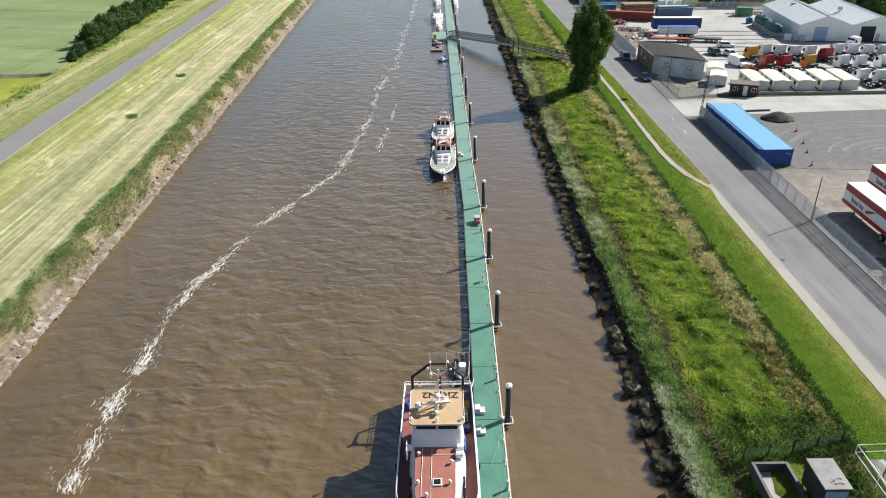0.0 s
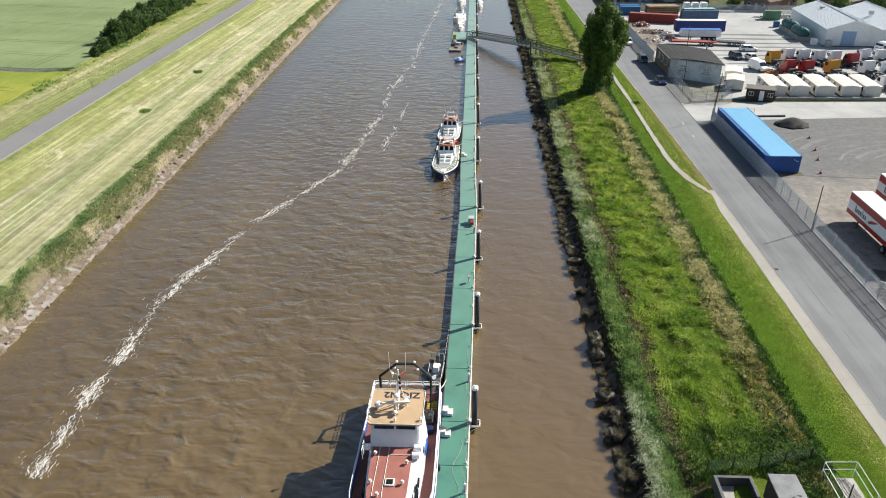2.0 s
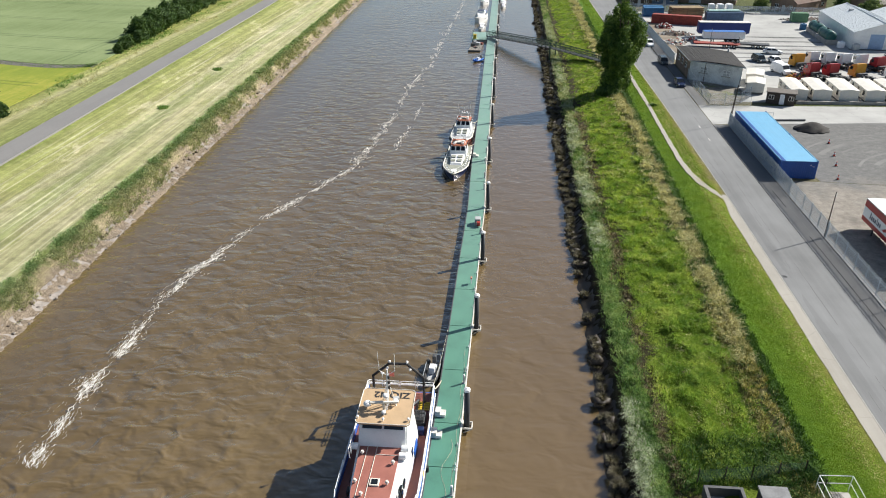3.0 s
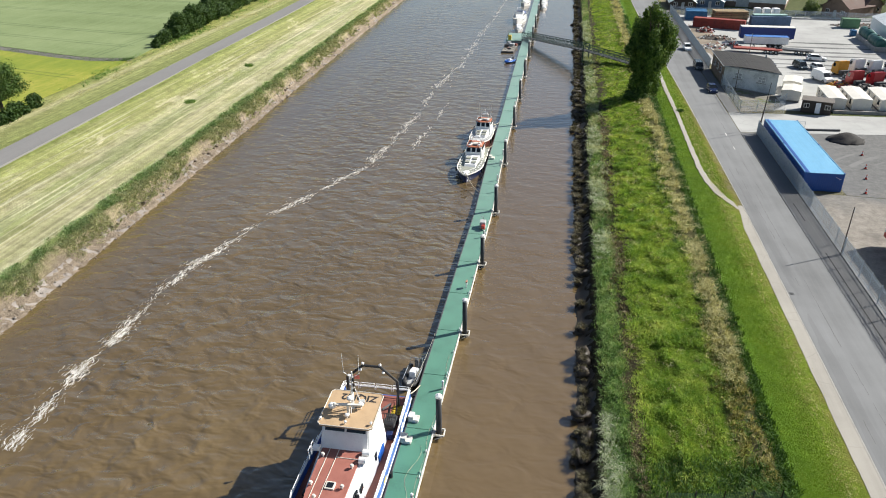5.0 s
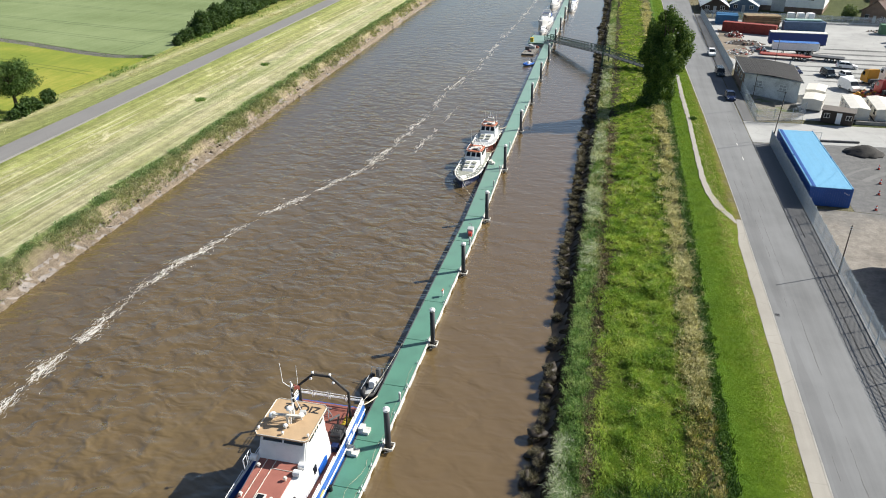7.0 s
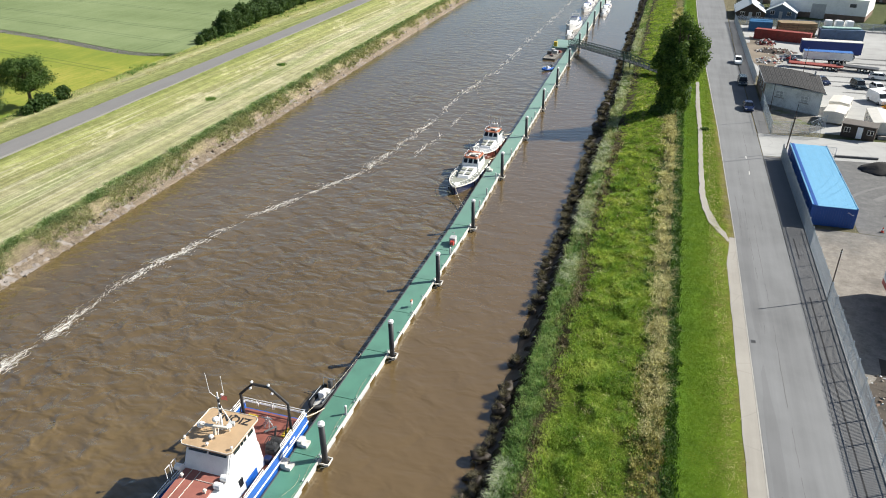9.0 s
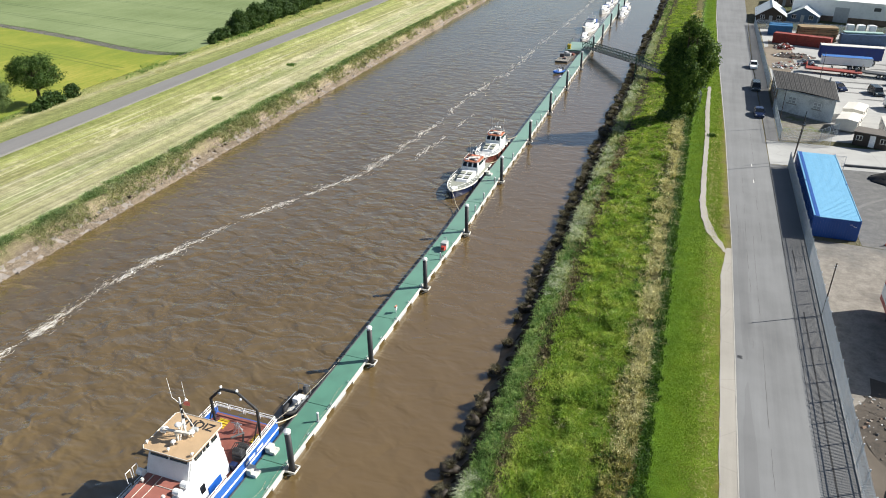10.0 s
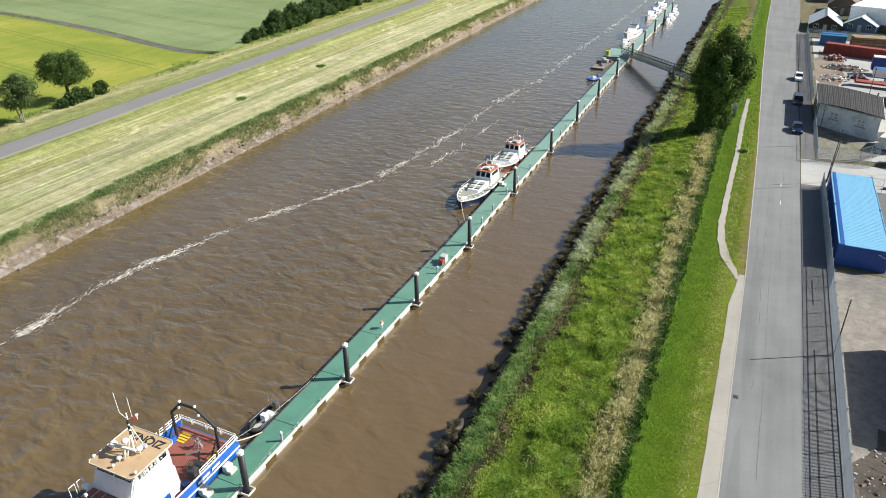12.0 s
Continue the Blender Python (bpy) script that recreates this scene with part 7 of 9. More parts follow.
def house(x, y, rz, w, l, eave, ridge, wall_m, roof_m, label, windows=True):
    """A gabled house with its near gable foot centred on (x, y)."""
    ob = thing("house", label, "house", at=pose(x, y, G, 0, 0, rz))
    prof = [(-w / 2, -0.2), (w / 2, -0.2), (w / 2, eave), (0, ridge), (-w / 2, eave)]
    bm = bmesh.new()
    loft(bm, [[(a, 0, b) for a, b in prof], [(a, l, b) for a, b in prof]])
    bmesh.ops.recalc_face_normals(bm, faces=bm.faces)
    wall = part("wall", bm, wall_m, ob)
    for sx in (-1, 1):
        k = 0.35
        ze = eave - (ridge - eave) * k / (w / 2)
        bm = bmesh.new()
        loft(bm, [[(sx * (w / 2 + k), -0.4, ze), (0, -0.4, ridge), (0, -0.4, ridge + 0.14), (sx * (w / 2 + k), -0.4, ze + 0.14)], [(sx * (w / 2 + k), l + 0.4, ze), (0, l + 0.4, ridge), (0, l + 0.4, ridge + 0.14), (sx * (w / 2 + k), l + 0.4, ze + 0.14)]])
        bmesh.ops.recalc_face_normals(bm, faces=bm.faces)
        part("roof", bm, roof_m, ob)
    bm = bmesh.new()
    rod(bm, (0, -0.4, ridge + 0.14), (0, l + 0.4, ridge + 0.14), 0.12)
    part("ridge", bm, roof_m, ob)
    if windows:
        for f in (-0.28, 0.28):
            bm = bmesh.new()
            box(bm, w * f, -0.03, 0.95, 1.25, 0.1, 1.2)
            win = part("window", bm, M_WHITE, wall, "white framed window")
            for sx in (-0.3, 0.3):
                bm = bmesh.new()
                box(bm, w * f + sx, -0.07, 1.03, 0.5, 0.06, 1.04)
                part("pane", bm, M_GLASS, win)
        for i in range(3):
            bm = bmesh.new()
            box(bm, -w / 2 - 0.02, (i + 0.5) * l / 3, 0.95, 0.1, 1.3, 1.2)
            part("window", bm, M_GLASS, wall)
        bm = bmesh.new()
        box(bm, 0, -0.03, 0, 0.95, 0.1, 2.05)
        part("door", bm, M_GREY, wall)
    return ob


house(51.9, 255.6, -2, 8.4, 15, 2.0, 4.6, M_DWOOD, M_PALE, "black boarded building with a pale sheet roof")
house(61.0, 259.0, -14, 8.6, 7.0, 2.0, 4.2, plain("slate blue boards", (0.10, 0.15, 0.23), 0.8, grime=0.2), M_PALE, "slate blue boarded hall with a pale sheet roof")


def big_shed():
    ob = thing("distribution_shed", "large white flat roofed shed with a brick base", "building", at=pose(66.5, 264.0, G, 0, 0, -18))
    bm = bmesh.new()
    box(bm, 5.2, 9, 1.6, 27.6, 18, 4.4, bevel=0.04)
    part("upper_wall", bm, M_WALLW, ob)
    bm = bmesh.new()
    box(bm, 5.2, 9, -0.2, 27.4, 17.8, 1.85)
    part("brick_base", bm, M_BRICK, ob)
    bm = bmesh.new()
    box(bm, 5.2, 9, 6.0, 27.9, 18.3, 0.25, bevel=0.05)
    part("roof", bm, M_WALLW, ob)
    bm = bmesh.new()
    box(bm, 5.7, -0.05, 0, 4.0, 0.12, 4.3)
    part("loading_door", bm, M_GREY, ob)
    bm = bmesh.new()
    box(bm, 15, -0.04, 4.0, 1.8, 0.12, 1.0)
    part("louvre", bm, M_DGREY, ob)


big_shed()
palisade(246.2, 237.0, 47.6, 125.0, (0, 0), "grey galvanised palisade fence across the end of the lorry yard")
for x, y, rz, w, l, r in ((96, 246, -52, 9, 12, M_TILE), (108, 250, 35, 9, 11, M_TILE), (119, 244, -50, 9, 12, M_TILE2), (131, 250, 30, 9, 12, M_TILE), (104, 268, -55, 9, 13, M_TILE2), (120, 272, 35, 9, 12, M_TILE),
                          (136, 270, -50, 9, 12, M_TILE), (150, 255, 40, 9, 12, M_TILE2), (143, 232, -45, 9, 12, M_TILE2), (150, 215, 40, 9, 12, M_TILE), (160, 235, 35, 9, 12, M_TILE), (112, 290, -50, 9, 12, M_TILE),
                          (58, 290, -5, 9, 12, M_TILE2), (70, 300, -5, 9, 12, M_TILE), (84, 296, 30, 9, 12, M_TILE), (98, 302, -45, 9, 12, M_TILE2), (56, 318, -5, 10, 14, M_PALE), (74, 325, 10, 10, 14, M_TILE)):
    house(x, y, rz, w, l, 3.0, 6.2, M_BRICK, r, "brick house with a tiled roof beyond the yard")


# ---- jetty side: footbridge, river works by the bank ----
def footbridge():
    ob = thing("footbridge", "dark green lattice girder footbridge from bank to pontoon", "footbridge", at=pose(0, 0, 0))

    def span(p, q, bays, w, h):
        p, q = Vector(p), Vector(q)
        d = (q - p).normalized()
        s = Vector((-d.y, d.x, 0)).normalized() * (w / 2)
        up = Vector((0, 0, h))
        bm = bmesh.new()
        for k in (-1, 1):
            rod(bm, p + s * k, q + s * k, 0.09, sides=6)
        loft(bm, [[p - s, p + s, p + s + Vector((0, 0, 0.06)), p - s + Vector((0, 0, 0.06))], [q - s, q + s, q + s + Vector((0, 0, 0.06)), q - s + Vector((0, 0, 0.06))]])
        bmesh.ops.recalc_face_normals(bm, faces=bm.faces)
        part("walkway", bm, M_DGREY, ob)
        for k in (-1, 1):
            bm = bmesh.new()
            rod(bm, p + s * k + up, q + s * k + up, 0.1, sides=6)
            rod(bm, p + s * k + up * 0.5, q + s * k + up * 0.5, 0.04, sides=6)
            part("top_chord", bm, M_DGREEN, ob)
            for i in range(bays + 1):
                bm = bmesh.new()
                a = p.lerp(q, i / bays) + s * k
                rod(bm, a, a + up, 0.06, sides=6)
                part("upright", bm, M_DGREEN, ob)
                if i < bays:
                    bm = bmesh.new()
                    b = p.lerp(q, (i + 1) / bays) + s * k
                    rod(bm, a, b + up, 0.05, sides=6)
                    rod(bm, b, a + up, 0.05, sides=6)
                    part("lattice_brace", bm, M_DGREEN, ob)

    span((2.5, 215.2, 1.1), (19.6, 187.0, 3.9), 18, 1.9, 1.5)
    span((19.6, 187.0, 3.9), (34.2, 169.5, 3.75), 12, 1.9, 1.25)
    for x, y in ((18.9, 186.5), (20.4, 187.4)):
        bm = bmesh.new()
        rod(bm, (x, y, 0), (x, y, 5.4), 0.16, sides=10)
        part("trestle_leg", bm, M_DGREEN, ob)
    bm = bmesh.new()
    rod(bm, (18.9, 186.5, 3.8), (20.4, 187.4, 3.8), 0.12)
    part("trestle_beam", bm, M_DGREEN, ob)


footbridge()


def kiosk():
    ob = thing("bridge_gate", "pale green steel security screen at the footbridge end", "gate", at=pose(34.2, 158.5, 3.4, 0, 0, 12))
    for i in range(9):
        bm = bmesh.new()
        box(bm, 0, i * 0.45, 0, 0.06, 0.36, 2.3)
        part("screen_bar", bm, M_STEEL, ob)
    bm = bmesh.new()
    rod(bm, (0, -0.2, 2.2), (0, 3.9, 2.2), 0.05)
    rod(bm, (0, -0.2, 0.3), (0, 3.9, 0.3), 0.05)
    part("screen_rail", bm, M_STEEL, ob)


kiosk()


def pump_house():
    """The small outfall works on the bank: brick well, dark cabin, pale rails, net fence."""
    gz = 2.9
    ob = thing("outfall_cabin", "dark steel cabin with a grey flat roof over a well", "cabin", at=pose(27.8, 37.1, gz, 0, 0, 0))
    bm = bmesh.new()
    box(bm, 0, 0, 0.5, 1.85, 2.8, 2.0, bevel=0.03)
    part("body", bm, M_BLACK, ob)
    bm = bmesh.new()
    box(bm, 0, 0, 2.5, 2.0, 3.0, 0.12, bevel=0.02)
    roof = part("roof", bm, plain("scuffed grey roof sheet", (0.17, 0.175, 0.18), 0.5, grime=0.3, size=1.0), ob)
    rr = random.Random(4)
    for i in range(9):
        bm = bmesh.new()
        box(bm, rr.uniform(-0.2, 0.6), rr.uniform(-1.1, -0.4), 2.622, rr.uniform(0.1, 0.35), 0.07, 0.01, rr.uniform(-40, 40))
        part("paint_mark", bm, M_BLACK, roof)
    bm = bmesh.new()
    box(bm, 0, -1.42, 0.7, 1.6, 0.05, 1.6)
    part("front_panel", bm, M_PALEBLUE, ob)
    for x, y in ((-0.8, -1.25), (0.8, -1.25), (-0.8, 1.25), (0.8, 1.25)):
        bm = bmesh.new()
        rod(bm, (x, y, -0.3), (x, y, 0.5), 0.08)
        part("leg", bm, M_DGREY, ob)
    well = thing("well_wall", "dark concrete well with raised walls", "well", at=pose(25.2, 37.6, gz - 0.4))
    for x, y, sx, sy in ((-1.3, 0, 0.25, 5.4), (1.3, 0, 0.25, 5.4), (0, 2.6, 2.35, 0.25), (0, -2.6, 2.35, 0.25)):
        bm = bmesh.new()
        box(bm, x, y, 0, sx, sy, 1.0, bevel=0.02)
        part("wall", bm, M_DGREY, well)
    bm = bmesh.new()
    box(bm, 0, 0, 0, 2.35, 5.0, 0.12)
    part("well_floor", bm, M_CONCRETE, well)
    rails = thing("guard_rail", "pale tubular guard rail round a platform", "railing", at=pose(31.9, 36.0, 3.1))
    bm = bmesh.new()
    for z in (1.0, 1.75):
        rail(bm, [(0, 4.6, z), (0, -5, z)], 0.032)
        rail(bm, [(0, 4.6, z), (2.4, 4.7, z), (2.4, -5, z)], 0.032)
    part("rails", bm, M_WHITE, rails)
    for x, y in ((0, 4.6), (0, 1.5), (0, -1.6), (2.4, 4.7), (2.4, 1.5), (2.4, -1.6)):
        bm = bmesh.new()
        rod(bm, (x, y, -0.3), (x, y, 1.75), 0.032)
        part("stanchion", bm, M_WHITE, rails)
    bm = bmesh.new()
    box(bm, 1.2, 0, 0.15, 2.3, 9, 0.15)
    part("platform", bm, M_CONCRETE, rails)
    net = thing("net_fence", "dark green netting fence round the outfall", "fence", at=pose(0, 0, 0))
    M_NET = plain("dark green netting", (0.03, 0.07, 0.035), 0.9, grime=0.3)
    pts = [(23.7, 41.4, 2.5), (27.7, 41.7, 2.9), (31.7, 42.2, 3.2), (33.1, 38.6, 3.2), (33.6, 33.0, 3.2)]
    for a, b in zip(pts, pts[1:]):
        a, b = Vector(a), Vector(b)
        bm = bmesh.new()
        k = int((b - a).length / 0.11)
        for i in range(k + 1):
            p = a.lerp(b, i / k)
            rod(bm, p, p + Vector((0, 0, 1.35)), 0.011, sides=3)
        for j in range(1, 13):
            up = Vector((0, 0, j * 0.11))
            rod(bm, a + up, b + up, 0.011, sides=3)
        tagged(part("netting", bm, M_NET, net), kind="stuff")
        for q in (a, a.lerp(b, 0.5), b):
            bm = bmesh.new()
            rod(bm, q - Vector((0, 0, 0.3)), q + Vector((0, 0, 1.5)), 0.05)
            part("post", bm, M_DWOOD, net)


pump_house()


# ---- plants ----
def blade_field(name, pts, size, width, lean, material, label, seed, per=3, spread=0.18, curl=0.35, wind=(0.0, 0.0)):
    """Clumps of bent blades at pts (n x 3): every blade is two triangles in a row, root to bend to tip."""
    rg = np.random.default_rng(seed)
    n = len(pts) * per
    base = np.repeat(pts, per, 0) + np.concatenate([rg.normal(0, spread, (n, 2)), np.zeros((n, 1))], 1)
    h = np.repeat(size, per) * rg.uniform(0.55, 1.2, n)
    w = np.repeat(width, per) * rg.uniform(0.6, 1.3, n)
    a = rg.uniform(0, 2 * np.pi, n)
    d = np.stack([np.cos(a), np.sin(a), np.zeros(n)], 1)
    side = np.stack([-np.sin(a), np.cos(a), np.zeros(n)], 1)
    tilt = rg.uniform(0.1, 1.0, n) * lean
    out = d * (tilt * h)[:, None] + np.array([wind[0], wind[1], 0.0]) * h[:, None]
    up = np.array([0, 0, 1.0])
    v0 = base - side * (w / 2)[:, None] - up * 0.06
    v1 = base + side * (w / 2)[:, None] - up * 0.06
    mid = base + out * 0.45 + up * (h * 0.62)[:, None]
    v2 = mid + side * (w * 0.42)[:, None]
    v3 = mid - side * (w * 0.42)[:, None]
    v4 = base + out * (1.0 + curl) + up * (h * 0.9)[:, None]
    verts = np.stack([v0, v1, v2, v3, v4], 1).reshape(-1, 3)
    k = np.arange(n) * 5
    loops = np.stack([k, k + 1, k + 2, k, k + 2, k + 3, k + 3, k + 2, k + 4], 1).ravel()
    me = bpy.data.meshes.new(name)
    me.vertices.add(n * 5)
    me.vertices.foreach_set("co", verts.ravel().astype(np.float32))
    me.loops.add(n * 9)
    me.loops.foreach_set("vertex_index", loops.astype(np.int32))
    me.polygons.add(n * 3)
    me.polygons.foreach_set("loop_start", (np.arange(n * 3) * 3).astype(np.int32))
    me.update()
    me.validate()
    me.materials.append(material)
    return tagged(new(name, me), label, "grass", kind="stuff")


def tuft_field(name, pts, size, width, material, label, seed, per=14, spread=0.2, splay=0.9, wind=(0.0, 0.0)):
    """Tufts at pts: blades stand in a round clump and splay outwards, so that each tuft has a lit and a shaded side."""
    rg = np.random.default_rng(seed)
    n = len(pts) * per
    a = rg.uniform(0, 2 * np.pi, n)
    r = np.sqrt(rg.random(n))
    d = np.stack([np.cos(a), np.sin(a), np.zeros(n)], 1)
    S = np.repeat(size, per)
    base = np.repeat(pts, per, 0) + d * (r * spread * S / np.mean(size))[:, None]
    h = S * rg.uniform(0.6, 1.15, n) * (1.15 - 0.45 * r)
    w = np.repeat(width, per) * rg.uniform(0.6, 1.3, n)
    turn = a + rg.normal(0, 0.5, n)
    side = np.stack([-np.sin(turn), np.cos(turn), np.zeros(n)], 1)
    out = d * (r * splay * h)[:, None] + np.array([wind[0], wind[1], 0.0]) * h[:, None]
    up = np.array([0, 0, 1.0])
    v0 = base - side * (w / 2)[:, None] - up * 0.08
    v1 = base + side * (w / 2)[:, None] - up * 0.08
    mid = base + out * 0.4 + up * (h * 0.65)[:, None]
    v2 = mid + side * (w * 0.45)[:, None]
    v3 = mid - side * (w * 0.45)[:, None]
    v4 = base + out * 1.35 + up * (h * 0.82)[:, None]
    verts = np.stack([v0, v1, v2, v3, v4], 1).reshape(-1, 3)
    k = np.arange(n) * 5
    loops = np.stack([k, k + 1, k + 2, k, k + 2, k + 3, k + 3, k + 2, k + 4], 1).ravel()
    me = bpy.data.meshes.new(name)
    me.vertices.add(n * 5)
    me.vertices.foreach_set("co", verts.ravel().astype(np.float32))
    me.loops.add(n * 9)
    me.loops.foreach_set("vertex_index", loops.astype(np.int32))
    me.polygons.add(n * 3)
    me.polygons.foreach_set("loop_start", (np.arange(n * 3) * 3).astype(np.int32))
    me.update()
    me.validate()
    me.materials.append(material)
    return tagged(new(name, me), label, "grass", kind="stuff")


def bank_points(count, a0, a1, y0, y1, seed, edge=0.25, patch=0.0, patch_size=0.12):
    """Random spots on the ground between two lines of the bank, thinning out with distance, grouped in patches."""
    rg = np.random.default_rng(seed)
    y = y0 * (y1 / y0) ** rg.random(count * 2)
    a = rg.uniform(a0, a1, count * 2) + rg.normal(0, edge, count * 2)
    if patch:
        keep = np.array([noise.noise(Vector((p * patch_size * 2, q * patch_size, seed))) for p, q in zip(a, y)]) > rg.normal(0, 0.12, count * 2) - 0.25 + patch
        a, y = a[keep], y[keep]
    # nothing grows inside the outfall works
    free = ~((y < 41.2) & (((a > 23.7) & (a < 29.0)) | ((a > 31.6) & (a < 34.6))))
    a, y = a[free], y[free]
    a, y = a[:count], y[:count]
    if a0 > 0:
        a = a + np.array([0.55 * noise.noise(Vector((0.0, q * 0.13, 3.0))) + 0.35 * noise.noise(Vector((0.0, q * 0.45, 6.0))) for q in y]) * np.clip((a - 20.3) / 1.2, 0, 1) * np.clip((31.8 - a) / 1.0, 0, 1)
    shift = (left_water(y) + 43.6) if a0 < -20 else (right_water(y) - 18.3)
    x = a + shift
    z = np.interp(a, PX, PZ) + np.array([tufty(p, q) for p, q in zip(a, y)])
    return np.stack([x, y, z], 1), np.clip(y / 70.0, 0.75, 2.6) ** 0.6


M_REED = leaf_stuff("pale reed grass", (0.14, 0.18, 0.07), (0.31, 0.36, 0.16), (0.54, 0.57, 0.32), 0.3)
M_REEDG = leaf_stuff("green reed grass", (0.05, 0.13, 0.028), (0.155, 0.28, 0.07), (0.38, 0.48, 0.19), 0.4, 0.6, 0.5, 0.28)
M_MEADOW = leaf_stuff("meadow grass", (0.07, 0.165, 0.02), (0.225, 0.365, 0.045), (0.53, 0.59, 0.15), 0.3, 0.6, 0.5, 0.22)
M_WEEDS = leaf_stuff("brown weeds", (0.045, 0.038, 0.018), (0.15, 0.125, 0.065), (0.42, 0.37, 0.22), 0.5)
M_DRY = leaf_stuff("dry straw weeds", (0.22, 0.22, 0.075), (0.50, 0.48, 0.23), (0.78, 0.75, 0.46), 0.5)
M_DOCK = leaf_stuff("tan seed heads", (0.08, 0.085, 0.018), (0.27, 0.26, 0.08), (0.50, 0.46, 0.18), 0.8)
M_DARKG = leaf_stuff("dark nettle growth", (0.02, 0.055, 0.01), (0.05, 0.115, 0.015), (0.11, 0.21, 0.03), 0.5)
M_MOWN = leaf_stuff("mown grass tufts", (0.075, 0.155, 0.01), (0.138, 0.25, 0.014), (0.225, 0.31, 0.028), 0.5, 0.6, 0.3, 0.16)
M_STRAW = leaf_stuff("cut hay", (0.28, 0.25, 0.10), (0.46, 0.41, 0.21), (0.64, 0.57, 0.34), 0.25)
M_LEFTG = leaf_stuff("far bank reed grass", (0.08, 0.17, 0.05), (0.24, 0.36, 0.14), (0.52, 0.58, 0.34), 0.6, 0.6, 0.35, 0.3)
M_PALEG = leaf_stuff("pale bank grass", (0.13, 0.17, 0.07), (0.34, 0.38, 0.19), (0.62, 0.62, 0.40), 0.5)
M_SILVER = leaf_stuff("silvery reed grass", (0.17, 0.22, 0.13), (0.37, 0.43, 0.28), (0.62, 0.66, 0.50), 0.6)
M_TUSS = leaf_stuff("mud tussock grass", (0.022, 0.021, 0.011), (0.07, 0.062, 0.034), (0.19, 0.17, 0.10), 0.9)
# wet mud, set near black so that the bank's shadow on it reads deeper
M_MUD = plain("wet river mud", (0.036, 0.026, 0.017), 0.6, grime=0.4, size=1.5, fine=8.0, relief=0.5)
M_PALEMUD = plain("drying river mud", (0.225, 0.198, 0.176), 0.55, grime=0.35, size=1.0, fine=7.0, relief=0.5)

p, s = bank_points(800, 20.0, 21.9, 76, 320, 1, 0.3, 0.3, 0.16)
tuft_field("reed_bed", p, 0.62 * np.clip(s, 0.5, 1.25), 0.045 * s, M_REED, "pale reed grass leaning along the muddy bank", 1, 12, 0.26, 1.0, wind=(-0.2, -0.25))
p, s = bank_points(6000, 19.95, 21.7, 30, 320, 2, 0.22)
tuft_field("reed_bed", p, 0.55 * np.clip(s, 0.5, 1.2) * np.clip(1.45 - p[:, 1] / 150.0, 0.45, 1.0), 0.045 * s, M_REEDG, "green reed grass along the muddy bank", 2, 10, 0.24, 1.0, wind=(-0.05, -0.2))
p, s = bank_points(1000, 21.6, 22.9, 30, 140, 3, 0.3, 0.1, 0.3)
tuft_field("weed_growth", p, 0.42 * np.clip(s, 0.5, 1.3), 0.045 * s, M_WEEDS, "brown dying weeds on the bank", 3, 10, 0.2, 1.2)
p, s = bank_points(17000, 22.9, 30.3, 30, 300, 4, 0.45)
s2 = np.clip(np.array([0.95 + 1.5 * noise.noise(Vector((q[0] * 0.75, q[1] * 0.55, 2.0))) + 0.9 * noise.noise(Vector((q[0] * 0.2, q[1] * 0.16, 7.0))) for q in p]), 0.3, 2.2) * np.clip(1.35 - p[:, 1] / 200.0, 0.5, 1.0)
tuft_field("meadow_grass", p, 0.34 * np.clip(s, 0.5, 1.1) * s2, 0.042 * s, M_MEADOW, "bright green meadow grass on the bank", 4, 12, 0.25, 1.2, wind=(0.15, -0.35))
p, s = bank_points(160, 24.5, 30.3, 30, 220, 14, 0.3, 0.35, 0.35)
blade_field("weed_growth", p, 0.45 * s, 0.07 * s, 1.0, M_WEEDS, "brown weeds scattered through the meadow", 14, 5, 0.25)
p, s = bank_points(420, 22.6, 30.0, 30, 220, 15, 0.3, 0.3, 0.35)
tuft_field("dry_weeds", p, 0.5 * np.clip(s, 0.5, 1.3), 0.03 * s, M_DRY, "dry straw coloured stalks in the meadow", 15, 9, 0.25, 1.3, wind=(0.3, -0.4))
p, s = bank_points(1800, 30.2, 32.0, 56, 270, 5, 0.3, 0.08, 0.3)
tuft_field("dry_weeds", p, 0.55 * np.clip(s, 0.5, 1.4), 0.04 * s, M_DRY, "dry straw coloured weeds along the bank top", 5, 14, 0.3, 1.3, wind=(0.35, -0.3))
p, s = bank_points(700, 29.8, 31.8, 30, 66, 6, 0.3, 0.1, 0.3)
tuft_field("weed_growth", p, 0.5 * s, 0.07 * s, M_DOCK, "tan seeding weeds along the bank top", 6, 16, 0.22, 0.8)
p, s = bank_points(500, 29.4, 31.8, 30, 120, 36, 0.3, 0.2, 0.3)
tuft_field("nettle_growth", p, 0.4 * s, 0.07 * s, M_DARKG, "dark nettles among the dry weeds", 36, 12, 0.22, 1.0)
# nettle band doubles as the dark shadow line of the bank step
p, s = bank_points(3600, 32.3, 33.1, 30, 240, 7, 0.12)
blade_field("nettle_growth", p, 0.45 * s, 0.09 * s, 0.8, M_DARKG, "dark green nettles filling in the bank step's shadow at the edge of mown grass", 7, 4, 0.15)
p, s = bank_points(30000, 33.2, 36.6, 30, 330, 8, 0.4)
blade_field("mown_grass", p, 0.065 * np.minimum(s, 1.0), 0.05 * s, 1.4, M_MOWN, "short mown grass beside the footway", 8, 4, 0.3)
p, s = bank_points(1500, 36.8, 37.8, 30, 140, 9, 0.25)
blade_field("dry_weeds", p, 0.12 * s, 0.05 * s, 1.2, M_DRY, "dry grass tufts at the footway edge", 9, 4, 0.15)
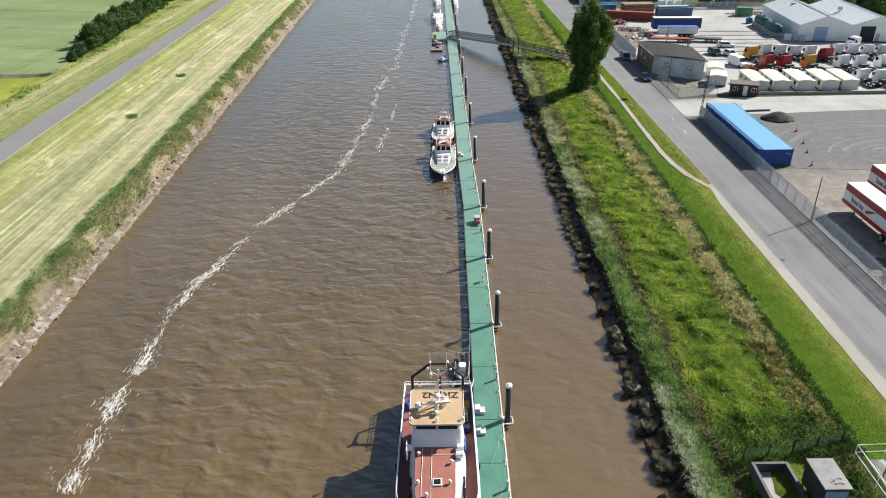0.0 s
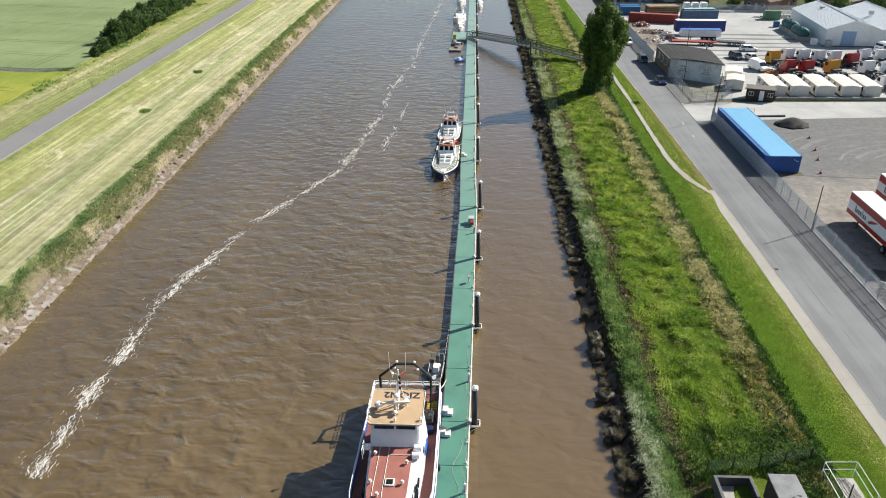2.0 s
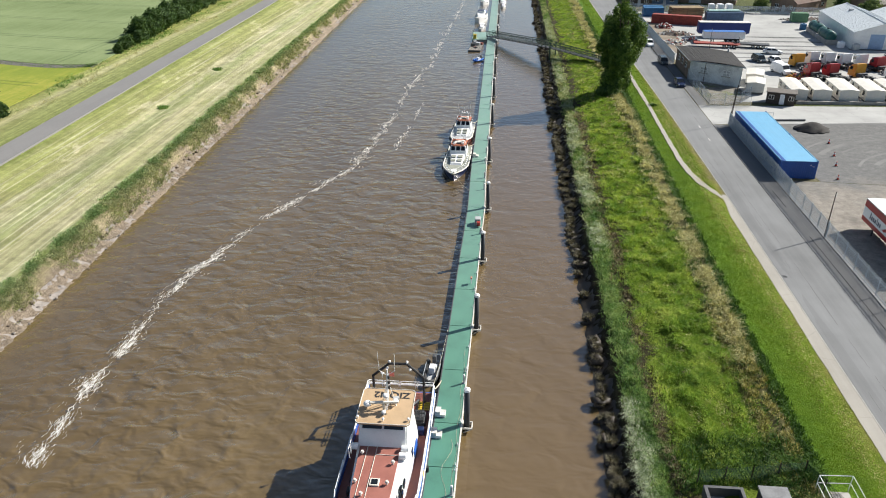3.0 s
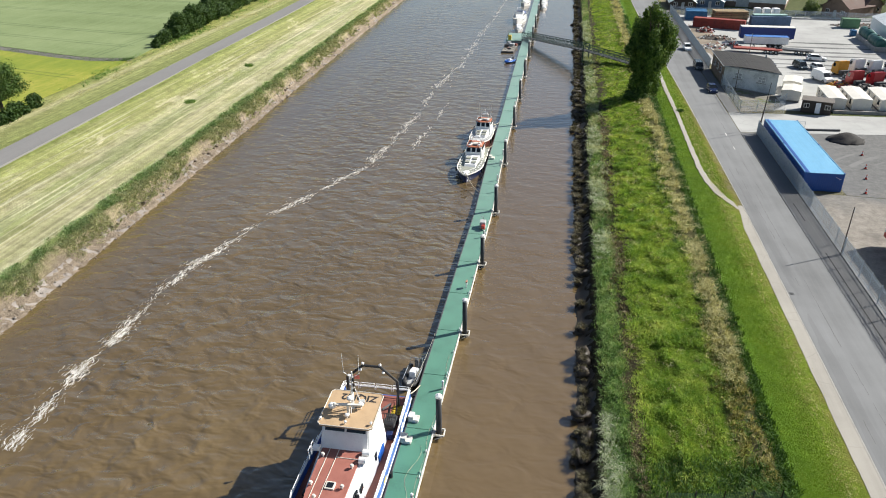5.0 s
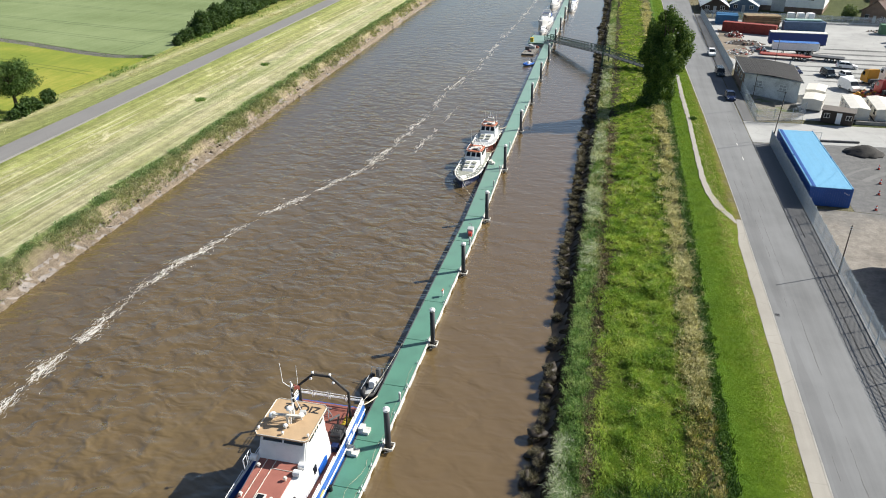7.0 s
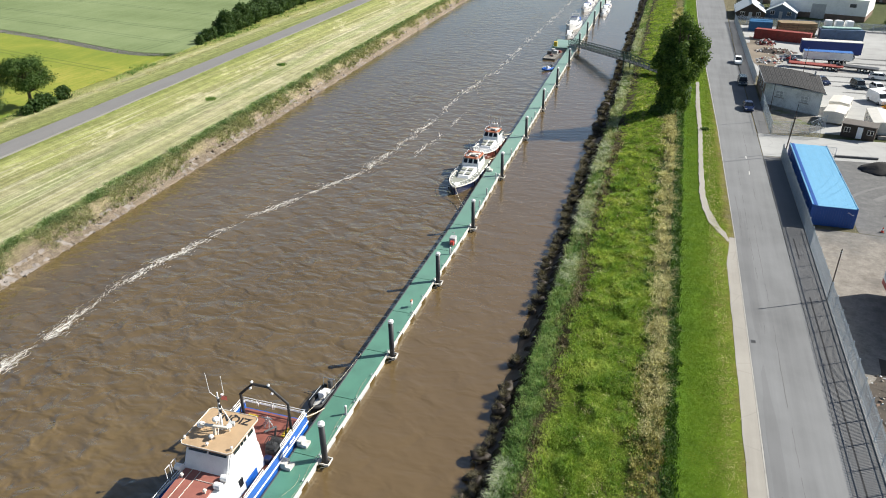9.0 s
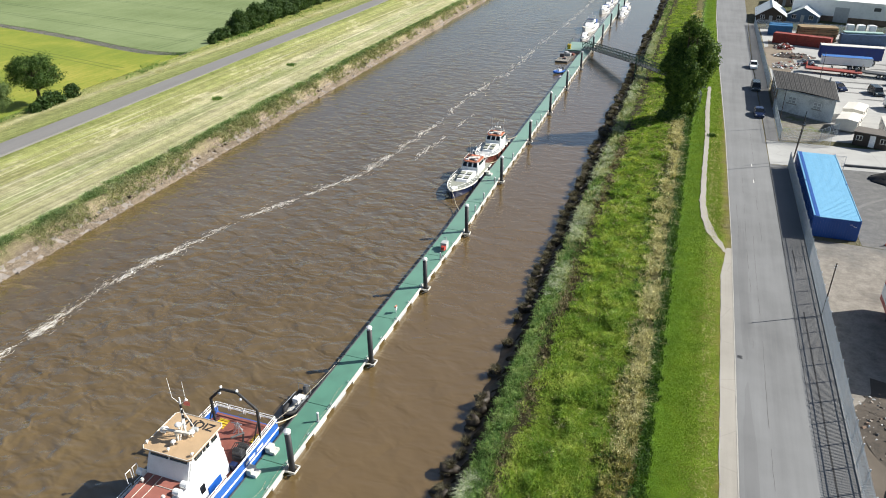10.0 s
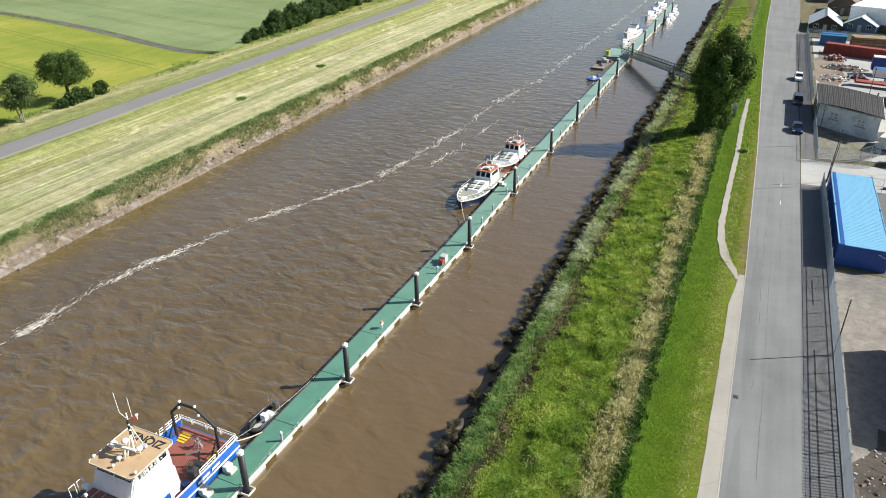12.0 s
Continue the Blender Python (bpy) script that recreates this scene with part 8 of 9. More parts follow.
p, s = bank_points(900, 35.9, 37.2, 30, 96, 39, 0.3, 0.3, 0.3)
blade_field("dry_weeds", p, 0.07 * s, 0.05 * s, 1.4, M_DOCK, "tan dry patches in the mown grass by the footway", 39, 5, 0.3)
p, s = bank_points(420, 19.8, 20.9, 30, 52, 16, 0.22, 0.1, 0.22)
tuft_field("reed_bed", p, 0.7 * s, 0.035 * s, M_SILVER, "silvery pale reeds laid over by the wind", 16, 16, 0.28, 1.2, wind=(-0.2, -0.6))
p, s = bank_points(800, 20.0, 21.8, 76, 240, 37, 0.25, 0.2, 0.16)
tuft_field("reed_bed", p, 0.6 * np.clip(s, 0.5, 1.2), 0.035 * s, M_SILVER, "silvery reeds along the bank top", 37, 12, 0.28, 1.2, wind=(-0.4, -0.5))
p, s = bank_points(900, 29.0, 32.5, 31, 44, 17, 0.3)
blade_field("nettle_growth", p, 0.6 * s, 0.09 * s, 1.0, M_DARKG, "dark nettles round the outfall works", 17, 5, 0.25)
p, s = bank_points(700, 22.6, 31.5, 40.5, 46, 18, 0.3)
blade_field("nettle_growth", p, 0.55 * s, 0.08 * s, 1.0, M_DARKG, "dark nettles along the netting", 18, 5, 0.3)
p, s = bank_points(5000, 36.7, 38.6, 97, 330, 19, 0.1)
blade_field("mown_grass", p, 0.055 * np.minimum(s, 1.0), 0.06 * s, 1.4, M_MOWN, "short mown grass between footpath and road", 19, 4, 0.3)
# left bank
p, s = bank_points(2000, -47.7, -46.9, 45, 330, 21, 0.22, 0.12, 0.3)
tuft_field("reed_bed", p, 0.42 * np.clip(s, 0.6, 1.4), 0.055 * s, M_LEFTG, "green reeds along the far bank", 21, 12, 0.4, 1.4, wind=(0.35, -0.4))
p, s = bank_points(4200, -47.0, -44.9, 45, 330, 22, 0.3, 0.12, 0.15)
tuft_field("dry_weeds", p, 0.42 * np.clip(s, 0.6, 1.4), 0.05 * s, M_PALEG, "straw coloured grass hanging over the far mud edge", 22, 10, 0.32, 1.4, wind=(0.5, -0.2))
p, s = bank_points(1500, -84.0, -77.0, 70, 320, 25, 0.4, 0.3, 0.1)
blade_field("dry_weeds", p, 0.13 * s, 0.06 * s, 1.2, M_DRY, "rough dry grass between lane and fields", 25, 4, 0.35)
p, s = bank_points(1100, -85.5, -82.0, 70, 320, 26, 0.4, 0.32, 0.1)
blade_field("nettle_growth", p, 0.28 * s, 0.09 * s, 1.0, M_REEDG, "green rough growth between lane and fields", 26, 4, 0.3)
tp = np.array([[-59.3 + 0.9 * math.cos(i * 2.4) * (i / 60) ** 0.5, 130.9 + 1.1 * math.sin(i * 2.4) * (i / 60) ** 0.5, 3.35] for i in range(60)])
blade_field("grass_clump", tp, np.full(60, 0.6), np.full(60, 0.1), 0.8, M_REEDG, "green clump left standing on the mown bank", 27, 5, 0.2)
tp = np.array([[-59.8 + 0.9 * math.cos(i * 2.4) * (i / 40) ** 0.5, 161.4 + 1.0 * math.sin(i * 2.4) * (i / 40) ** 0.5, 3.4] for i in range(40)])
blade_field("grass_clump", tp, np.full(40, 0.6), np.full(40, 0.12), 0.8, M_REEDG, "green clump left standing on the mown bank", 28, 5, 0.2)
tp = np.array([[36.7 + 0.5 * math.cos(i * 2.4) * (i / 40) ** 0.5, 138.6 + 0.6 * math.sin(i * 2.4) * (i / 40) ** 0.5, 3.4] for i in range(40)])
blade_field("grass_clump", tp, np.full(40, 0.5), np.full(40, 0.1), 0.8, M_DARKG, "dark weed clump beside the footpath", 29, 4, 0.15)


def mud_lumps(name, spots, r0, r1, material, label, seed):
    """Slumped lumps of mud along the water."""
    rg = random.Random(seed)
    bm = bmesh.new()
    tmp = bmesh.new()
    bmesh.ops.create_icosphere(tmp, subdivisions=2, radius=1.0)
    base = [v.co.copy() for v in tmp.verts]
    faces = [[v.index for v in f.verts] for f in tmp.faces]
    tmp.free()
    verts, polys = [], []
    for x, y, z in spots:
        r = rg.uniform(r0, r1) * max(1.0, y / 75.0) ** 0.2
        sx, sy, sz = r * rg.uniform(0.8, 1.5), r * rg.uniform(0.8, 1.5), r * rg.uniform(0.5, 0.9)
        off = Vector((rg.uniform(-9, 9), rg.uniform(-9, 9), rg.uniform(-9, 9)))
        k = len(verts)
        for c in base:
            q = 1 + 0.9 * noise.noise(c * 1.3 + off) + 0.45 * noise.noise(c * 3.2 + off)
            verts.append((x + c.x * sx * q, y + c.y * sy * q, z + c.z * sz * q))
        polys += [[i + k for i in f] for f in faces]
    bm.free()
    me = sheet_mesh(name, verts, polys, material)
    return tagged(smooth(new(name, me)), label, "mud", kind="stuff")


def mud_edge(y):
    """How far the mud of the works bank stands out into the river."""
    return 0.55 * noise.noise(Vector((0.0, y * 0.16, 4.0))) + 0.3 * noise.noise(Vector((0.0, y * 0.6, 9.0)))


rows = []
for y in np.concatenate([np.arange(20.0, 130.0, 0.35), np.arange(130.0, 330.0, 1.0)]):
    y = float(y)
    x0, e = right_water(y) - 18.3, mud_edge(y)
    r1, r2, r3 = (noise.noise(Vector((k * 3.0, y * 1.1, 2.0))) for k in range(3))
    rows.append([(x0 + 17.35 + e, y, -0.3), (x0 + 17.6 + e, y, 0.04), (x0 + 18.0 + e * 0.7 + 0.15 * r1, y, 0.16 + 0.12 * r2), (x0 + 18.5 + e * 0.4 + 0.15 * r2, y, 0.4 + 0.2 * r3), (x0 + 19.0 + 0.12 * r3, y, 0.8 + 0.2 * r1), (x0 + 19.4, y, 1.0)])
bm = bmesh.new()
loft(bm, rows, False, False)
bmesh.ops.recalc_face_normals(bm, faces=bm.faces)
tagged(smooth(part("mud_margin", bm, M_MUD, None)), "wet mud shelf, darkened to deepen the shadow under the works bank", "mud", kind="structure")
rg = np.random.default_rng(77)
spots = []
y = 38.0
while y < 318:
    near = y < 62
    rare = 62 <= y < 76
    spots.append((right_water(y) - 0.45 + mud_edge(y) + rg.uniform(-0.35, 0.45), y, rg.uniform(0.0, 0.3)))
    if rg.random() < (0.3 if y > 76 else 0.5):
        spots.append((right_water(y) - 0.1 + mud_edge(y) * 0.5 + rg.uniform(-0.3, 0.4), y + rg.uniform(-0.7, 0.7), rg.uniform(0.4, 0.8)))
    y += rg.uniform(0.7, 2.2) if near else rg.uniform(1.6, 5.0) if rare else rg.uniform(0.7, 1.9) * max(1.0, y / 140.0)
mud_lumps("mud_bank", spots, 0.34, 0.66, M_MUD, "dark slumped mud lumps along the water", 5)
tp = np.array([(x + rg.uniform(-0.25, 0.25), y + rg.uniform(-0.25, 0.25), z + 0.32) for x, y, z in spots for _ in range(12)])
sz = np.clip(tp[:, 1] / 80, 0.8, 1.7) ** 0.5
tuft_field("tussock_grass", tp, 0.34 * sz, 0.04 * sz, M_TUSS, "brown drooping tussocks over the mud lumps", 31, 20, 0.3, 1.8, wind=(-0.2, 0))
ys = 45 * (320 / 45) ** rg.random(140)
spots = [(left_water(y) + 0.1 - rg.uniform(-0.3, 1.9), y, rg.uniform(-0.1, 0.55)) for y in ys]
mud_lumps("mud_bank", spots, 0.07, 0.18, M_PALEMUD, "pale drying mud lumps along the far water edge", 6)
ys = 45 * (320 / 45) ** rg.random(160)
spots = [(left_water(y) - rg.uniform(0.9, 2.2), y, rg.uniform(0.6, 1.1)) for y in ys]
mud_lumps("mud_bank", spots, 0.12, 0.3, plain("brown bank soil", (0.10, 0.075, 0.053), 0.8, grime=0.4, relief=0.5), "brown crumbled soil lumps under the far bank grass", 7)
ys = 45 * (200 / 45) ** rg.random(300)
spots = [(left_water(y) + 0.2 - rg.uniform(0.0, 2.0), y, 0.0) for y in ys]
spots = [(x, y, 0.1 + 0.45 * (left_water(y) - x)) for x, y, z in spots]
mud_lumps("mud_crumbs", spots, 0.04, 0.12, M_PALEMUD, "pale crumbs of drying mud at the far water edge", 8)
bm = bmesh.new()
rows = []
for y in np.arange(30.0, 330.0, 0.6):
    y = float(y)
    w = left_water(y)
    nz = 0.3 * noise.noise(Vector((y * 0.3, 1.0, 2.0))) + 0.15 * noise.noise(Vector((y * 1.1, 4.0, 2.0)))
    cut = 0.35 * noise.noise(Vector((y * 0.8, 7.0, 1.0)))
    rows.append([(w + 0.25 + nz, y, -0.25), (w - 0.15 + nz, y, 0.06), (w - 0.7 + cut * 0.5, y, 0.32 + 0.1 * noise.noise(Vector((y, 5.0, 0.0)))), (w - 1.15 + cut, y, 0.6 + 0.2 * noise.noise(Vector((y * 1.5, 5.0, 3.0)))), (w - 1.5 + cut, y, 1.15), (w - 2.2, y, 0.9)])
loft(bm, rows, False, False)
bmesh.ops.recalc_face_normals(bm, faces=bm.faces)
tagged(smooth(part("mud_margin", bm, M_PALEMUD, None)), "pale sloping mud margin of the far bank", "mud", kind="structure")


def leaf_cloud(name, lobes, count, size, material, parent, seed, hollow=0.3):
    """Leaf cards scattered in and over lobes (x, y, z, rx, ry, rz)."""
    rg = np.random.default_rng(seed)
    vol = np.array([l[3] * l[4] * l[5] for l in lobes]) ** 0.75
    pick = rg.choice(len(lobes), count, p=vol / vol.sum())
    lb = np.array(lobes)[pick]
    d = rg.normal(size=(count, 3))
    d /= np.linalg.norm(d, axis=1)[:, None]
    r = rg.uniform(hollow, 1.0, count) ** 0.6
    c = lb[:, :3] + d * lb[:, 3:] * r[:, None] + rg.normal(0, 0.2, (count, 1)) * lb[:, 3:] + rg.normal(0, size * 0.9, (count, 3))
    nrm = d * 1.0 + rg.normal(0, 0.45, (count, 3))
    nrm /= np.linalg.norm(nrm, axis=1)[:, None]
    t = np.cross(nrm, rg.normal(size=(count, 3)))
    t /= np.linalg.norm(t, axis=1)[:, None]
    b = np.cross(nrm, t)
    s = size * rg.uniform(0.6, 1.4, count)[:, None]
    bend = nrm * s * 0.25
    v = np.stack([c - t * s, c + b * s * 0.55 + bend, c + t * s, c - b * s * 0.55 + bend], 1).reshape(-1, 3)
    k = np.arange(count) * 4
    loops = np.stack([k, k + 1, k + 2, k, k + 2, k + 3], 1).ravel()
    me = bpy.data.meshes.new(name)
    me.vertices.add(count * 4)
    me.vertices.foreach_set("co", v.ravel().astype(np.float32))
    me.loops.add(count * 6)
    me.loops.foreach_set("vertex_index", loops.astype(np.int32))
    me.polygons.add(count * 2)
    me.polygons.foreach_set("loop_start", (np.arange(count * 2) * 3).astype(np.int32))
    me.update()
    me.validate()
    me.materials.append(material)
    ob = new(name, me)
    ob.parent = parent
    return tagged(ob, kind="stuff")


M_BARK = plain("grey brown bark", (0.11, 0.085, 0.06), 0.95, grime=0.35, size=2.0, fine=12.0, relief=0.6)
M_PALEBARK = plain("pale bark", (0.30, 0.26, 0.20), 0.9, grime=0.35, size=2.0, fine=12.0, relief=0.5)
M_LEAF = leaf_stuff("dark tree leaves", (0.025, 0.06, 0.012), (0.065, 0.125, 0.025), (0.15, 0.23, 0.06), 0.6, 0.6, 0.25)
M_POPLAR = leaf_stuff("poplar leaves", (0.03, 0.07, 0.012), (0.075, 0.145, 0.024), (0.19, 0.28, 0.06), 0.55, 0.6, 0.25)
M_LEAF2 = leaf_stuff("hedge leaves", (0.025, 0.055, 0.016), (0.05, 0.10, 0.026), (0.10, 0.165, 0.05), 0.4)
M_LEAF3 = leaf_stuff("light tree leaves", (0.06, 0.10, 0.03), (0.105, 0.16, 0.05), (0.17, 0.23, 0.09), 0.4)


def tree(x, y, z, lobes, count, size, leaf_m, bark_m, label, seed, trunk_r=0.4, stems=1, category="tree"):
    ob = thing("tree", label, category, at=pose(x, y, z))
    rr = random.Random(seed)
    top = max(l[2] + l[5] * 0.5 for l in lobes)
    for st in range(stems):
        bm = bmesh.new()
        ox = (st - (stems - 1) / 2) * trunk_r * 2.5
        pts = [Vector((ox + rr.uniform(-0.1, 0.1) * i + ox * 0.25 * i, rr.uniform(-0.12, 0.12) * i, top * i / 6 - 0.3)) for i in range(7)]
        for i in range(6):
            rod(bm, pts[i], pts[i + 1], trunk_r * (1 - i / 7), trunk_r * (1 - (i + 1) / 7), 9)
        part("trunk", bm, bark_m, ob)
        for l in lobes[st::stems]:
            bm = bmesh.new()
            a = pts[2].lerp(pts[4], rr.random())
            b = Vector(l[:3])
            m = a.lerp(b, 0.5) + Vector((rr.uniform(-0.4, 0.4), rr.uniform(-0.4, 0.4), -0.3))
            rod(bm, a, m, trunk_r * 0.38, trunk_r * 0.26, 6)
            rod(bm, m, b, trunk_r * 0.26, trunk_r * 0.08, 6)
            for q in range(3):
                e = b + Vector((rr.uniform(-1, 1) * l[3], rr.uniform(-1, 1) * l[4], rr.uniform(-0.2, 0.9) * l[5])) * 0.7
                rod(bm, m.lerp(b, 0.5 + 0.15 * q), e, trunk_r * 0.12, trunk_r * 0.03, 5)
            part("limb", bm, bark_m, ob)
    leaf_cloud("crown", lobes, count, size, leaf_m, ob, seed)
    return ob


def lobes_in(count, env, seed, r0, r1, tall=1.3):
    """Small lobes filling an envelope of (height, radius) pairs, most of them near its skin."""
    rr = random.Random(seed)
    hs, ws = [e[0] for e in env], [e[1] for e in env]
    out = []
    for _ in range(count):
        z = rr.uniform(hs[0], hs[-1])
        w = float(np.interp(z, hs, ws))
        a, q = rr.uniform(0, 6.283), rr.uniform(0.15, 1.0) ** 0.6
        r = rr.uniform(r0, r1)
        out.append((max(0.0, w - r * 0.6) * q * math.cos(a), max(0.0, w - r * 0.6) * q * math.sin(a), z, r, r, r * tall))
    return out


# the poplar clump by the footbridge
rr = random.Random(31)
lobes = []
for ox, oy, low, top, wide in ((0.2, 0.0, 3.0, 18.0, 1.9), (-2.2, 0.4, 5.0, 15.2, 1.7), (2.3, -0.3, 5.6, 15.4, 1.7), (-0.9, 1.9, 4.0, 16.8, 1.7), (1.3, 1.9, 4.5, 16.4, 1.6),
                               (-3.6, -0.6, 6.5, 12.6, 1.3), (3.7, 0.9, 6.4, 13.0, 1.4), (0.4, -2.3, 4.6, 13.4, 1.5), (-2.0, -2.0, 4.8, 11.5, 1.4), (-0.9, -0.3, 0.2, 5.6, 1.7), (0.6, 0.4, 0.2, 5.6, 1.6), (-1.8, 0.6, 0.2, 4.4, 1.3)):
    k = 8
    for i in range(k):
        f = (i + rr.random()) / k
        w = wide * (0.55 + 0.75 * math.sin(math.pi * min(1.0, 0.2 + f * 0.72)))
        q = w * 0.55
        lobes.append((ox * (0.75 + 0.3 * f) + rr.uniform(-q, q), oy + rr.uniform(-q, q), low + (top - low) * f, w * rr.uniform(0.4, 0.7), w * rr.uniform(0.4, 0.7), w * rr.uniform(0.6, 1.1)))
tree(31.0, 149.0, 3.2, lobes, 60000, 0.215, M_POPLAR, M_BARK, "tall dark leafy poplar clump on the bank", 5, 0.36, 2)
lobes = [(0, 0, 0.7, 1.6, 1.5, 1.0), (-1.5, 0.4, 0.6, 1.3, 1.2, 0.8), (1.3, -0.6, 0.6, 1.2, 1.3, 0.8)]
tree(29.2, 147.4, 3.1, lobes, 2600, 0.2, M_LEAF, M_BARK, "dark bramble bush under the poplars", 6, 0.1, 1, "bush")

# far bank trees
lobes = lobes_in(46, [(4.0, 1.8), (5.0, 4.6), (6.4, 5.2), (7.8, 3.9), (8.7, 2.0)], 4, 0.9, 1.6, 0.85)
tree(-85.2, 111.8, 5.0, lobes, 20000, 0.15, M_LEAF, M_BARK, "round crowned dark tree beside the field", 7, 0.42, 1)
lobes = lobes_in(36, [(3.4, 2.0), (4.6, 4.0), (6.2, 4.0), (7.6, 2.6), (8.4, 1.0)], 9, 0.6, 1.2, 0.9)
tree(-81.6, 98.6, 5.0, lobes, 13000, 0.15, M_LEAF3, M_PALEBARK, "light leaved tree with pale stems beside the field", 8, 0.16, 3)


def bush(x, y, z, r, h, seed, leaf_m=None, label="dark round bush beside the field"):
    rr = random.Random(seed)
    lobes = lobes_in(int(8 + 3 * h), [(h * 0.12, r * 0.9), (h * 0.45, r * 1.1), (h * 0.75, r * 0.8), (h * 0.95, r * 0.3)], seed, r * 0.28, r * 0.5, 1.0)
    return tree(x, y, z, lobes, int(900 * r * max(1.0, h / 3)), 0.2 + 0.012 * h, leaf_m or M_LEAF2, M_BARK, label, seed, 0.08 + 0.015 * h, 1, "bush")


bush(-83.7, 118.2, 5.0, 1.4, 2.5, 41)
for k, (x, y, r, h) in enumerate(((-82.6, 110.0, 1.3, 2.2), (-83.2, 112.2, 1.5, 2.6), (-83.6, 114.2, 1.3, 2.2), (-82.4, 108.0, 1.0, 1.6))):
    bush(x, y, 5.0, r, h, 42 + k)
for k, (x, y, r, h) in enumerate(((-87.6, 169.5, 2.0, 3.4), (-88.2, 173.5, 2.4, 4.6), (-88.8, 177.5, 2.2, 4.0), (-88.2, 181.5, 2.3, 4.4), (-89.6, 185.0, 3.0, 7.6), (-89.2, 190.0, 2.6, 5.6), (-90.2, 194.5, 3.2, 8.0), (-90.0, 200.0, 3.0, 7.2),
                                  (-91.0, 205.5, 3.3, 8.2), (-90.8, 211.0, 2.8, 6.4), (-91.8, 216.5, 3.2, 7.6), (-92.2, 223.0, 2.9, 6.6), (-92.8, 229.0, 3.2, 7.4), (-93.4, 236.0, 3.0, 6.6), (-94.0, 243.0, 3.0, 6.8), (-94.8, 250.0, 3.2, 7.0), (-96.0, 260.0, 3.2, 7.0), (-97.0, 270.0, 3.2, 7.0), (-98.2, 281.0, 3.2, 7.0))):
    bush(x - 0.6, y + 1.0, 5.0, r * (0.98 if h > 5 else 0.62), h * (0.74 if h > 5 else 0.6), 60 + k, None, "dark hedgerow tree between lane and wheat field" if h > 5 else "dark hedgerow bush between lane and wheat field")
for k, (x, y, r, h) in enumerate(((116, 231, 3.5, 5.5), (124, 226, 3.8, 6), (132, 222, 3.5, 6), (140, 218, 4, 6.5), (128, 234, 4, 6.5), (148, 210, 4, 6), (112, 262, 3, 6), (140, 245, 4, 7), (127, 262, 3, 6), (90, 250, 2.2, 4), (113, 244, 2.4, 4.5), (154, 226, 4, 7))):
    bush(x, y, G, r, h, 90 + k, M_LEAF3 if k % 3 == 0 else M_LEAF2, "leafy garden tree behind the warehouse")


# tramlines and the weedy ditch between the two fields
def tramline(pts, w, z, material, label):
    bm = bmesh.new()
    rings = []
    for (ax, ay) in pts:
        rings.append([(ax, ay - w, z - 0.02), (ax, ay + w, z - 0.02), (ax, ay + w, z), (ax, ay - w, z)])
    loft(bm, rings)
    bmesh.ops.recalc_face_normals(bm, faces=bm.faces)
    return solo("tramline", bm, material, label, "tramline", kind="structure")


M_TRAM = crop_material("trodden wheat", (0.105, 0.145, 0.06), (0.135, 0.18, 0.08), (0.165, 0.215, 0.10), 72)
M_TRAM2 = crop_material("trodden yellow crop", (0.11, 0.155, 0.028), (0.15, 0.19, 0.032), (0.2, 0.22, 0.045), 60)
for dy in (0.0, 1.9):
    tramline([(-330, 228 + dy), (-192, 202.5 + dy), (-108, 184.9 + dy), (-97, 184 + dy)], 0.32, 5.168, M_TRAM, "trodden wheel track through the wheat")
    tramline([(-330, 211 + dy), (-201, 193 + dy), (-103.5, 171.0 + dy), (-95, 169.5 + dy)], 0.26, 5.168, M_TRAM, "trodden wheel track through the wheat")
    tramline([(-330, 246 + dy), (-156, 218.5 + dy), (-103.7, 207.3 + dy), (-96, 206.5 + dy)], 0.3, 5.168, M_TRAM, "trodden wheel track through the wheat")
    tramline([(-330, 275 + dy), (-160, 246.0 + dy), (-104.0, 236.0 + dy)], 0.3, 5.168, M_TRAM, "trodden wheel track through the wheat")
    tramline([(-330, 188 + dy), (-163, 155.5 + dy), (-91, 139.0 + dy)], 0.3, 5.148, M_TRAM2, "trodden wheel track through the yellow crop")
    tramline([(-330, 168 + dy), (-170, 136.5 + dy), (-91, 119.0 + dy)], 0.25, 5.148, M_TRAM2, "trodden wheel track through the yellow crop")
bm = bmesh.new()
for a, b in zip([(-99.5, 160), (-98.0, 186)], [(-98.0, 186), (-99.5, 210)]):
    for dx in (0.0, 1.9):
        v = [bm.verts.new((a[0] + dx - 0.25, a[1], 5.17)), bm.verts.new((a[0] + dx + 0.25, a[1], 5.17)), bm.verts.new((b[0] + dx + 0.25, b[1], 5.17)), bm.verts.new((b[0] + dx - 0.25, b[1], 5.17))]
        bm.faces.new(v)
solo("tramline", bm, M_TRAM, "trodden wheel track along the wheat headland", "tramline", kind="structure")
rg = np.random.default_rng(41)
f = rg.random(3600) ** 3.0
tx = -88.0 - f * 180
tp = np.stack([tx, np.interp(-tx, [-q[0] for q in DITCH], [q[1] for q in DITCH]) + rg.normal(0, 0.6, 3600) + np.where(rg.random(3600) < 0.5, 1.5, -0.6), np.full(3600, 5.0)], 1)
sz = 0.8 + f
blade_field("dry_weeds", tp[:2200], 0.16 * sz[:2200], 0.12 * sz[:2200], 1.1, leaf_stuff("grey ditch weeds", (0.12, 0.115, 0.075), (0.22, 0.205, 0.14), (0.34, 0.31, 0.22), 0.3), "grey brown weeds in the ditch between fields", 42, 4, 0.5)
blade_field("nettle_growth", tp[2200:], 0.3 * sz[2200:], 0.12 * sz[2200:], 1.1, M_DARKG, "green growth along the ditch between fields", 43, 4, 0.5)


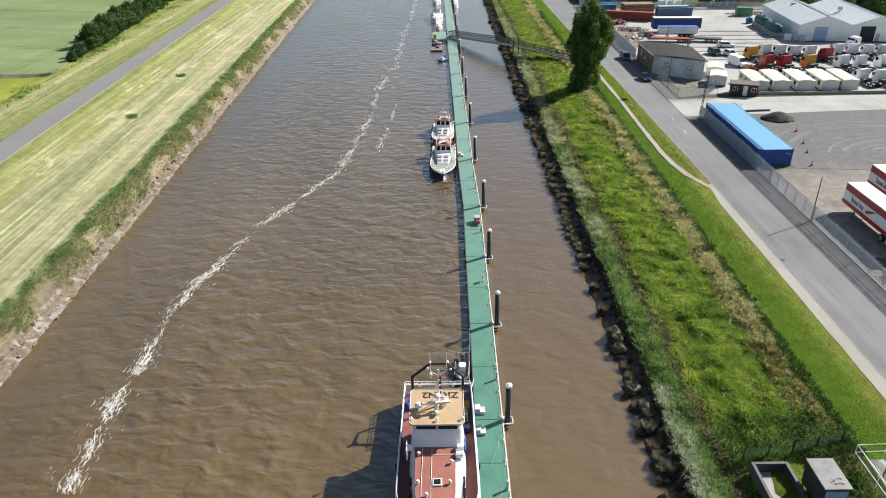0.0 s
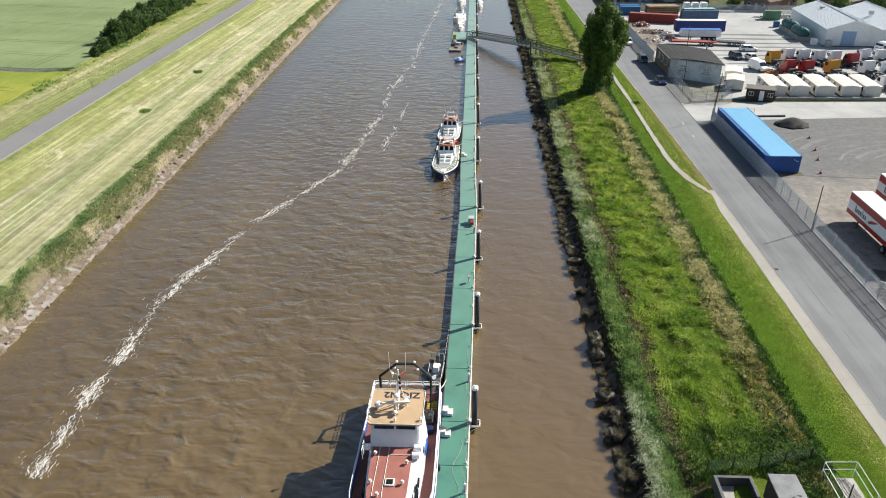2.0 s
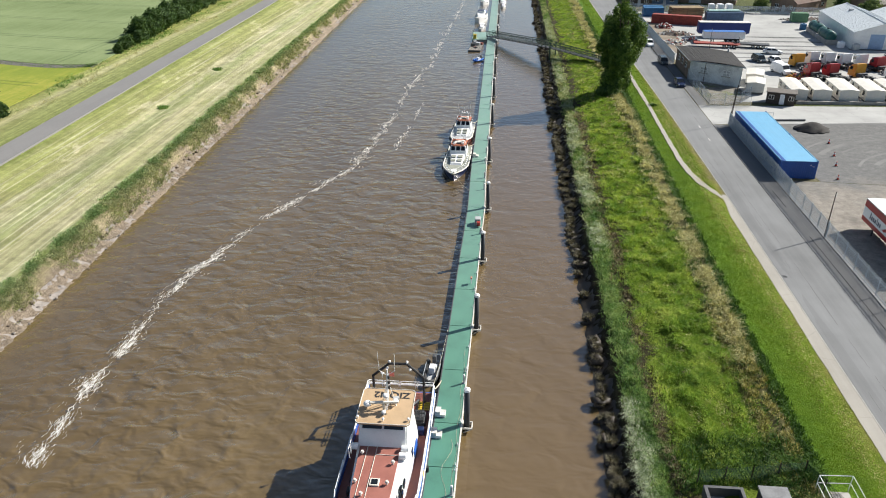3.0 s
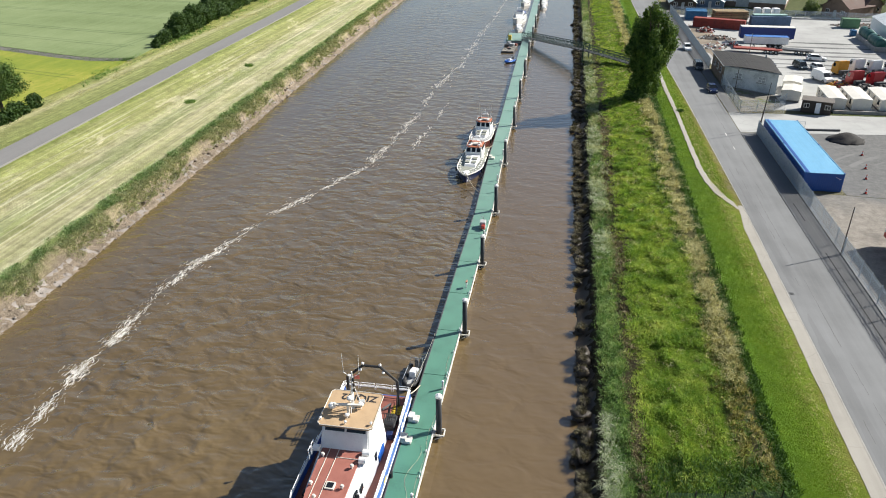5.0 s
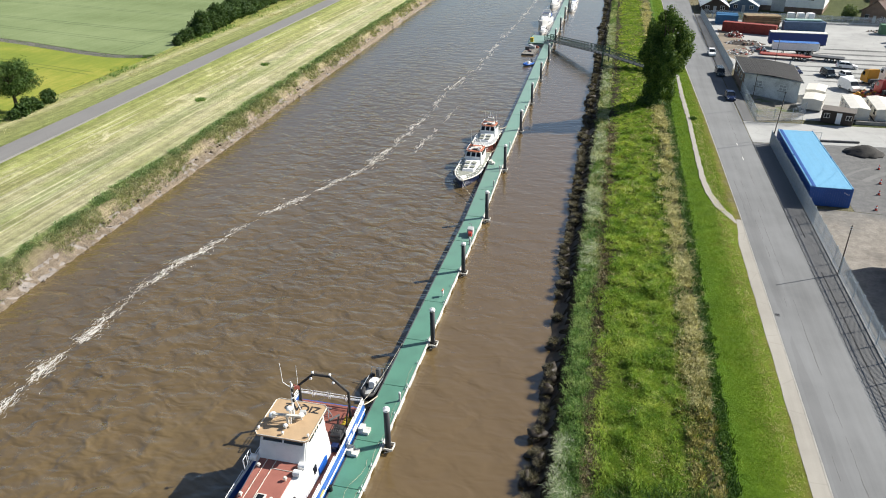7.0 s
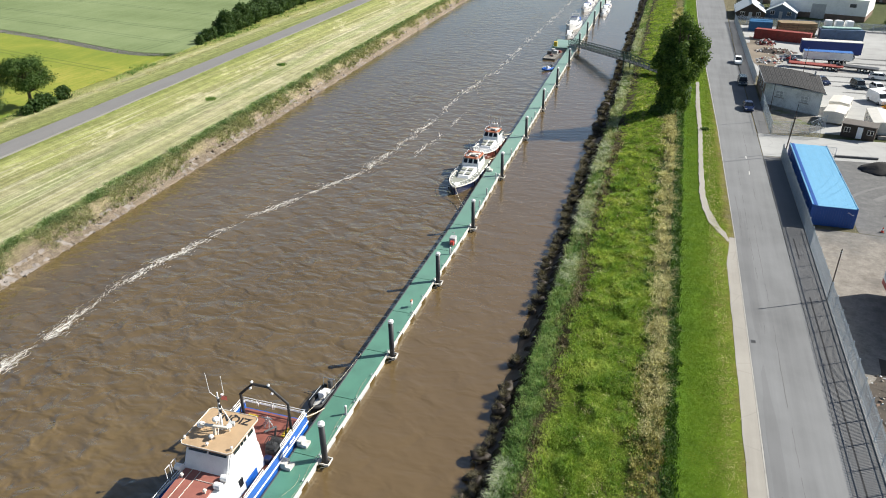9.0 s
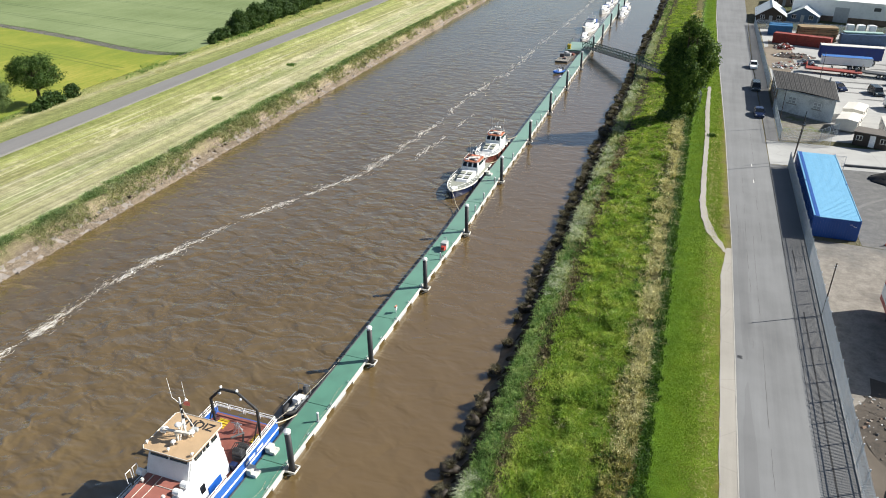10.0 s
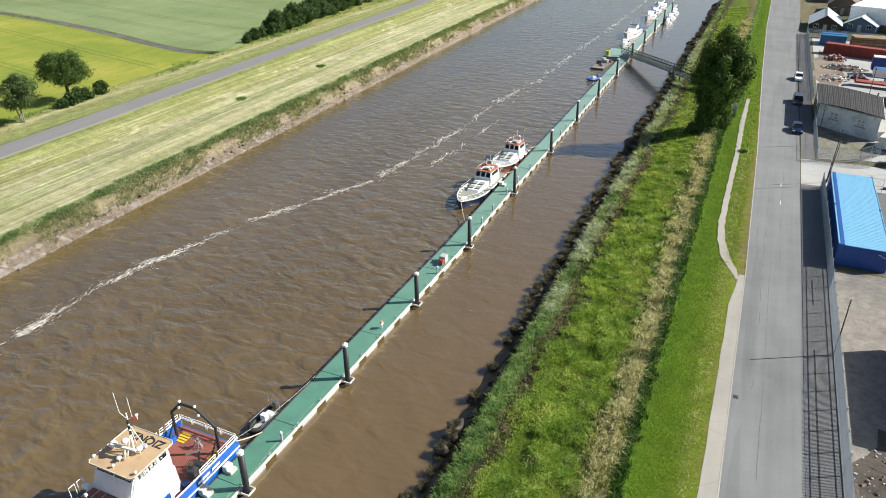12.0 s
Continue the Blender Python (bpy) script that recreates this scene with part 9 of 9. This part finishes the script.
# ---- foam drifting on the river ----
PATH = [(-30.6, 41.0), (-31.1, 46.0), (-31.3, 51.0), (-31.2, 56.5), (-30.8, 62.0), (-31.3, 67.0), (-30.6, 72.0), (-29.2, 77.5), (-27.6, 84.5), (-24.6, 93.5), (-21.2, 101.5), (-17.3, 110.5), (-16.4, 119.5), (-15.0, 134.0),
        (-14.4, 146.0), (-14.6, 160.0), (-12.8, 175.0), (-11.4, 186.0), (-11.6, 205.0), (-11.3, 225.0), (-10.2, 250.0), (-9.6, 280.0), (-9.0, 330.0)]
BRANCH = [(-11.6, 117.0), (-11.2, 126.0), (-10.2, 136.0), (-9.8, 150.0)]


def foam(name, line, count, spread, lo, hi, seed, label, dense):
    """Threads of foam that wander about a line: thin ribbons of uneven width, thick in places and broken in others."""
    rr = random.Random(seed)
    px = np.array([q[0] for q in line])
    py = np.array([q[1] for q in line])
    vs, fs = [], []
    made = 0
    while made < count:
        y = py[0] * (py[-1] / py[0]) ** rr.random()
        thick = 0.34 + 1.0 * noise.noise(Vector((y * 0.10, seed, 0.0))) + 0.9 * noise.noise(Vector((y * 0.3, seed, 5.0)))
        if rr.random() > max(0.05 if y < 85 else 0.02, thick) * dense(y):
            continue
        far = (y / 70) ** 0.35
        side = rr.gauss(0, 0.35) * spread * (0.35 + max(0.0, thick)) * (1.3 if rr.random() < 0.3 else 0.6)
        steps, size = rr.randrange(4, 9), rr.uniform(0.07, 0.2) * far
        wide = rr.uniform(lo, hi) * (0.5 + 1.2 * rr.random() ** 2) * far
        slant = rr.gauss(0, 0.16)
        k = len(vs)
        for i in range(steps + 1):
            q = y + i * size
            x = float(np.interp(q, py, px)) + 0.7 * noise.noise(Vector((q * 0.25, 3.0, seed))) + side + slant * i * size + 0.3 * noise.noise(Vector((q * 1.7, side * 4.0, seed + 2.0)))
            w = wide * max(0.12, math.sin(math.pi * (i + 0.3) / (steps + 0.6))) * (0.45 + 0.9 * rr.random())
            z = 0.012 + made * 1e-5
            vs += [(x - w, q + rr.uniform(-0.06, 0.06), z), (x + w, q + rr.uniform(-0.06, 0.06), z)]
            if i:
                a = k + 2 * i
                fs.append((a - 2, a - 1, a + 1, a))
        made += 1
    me = sheet_mesh(name, vs, fs, M_FOAM)
    return tagged(new(name, me), label, "foam", kind="stuff")


M_FOAM = plain("pale river foam", (0.72, 0.70, 0.65), 0.8, grime=0.2, size=1.5, fine=6.0)
foam("foam_line", PATH, 2300, 1.8, 0.010, 0.030, 11, "broken line of pale foam drifting on the river", lambda y: 1.5 if y < 80 else 0.9 if y < 130 else 0.7)
foam("foam_line", [(x - 0.4, y) for x, y in PATH], 220, 3.0, 0.006, 0.015, 12, "thin foam threads beside the foam line", lambda y: 0.9)
foam("foam_line", BRANCH, 110, 0.9, 0.010, 0.028, 13, "short broken line of pale foam", lambda y: 1.0)
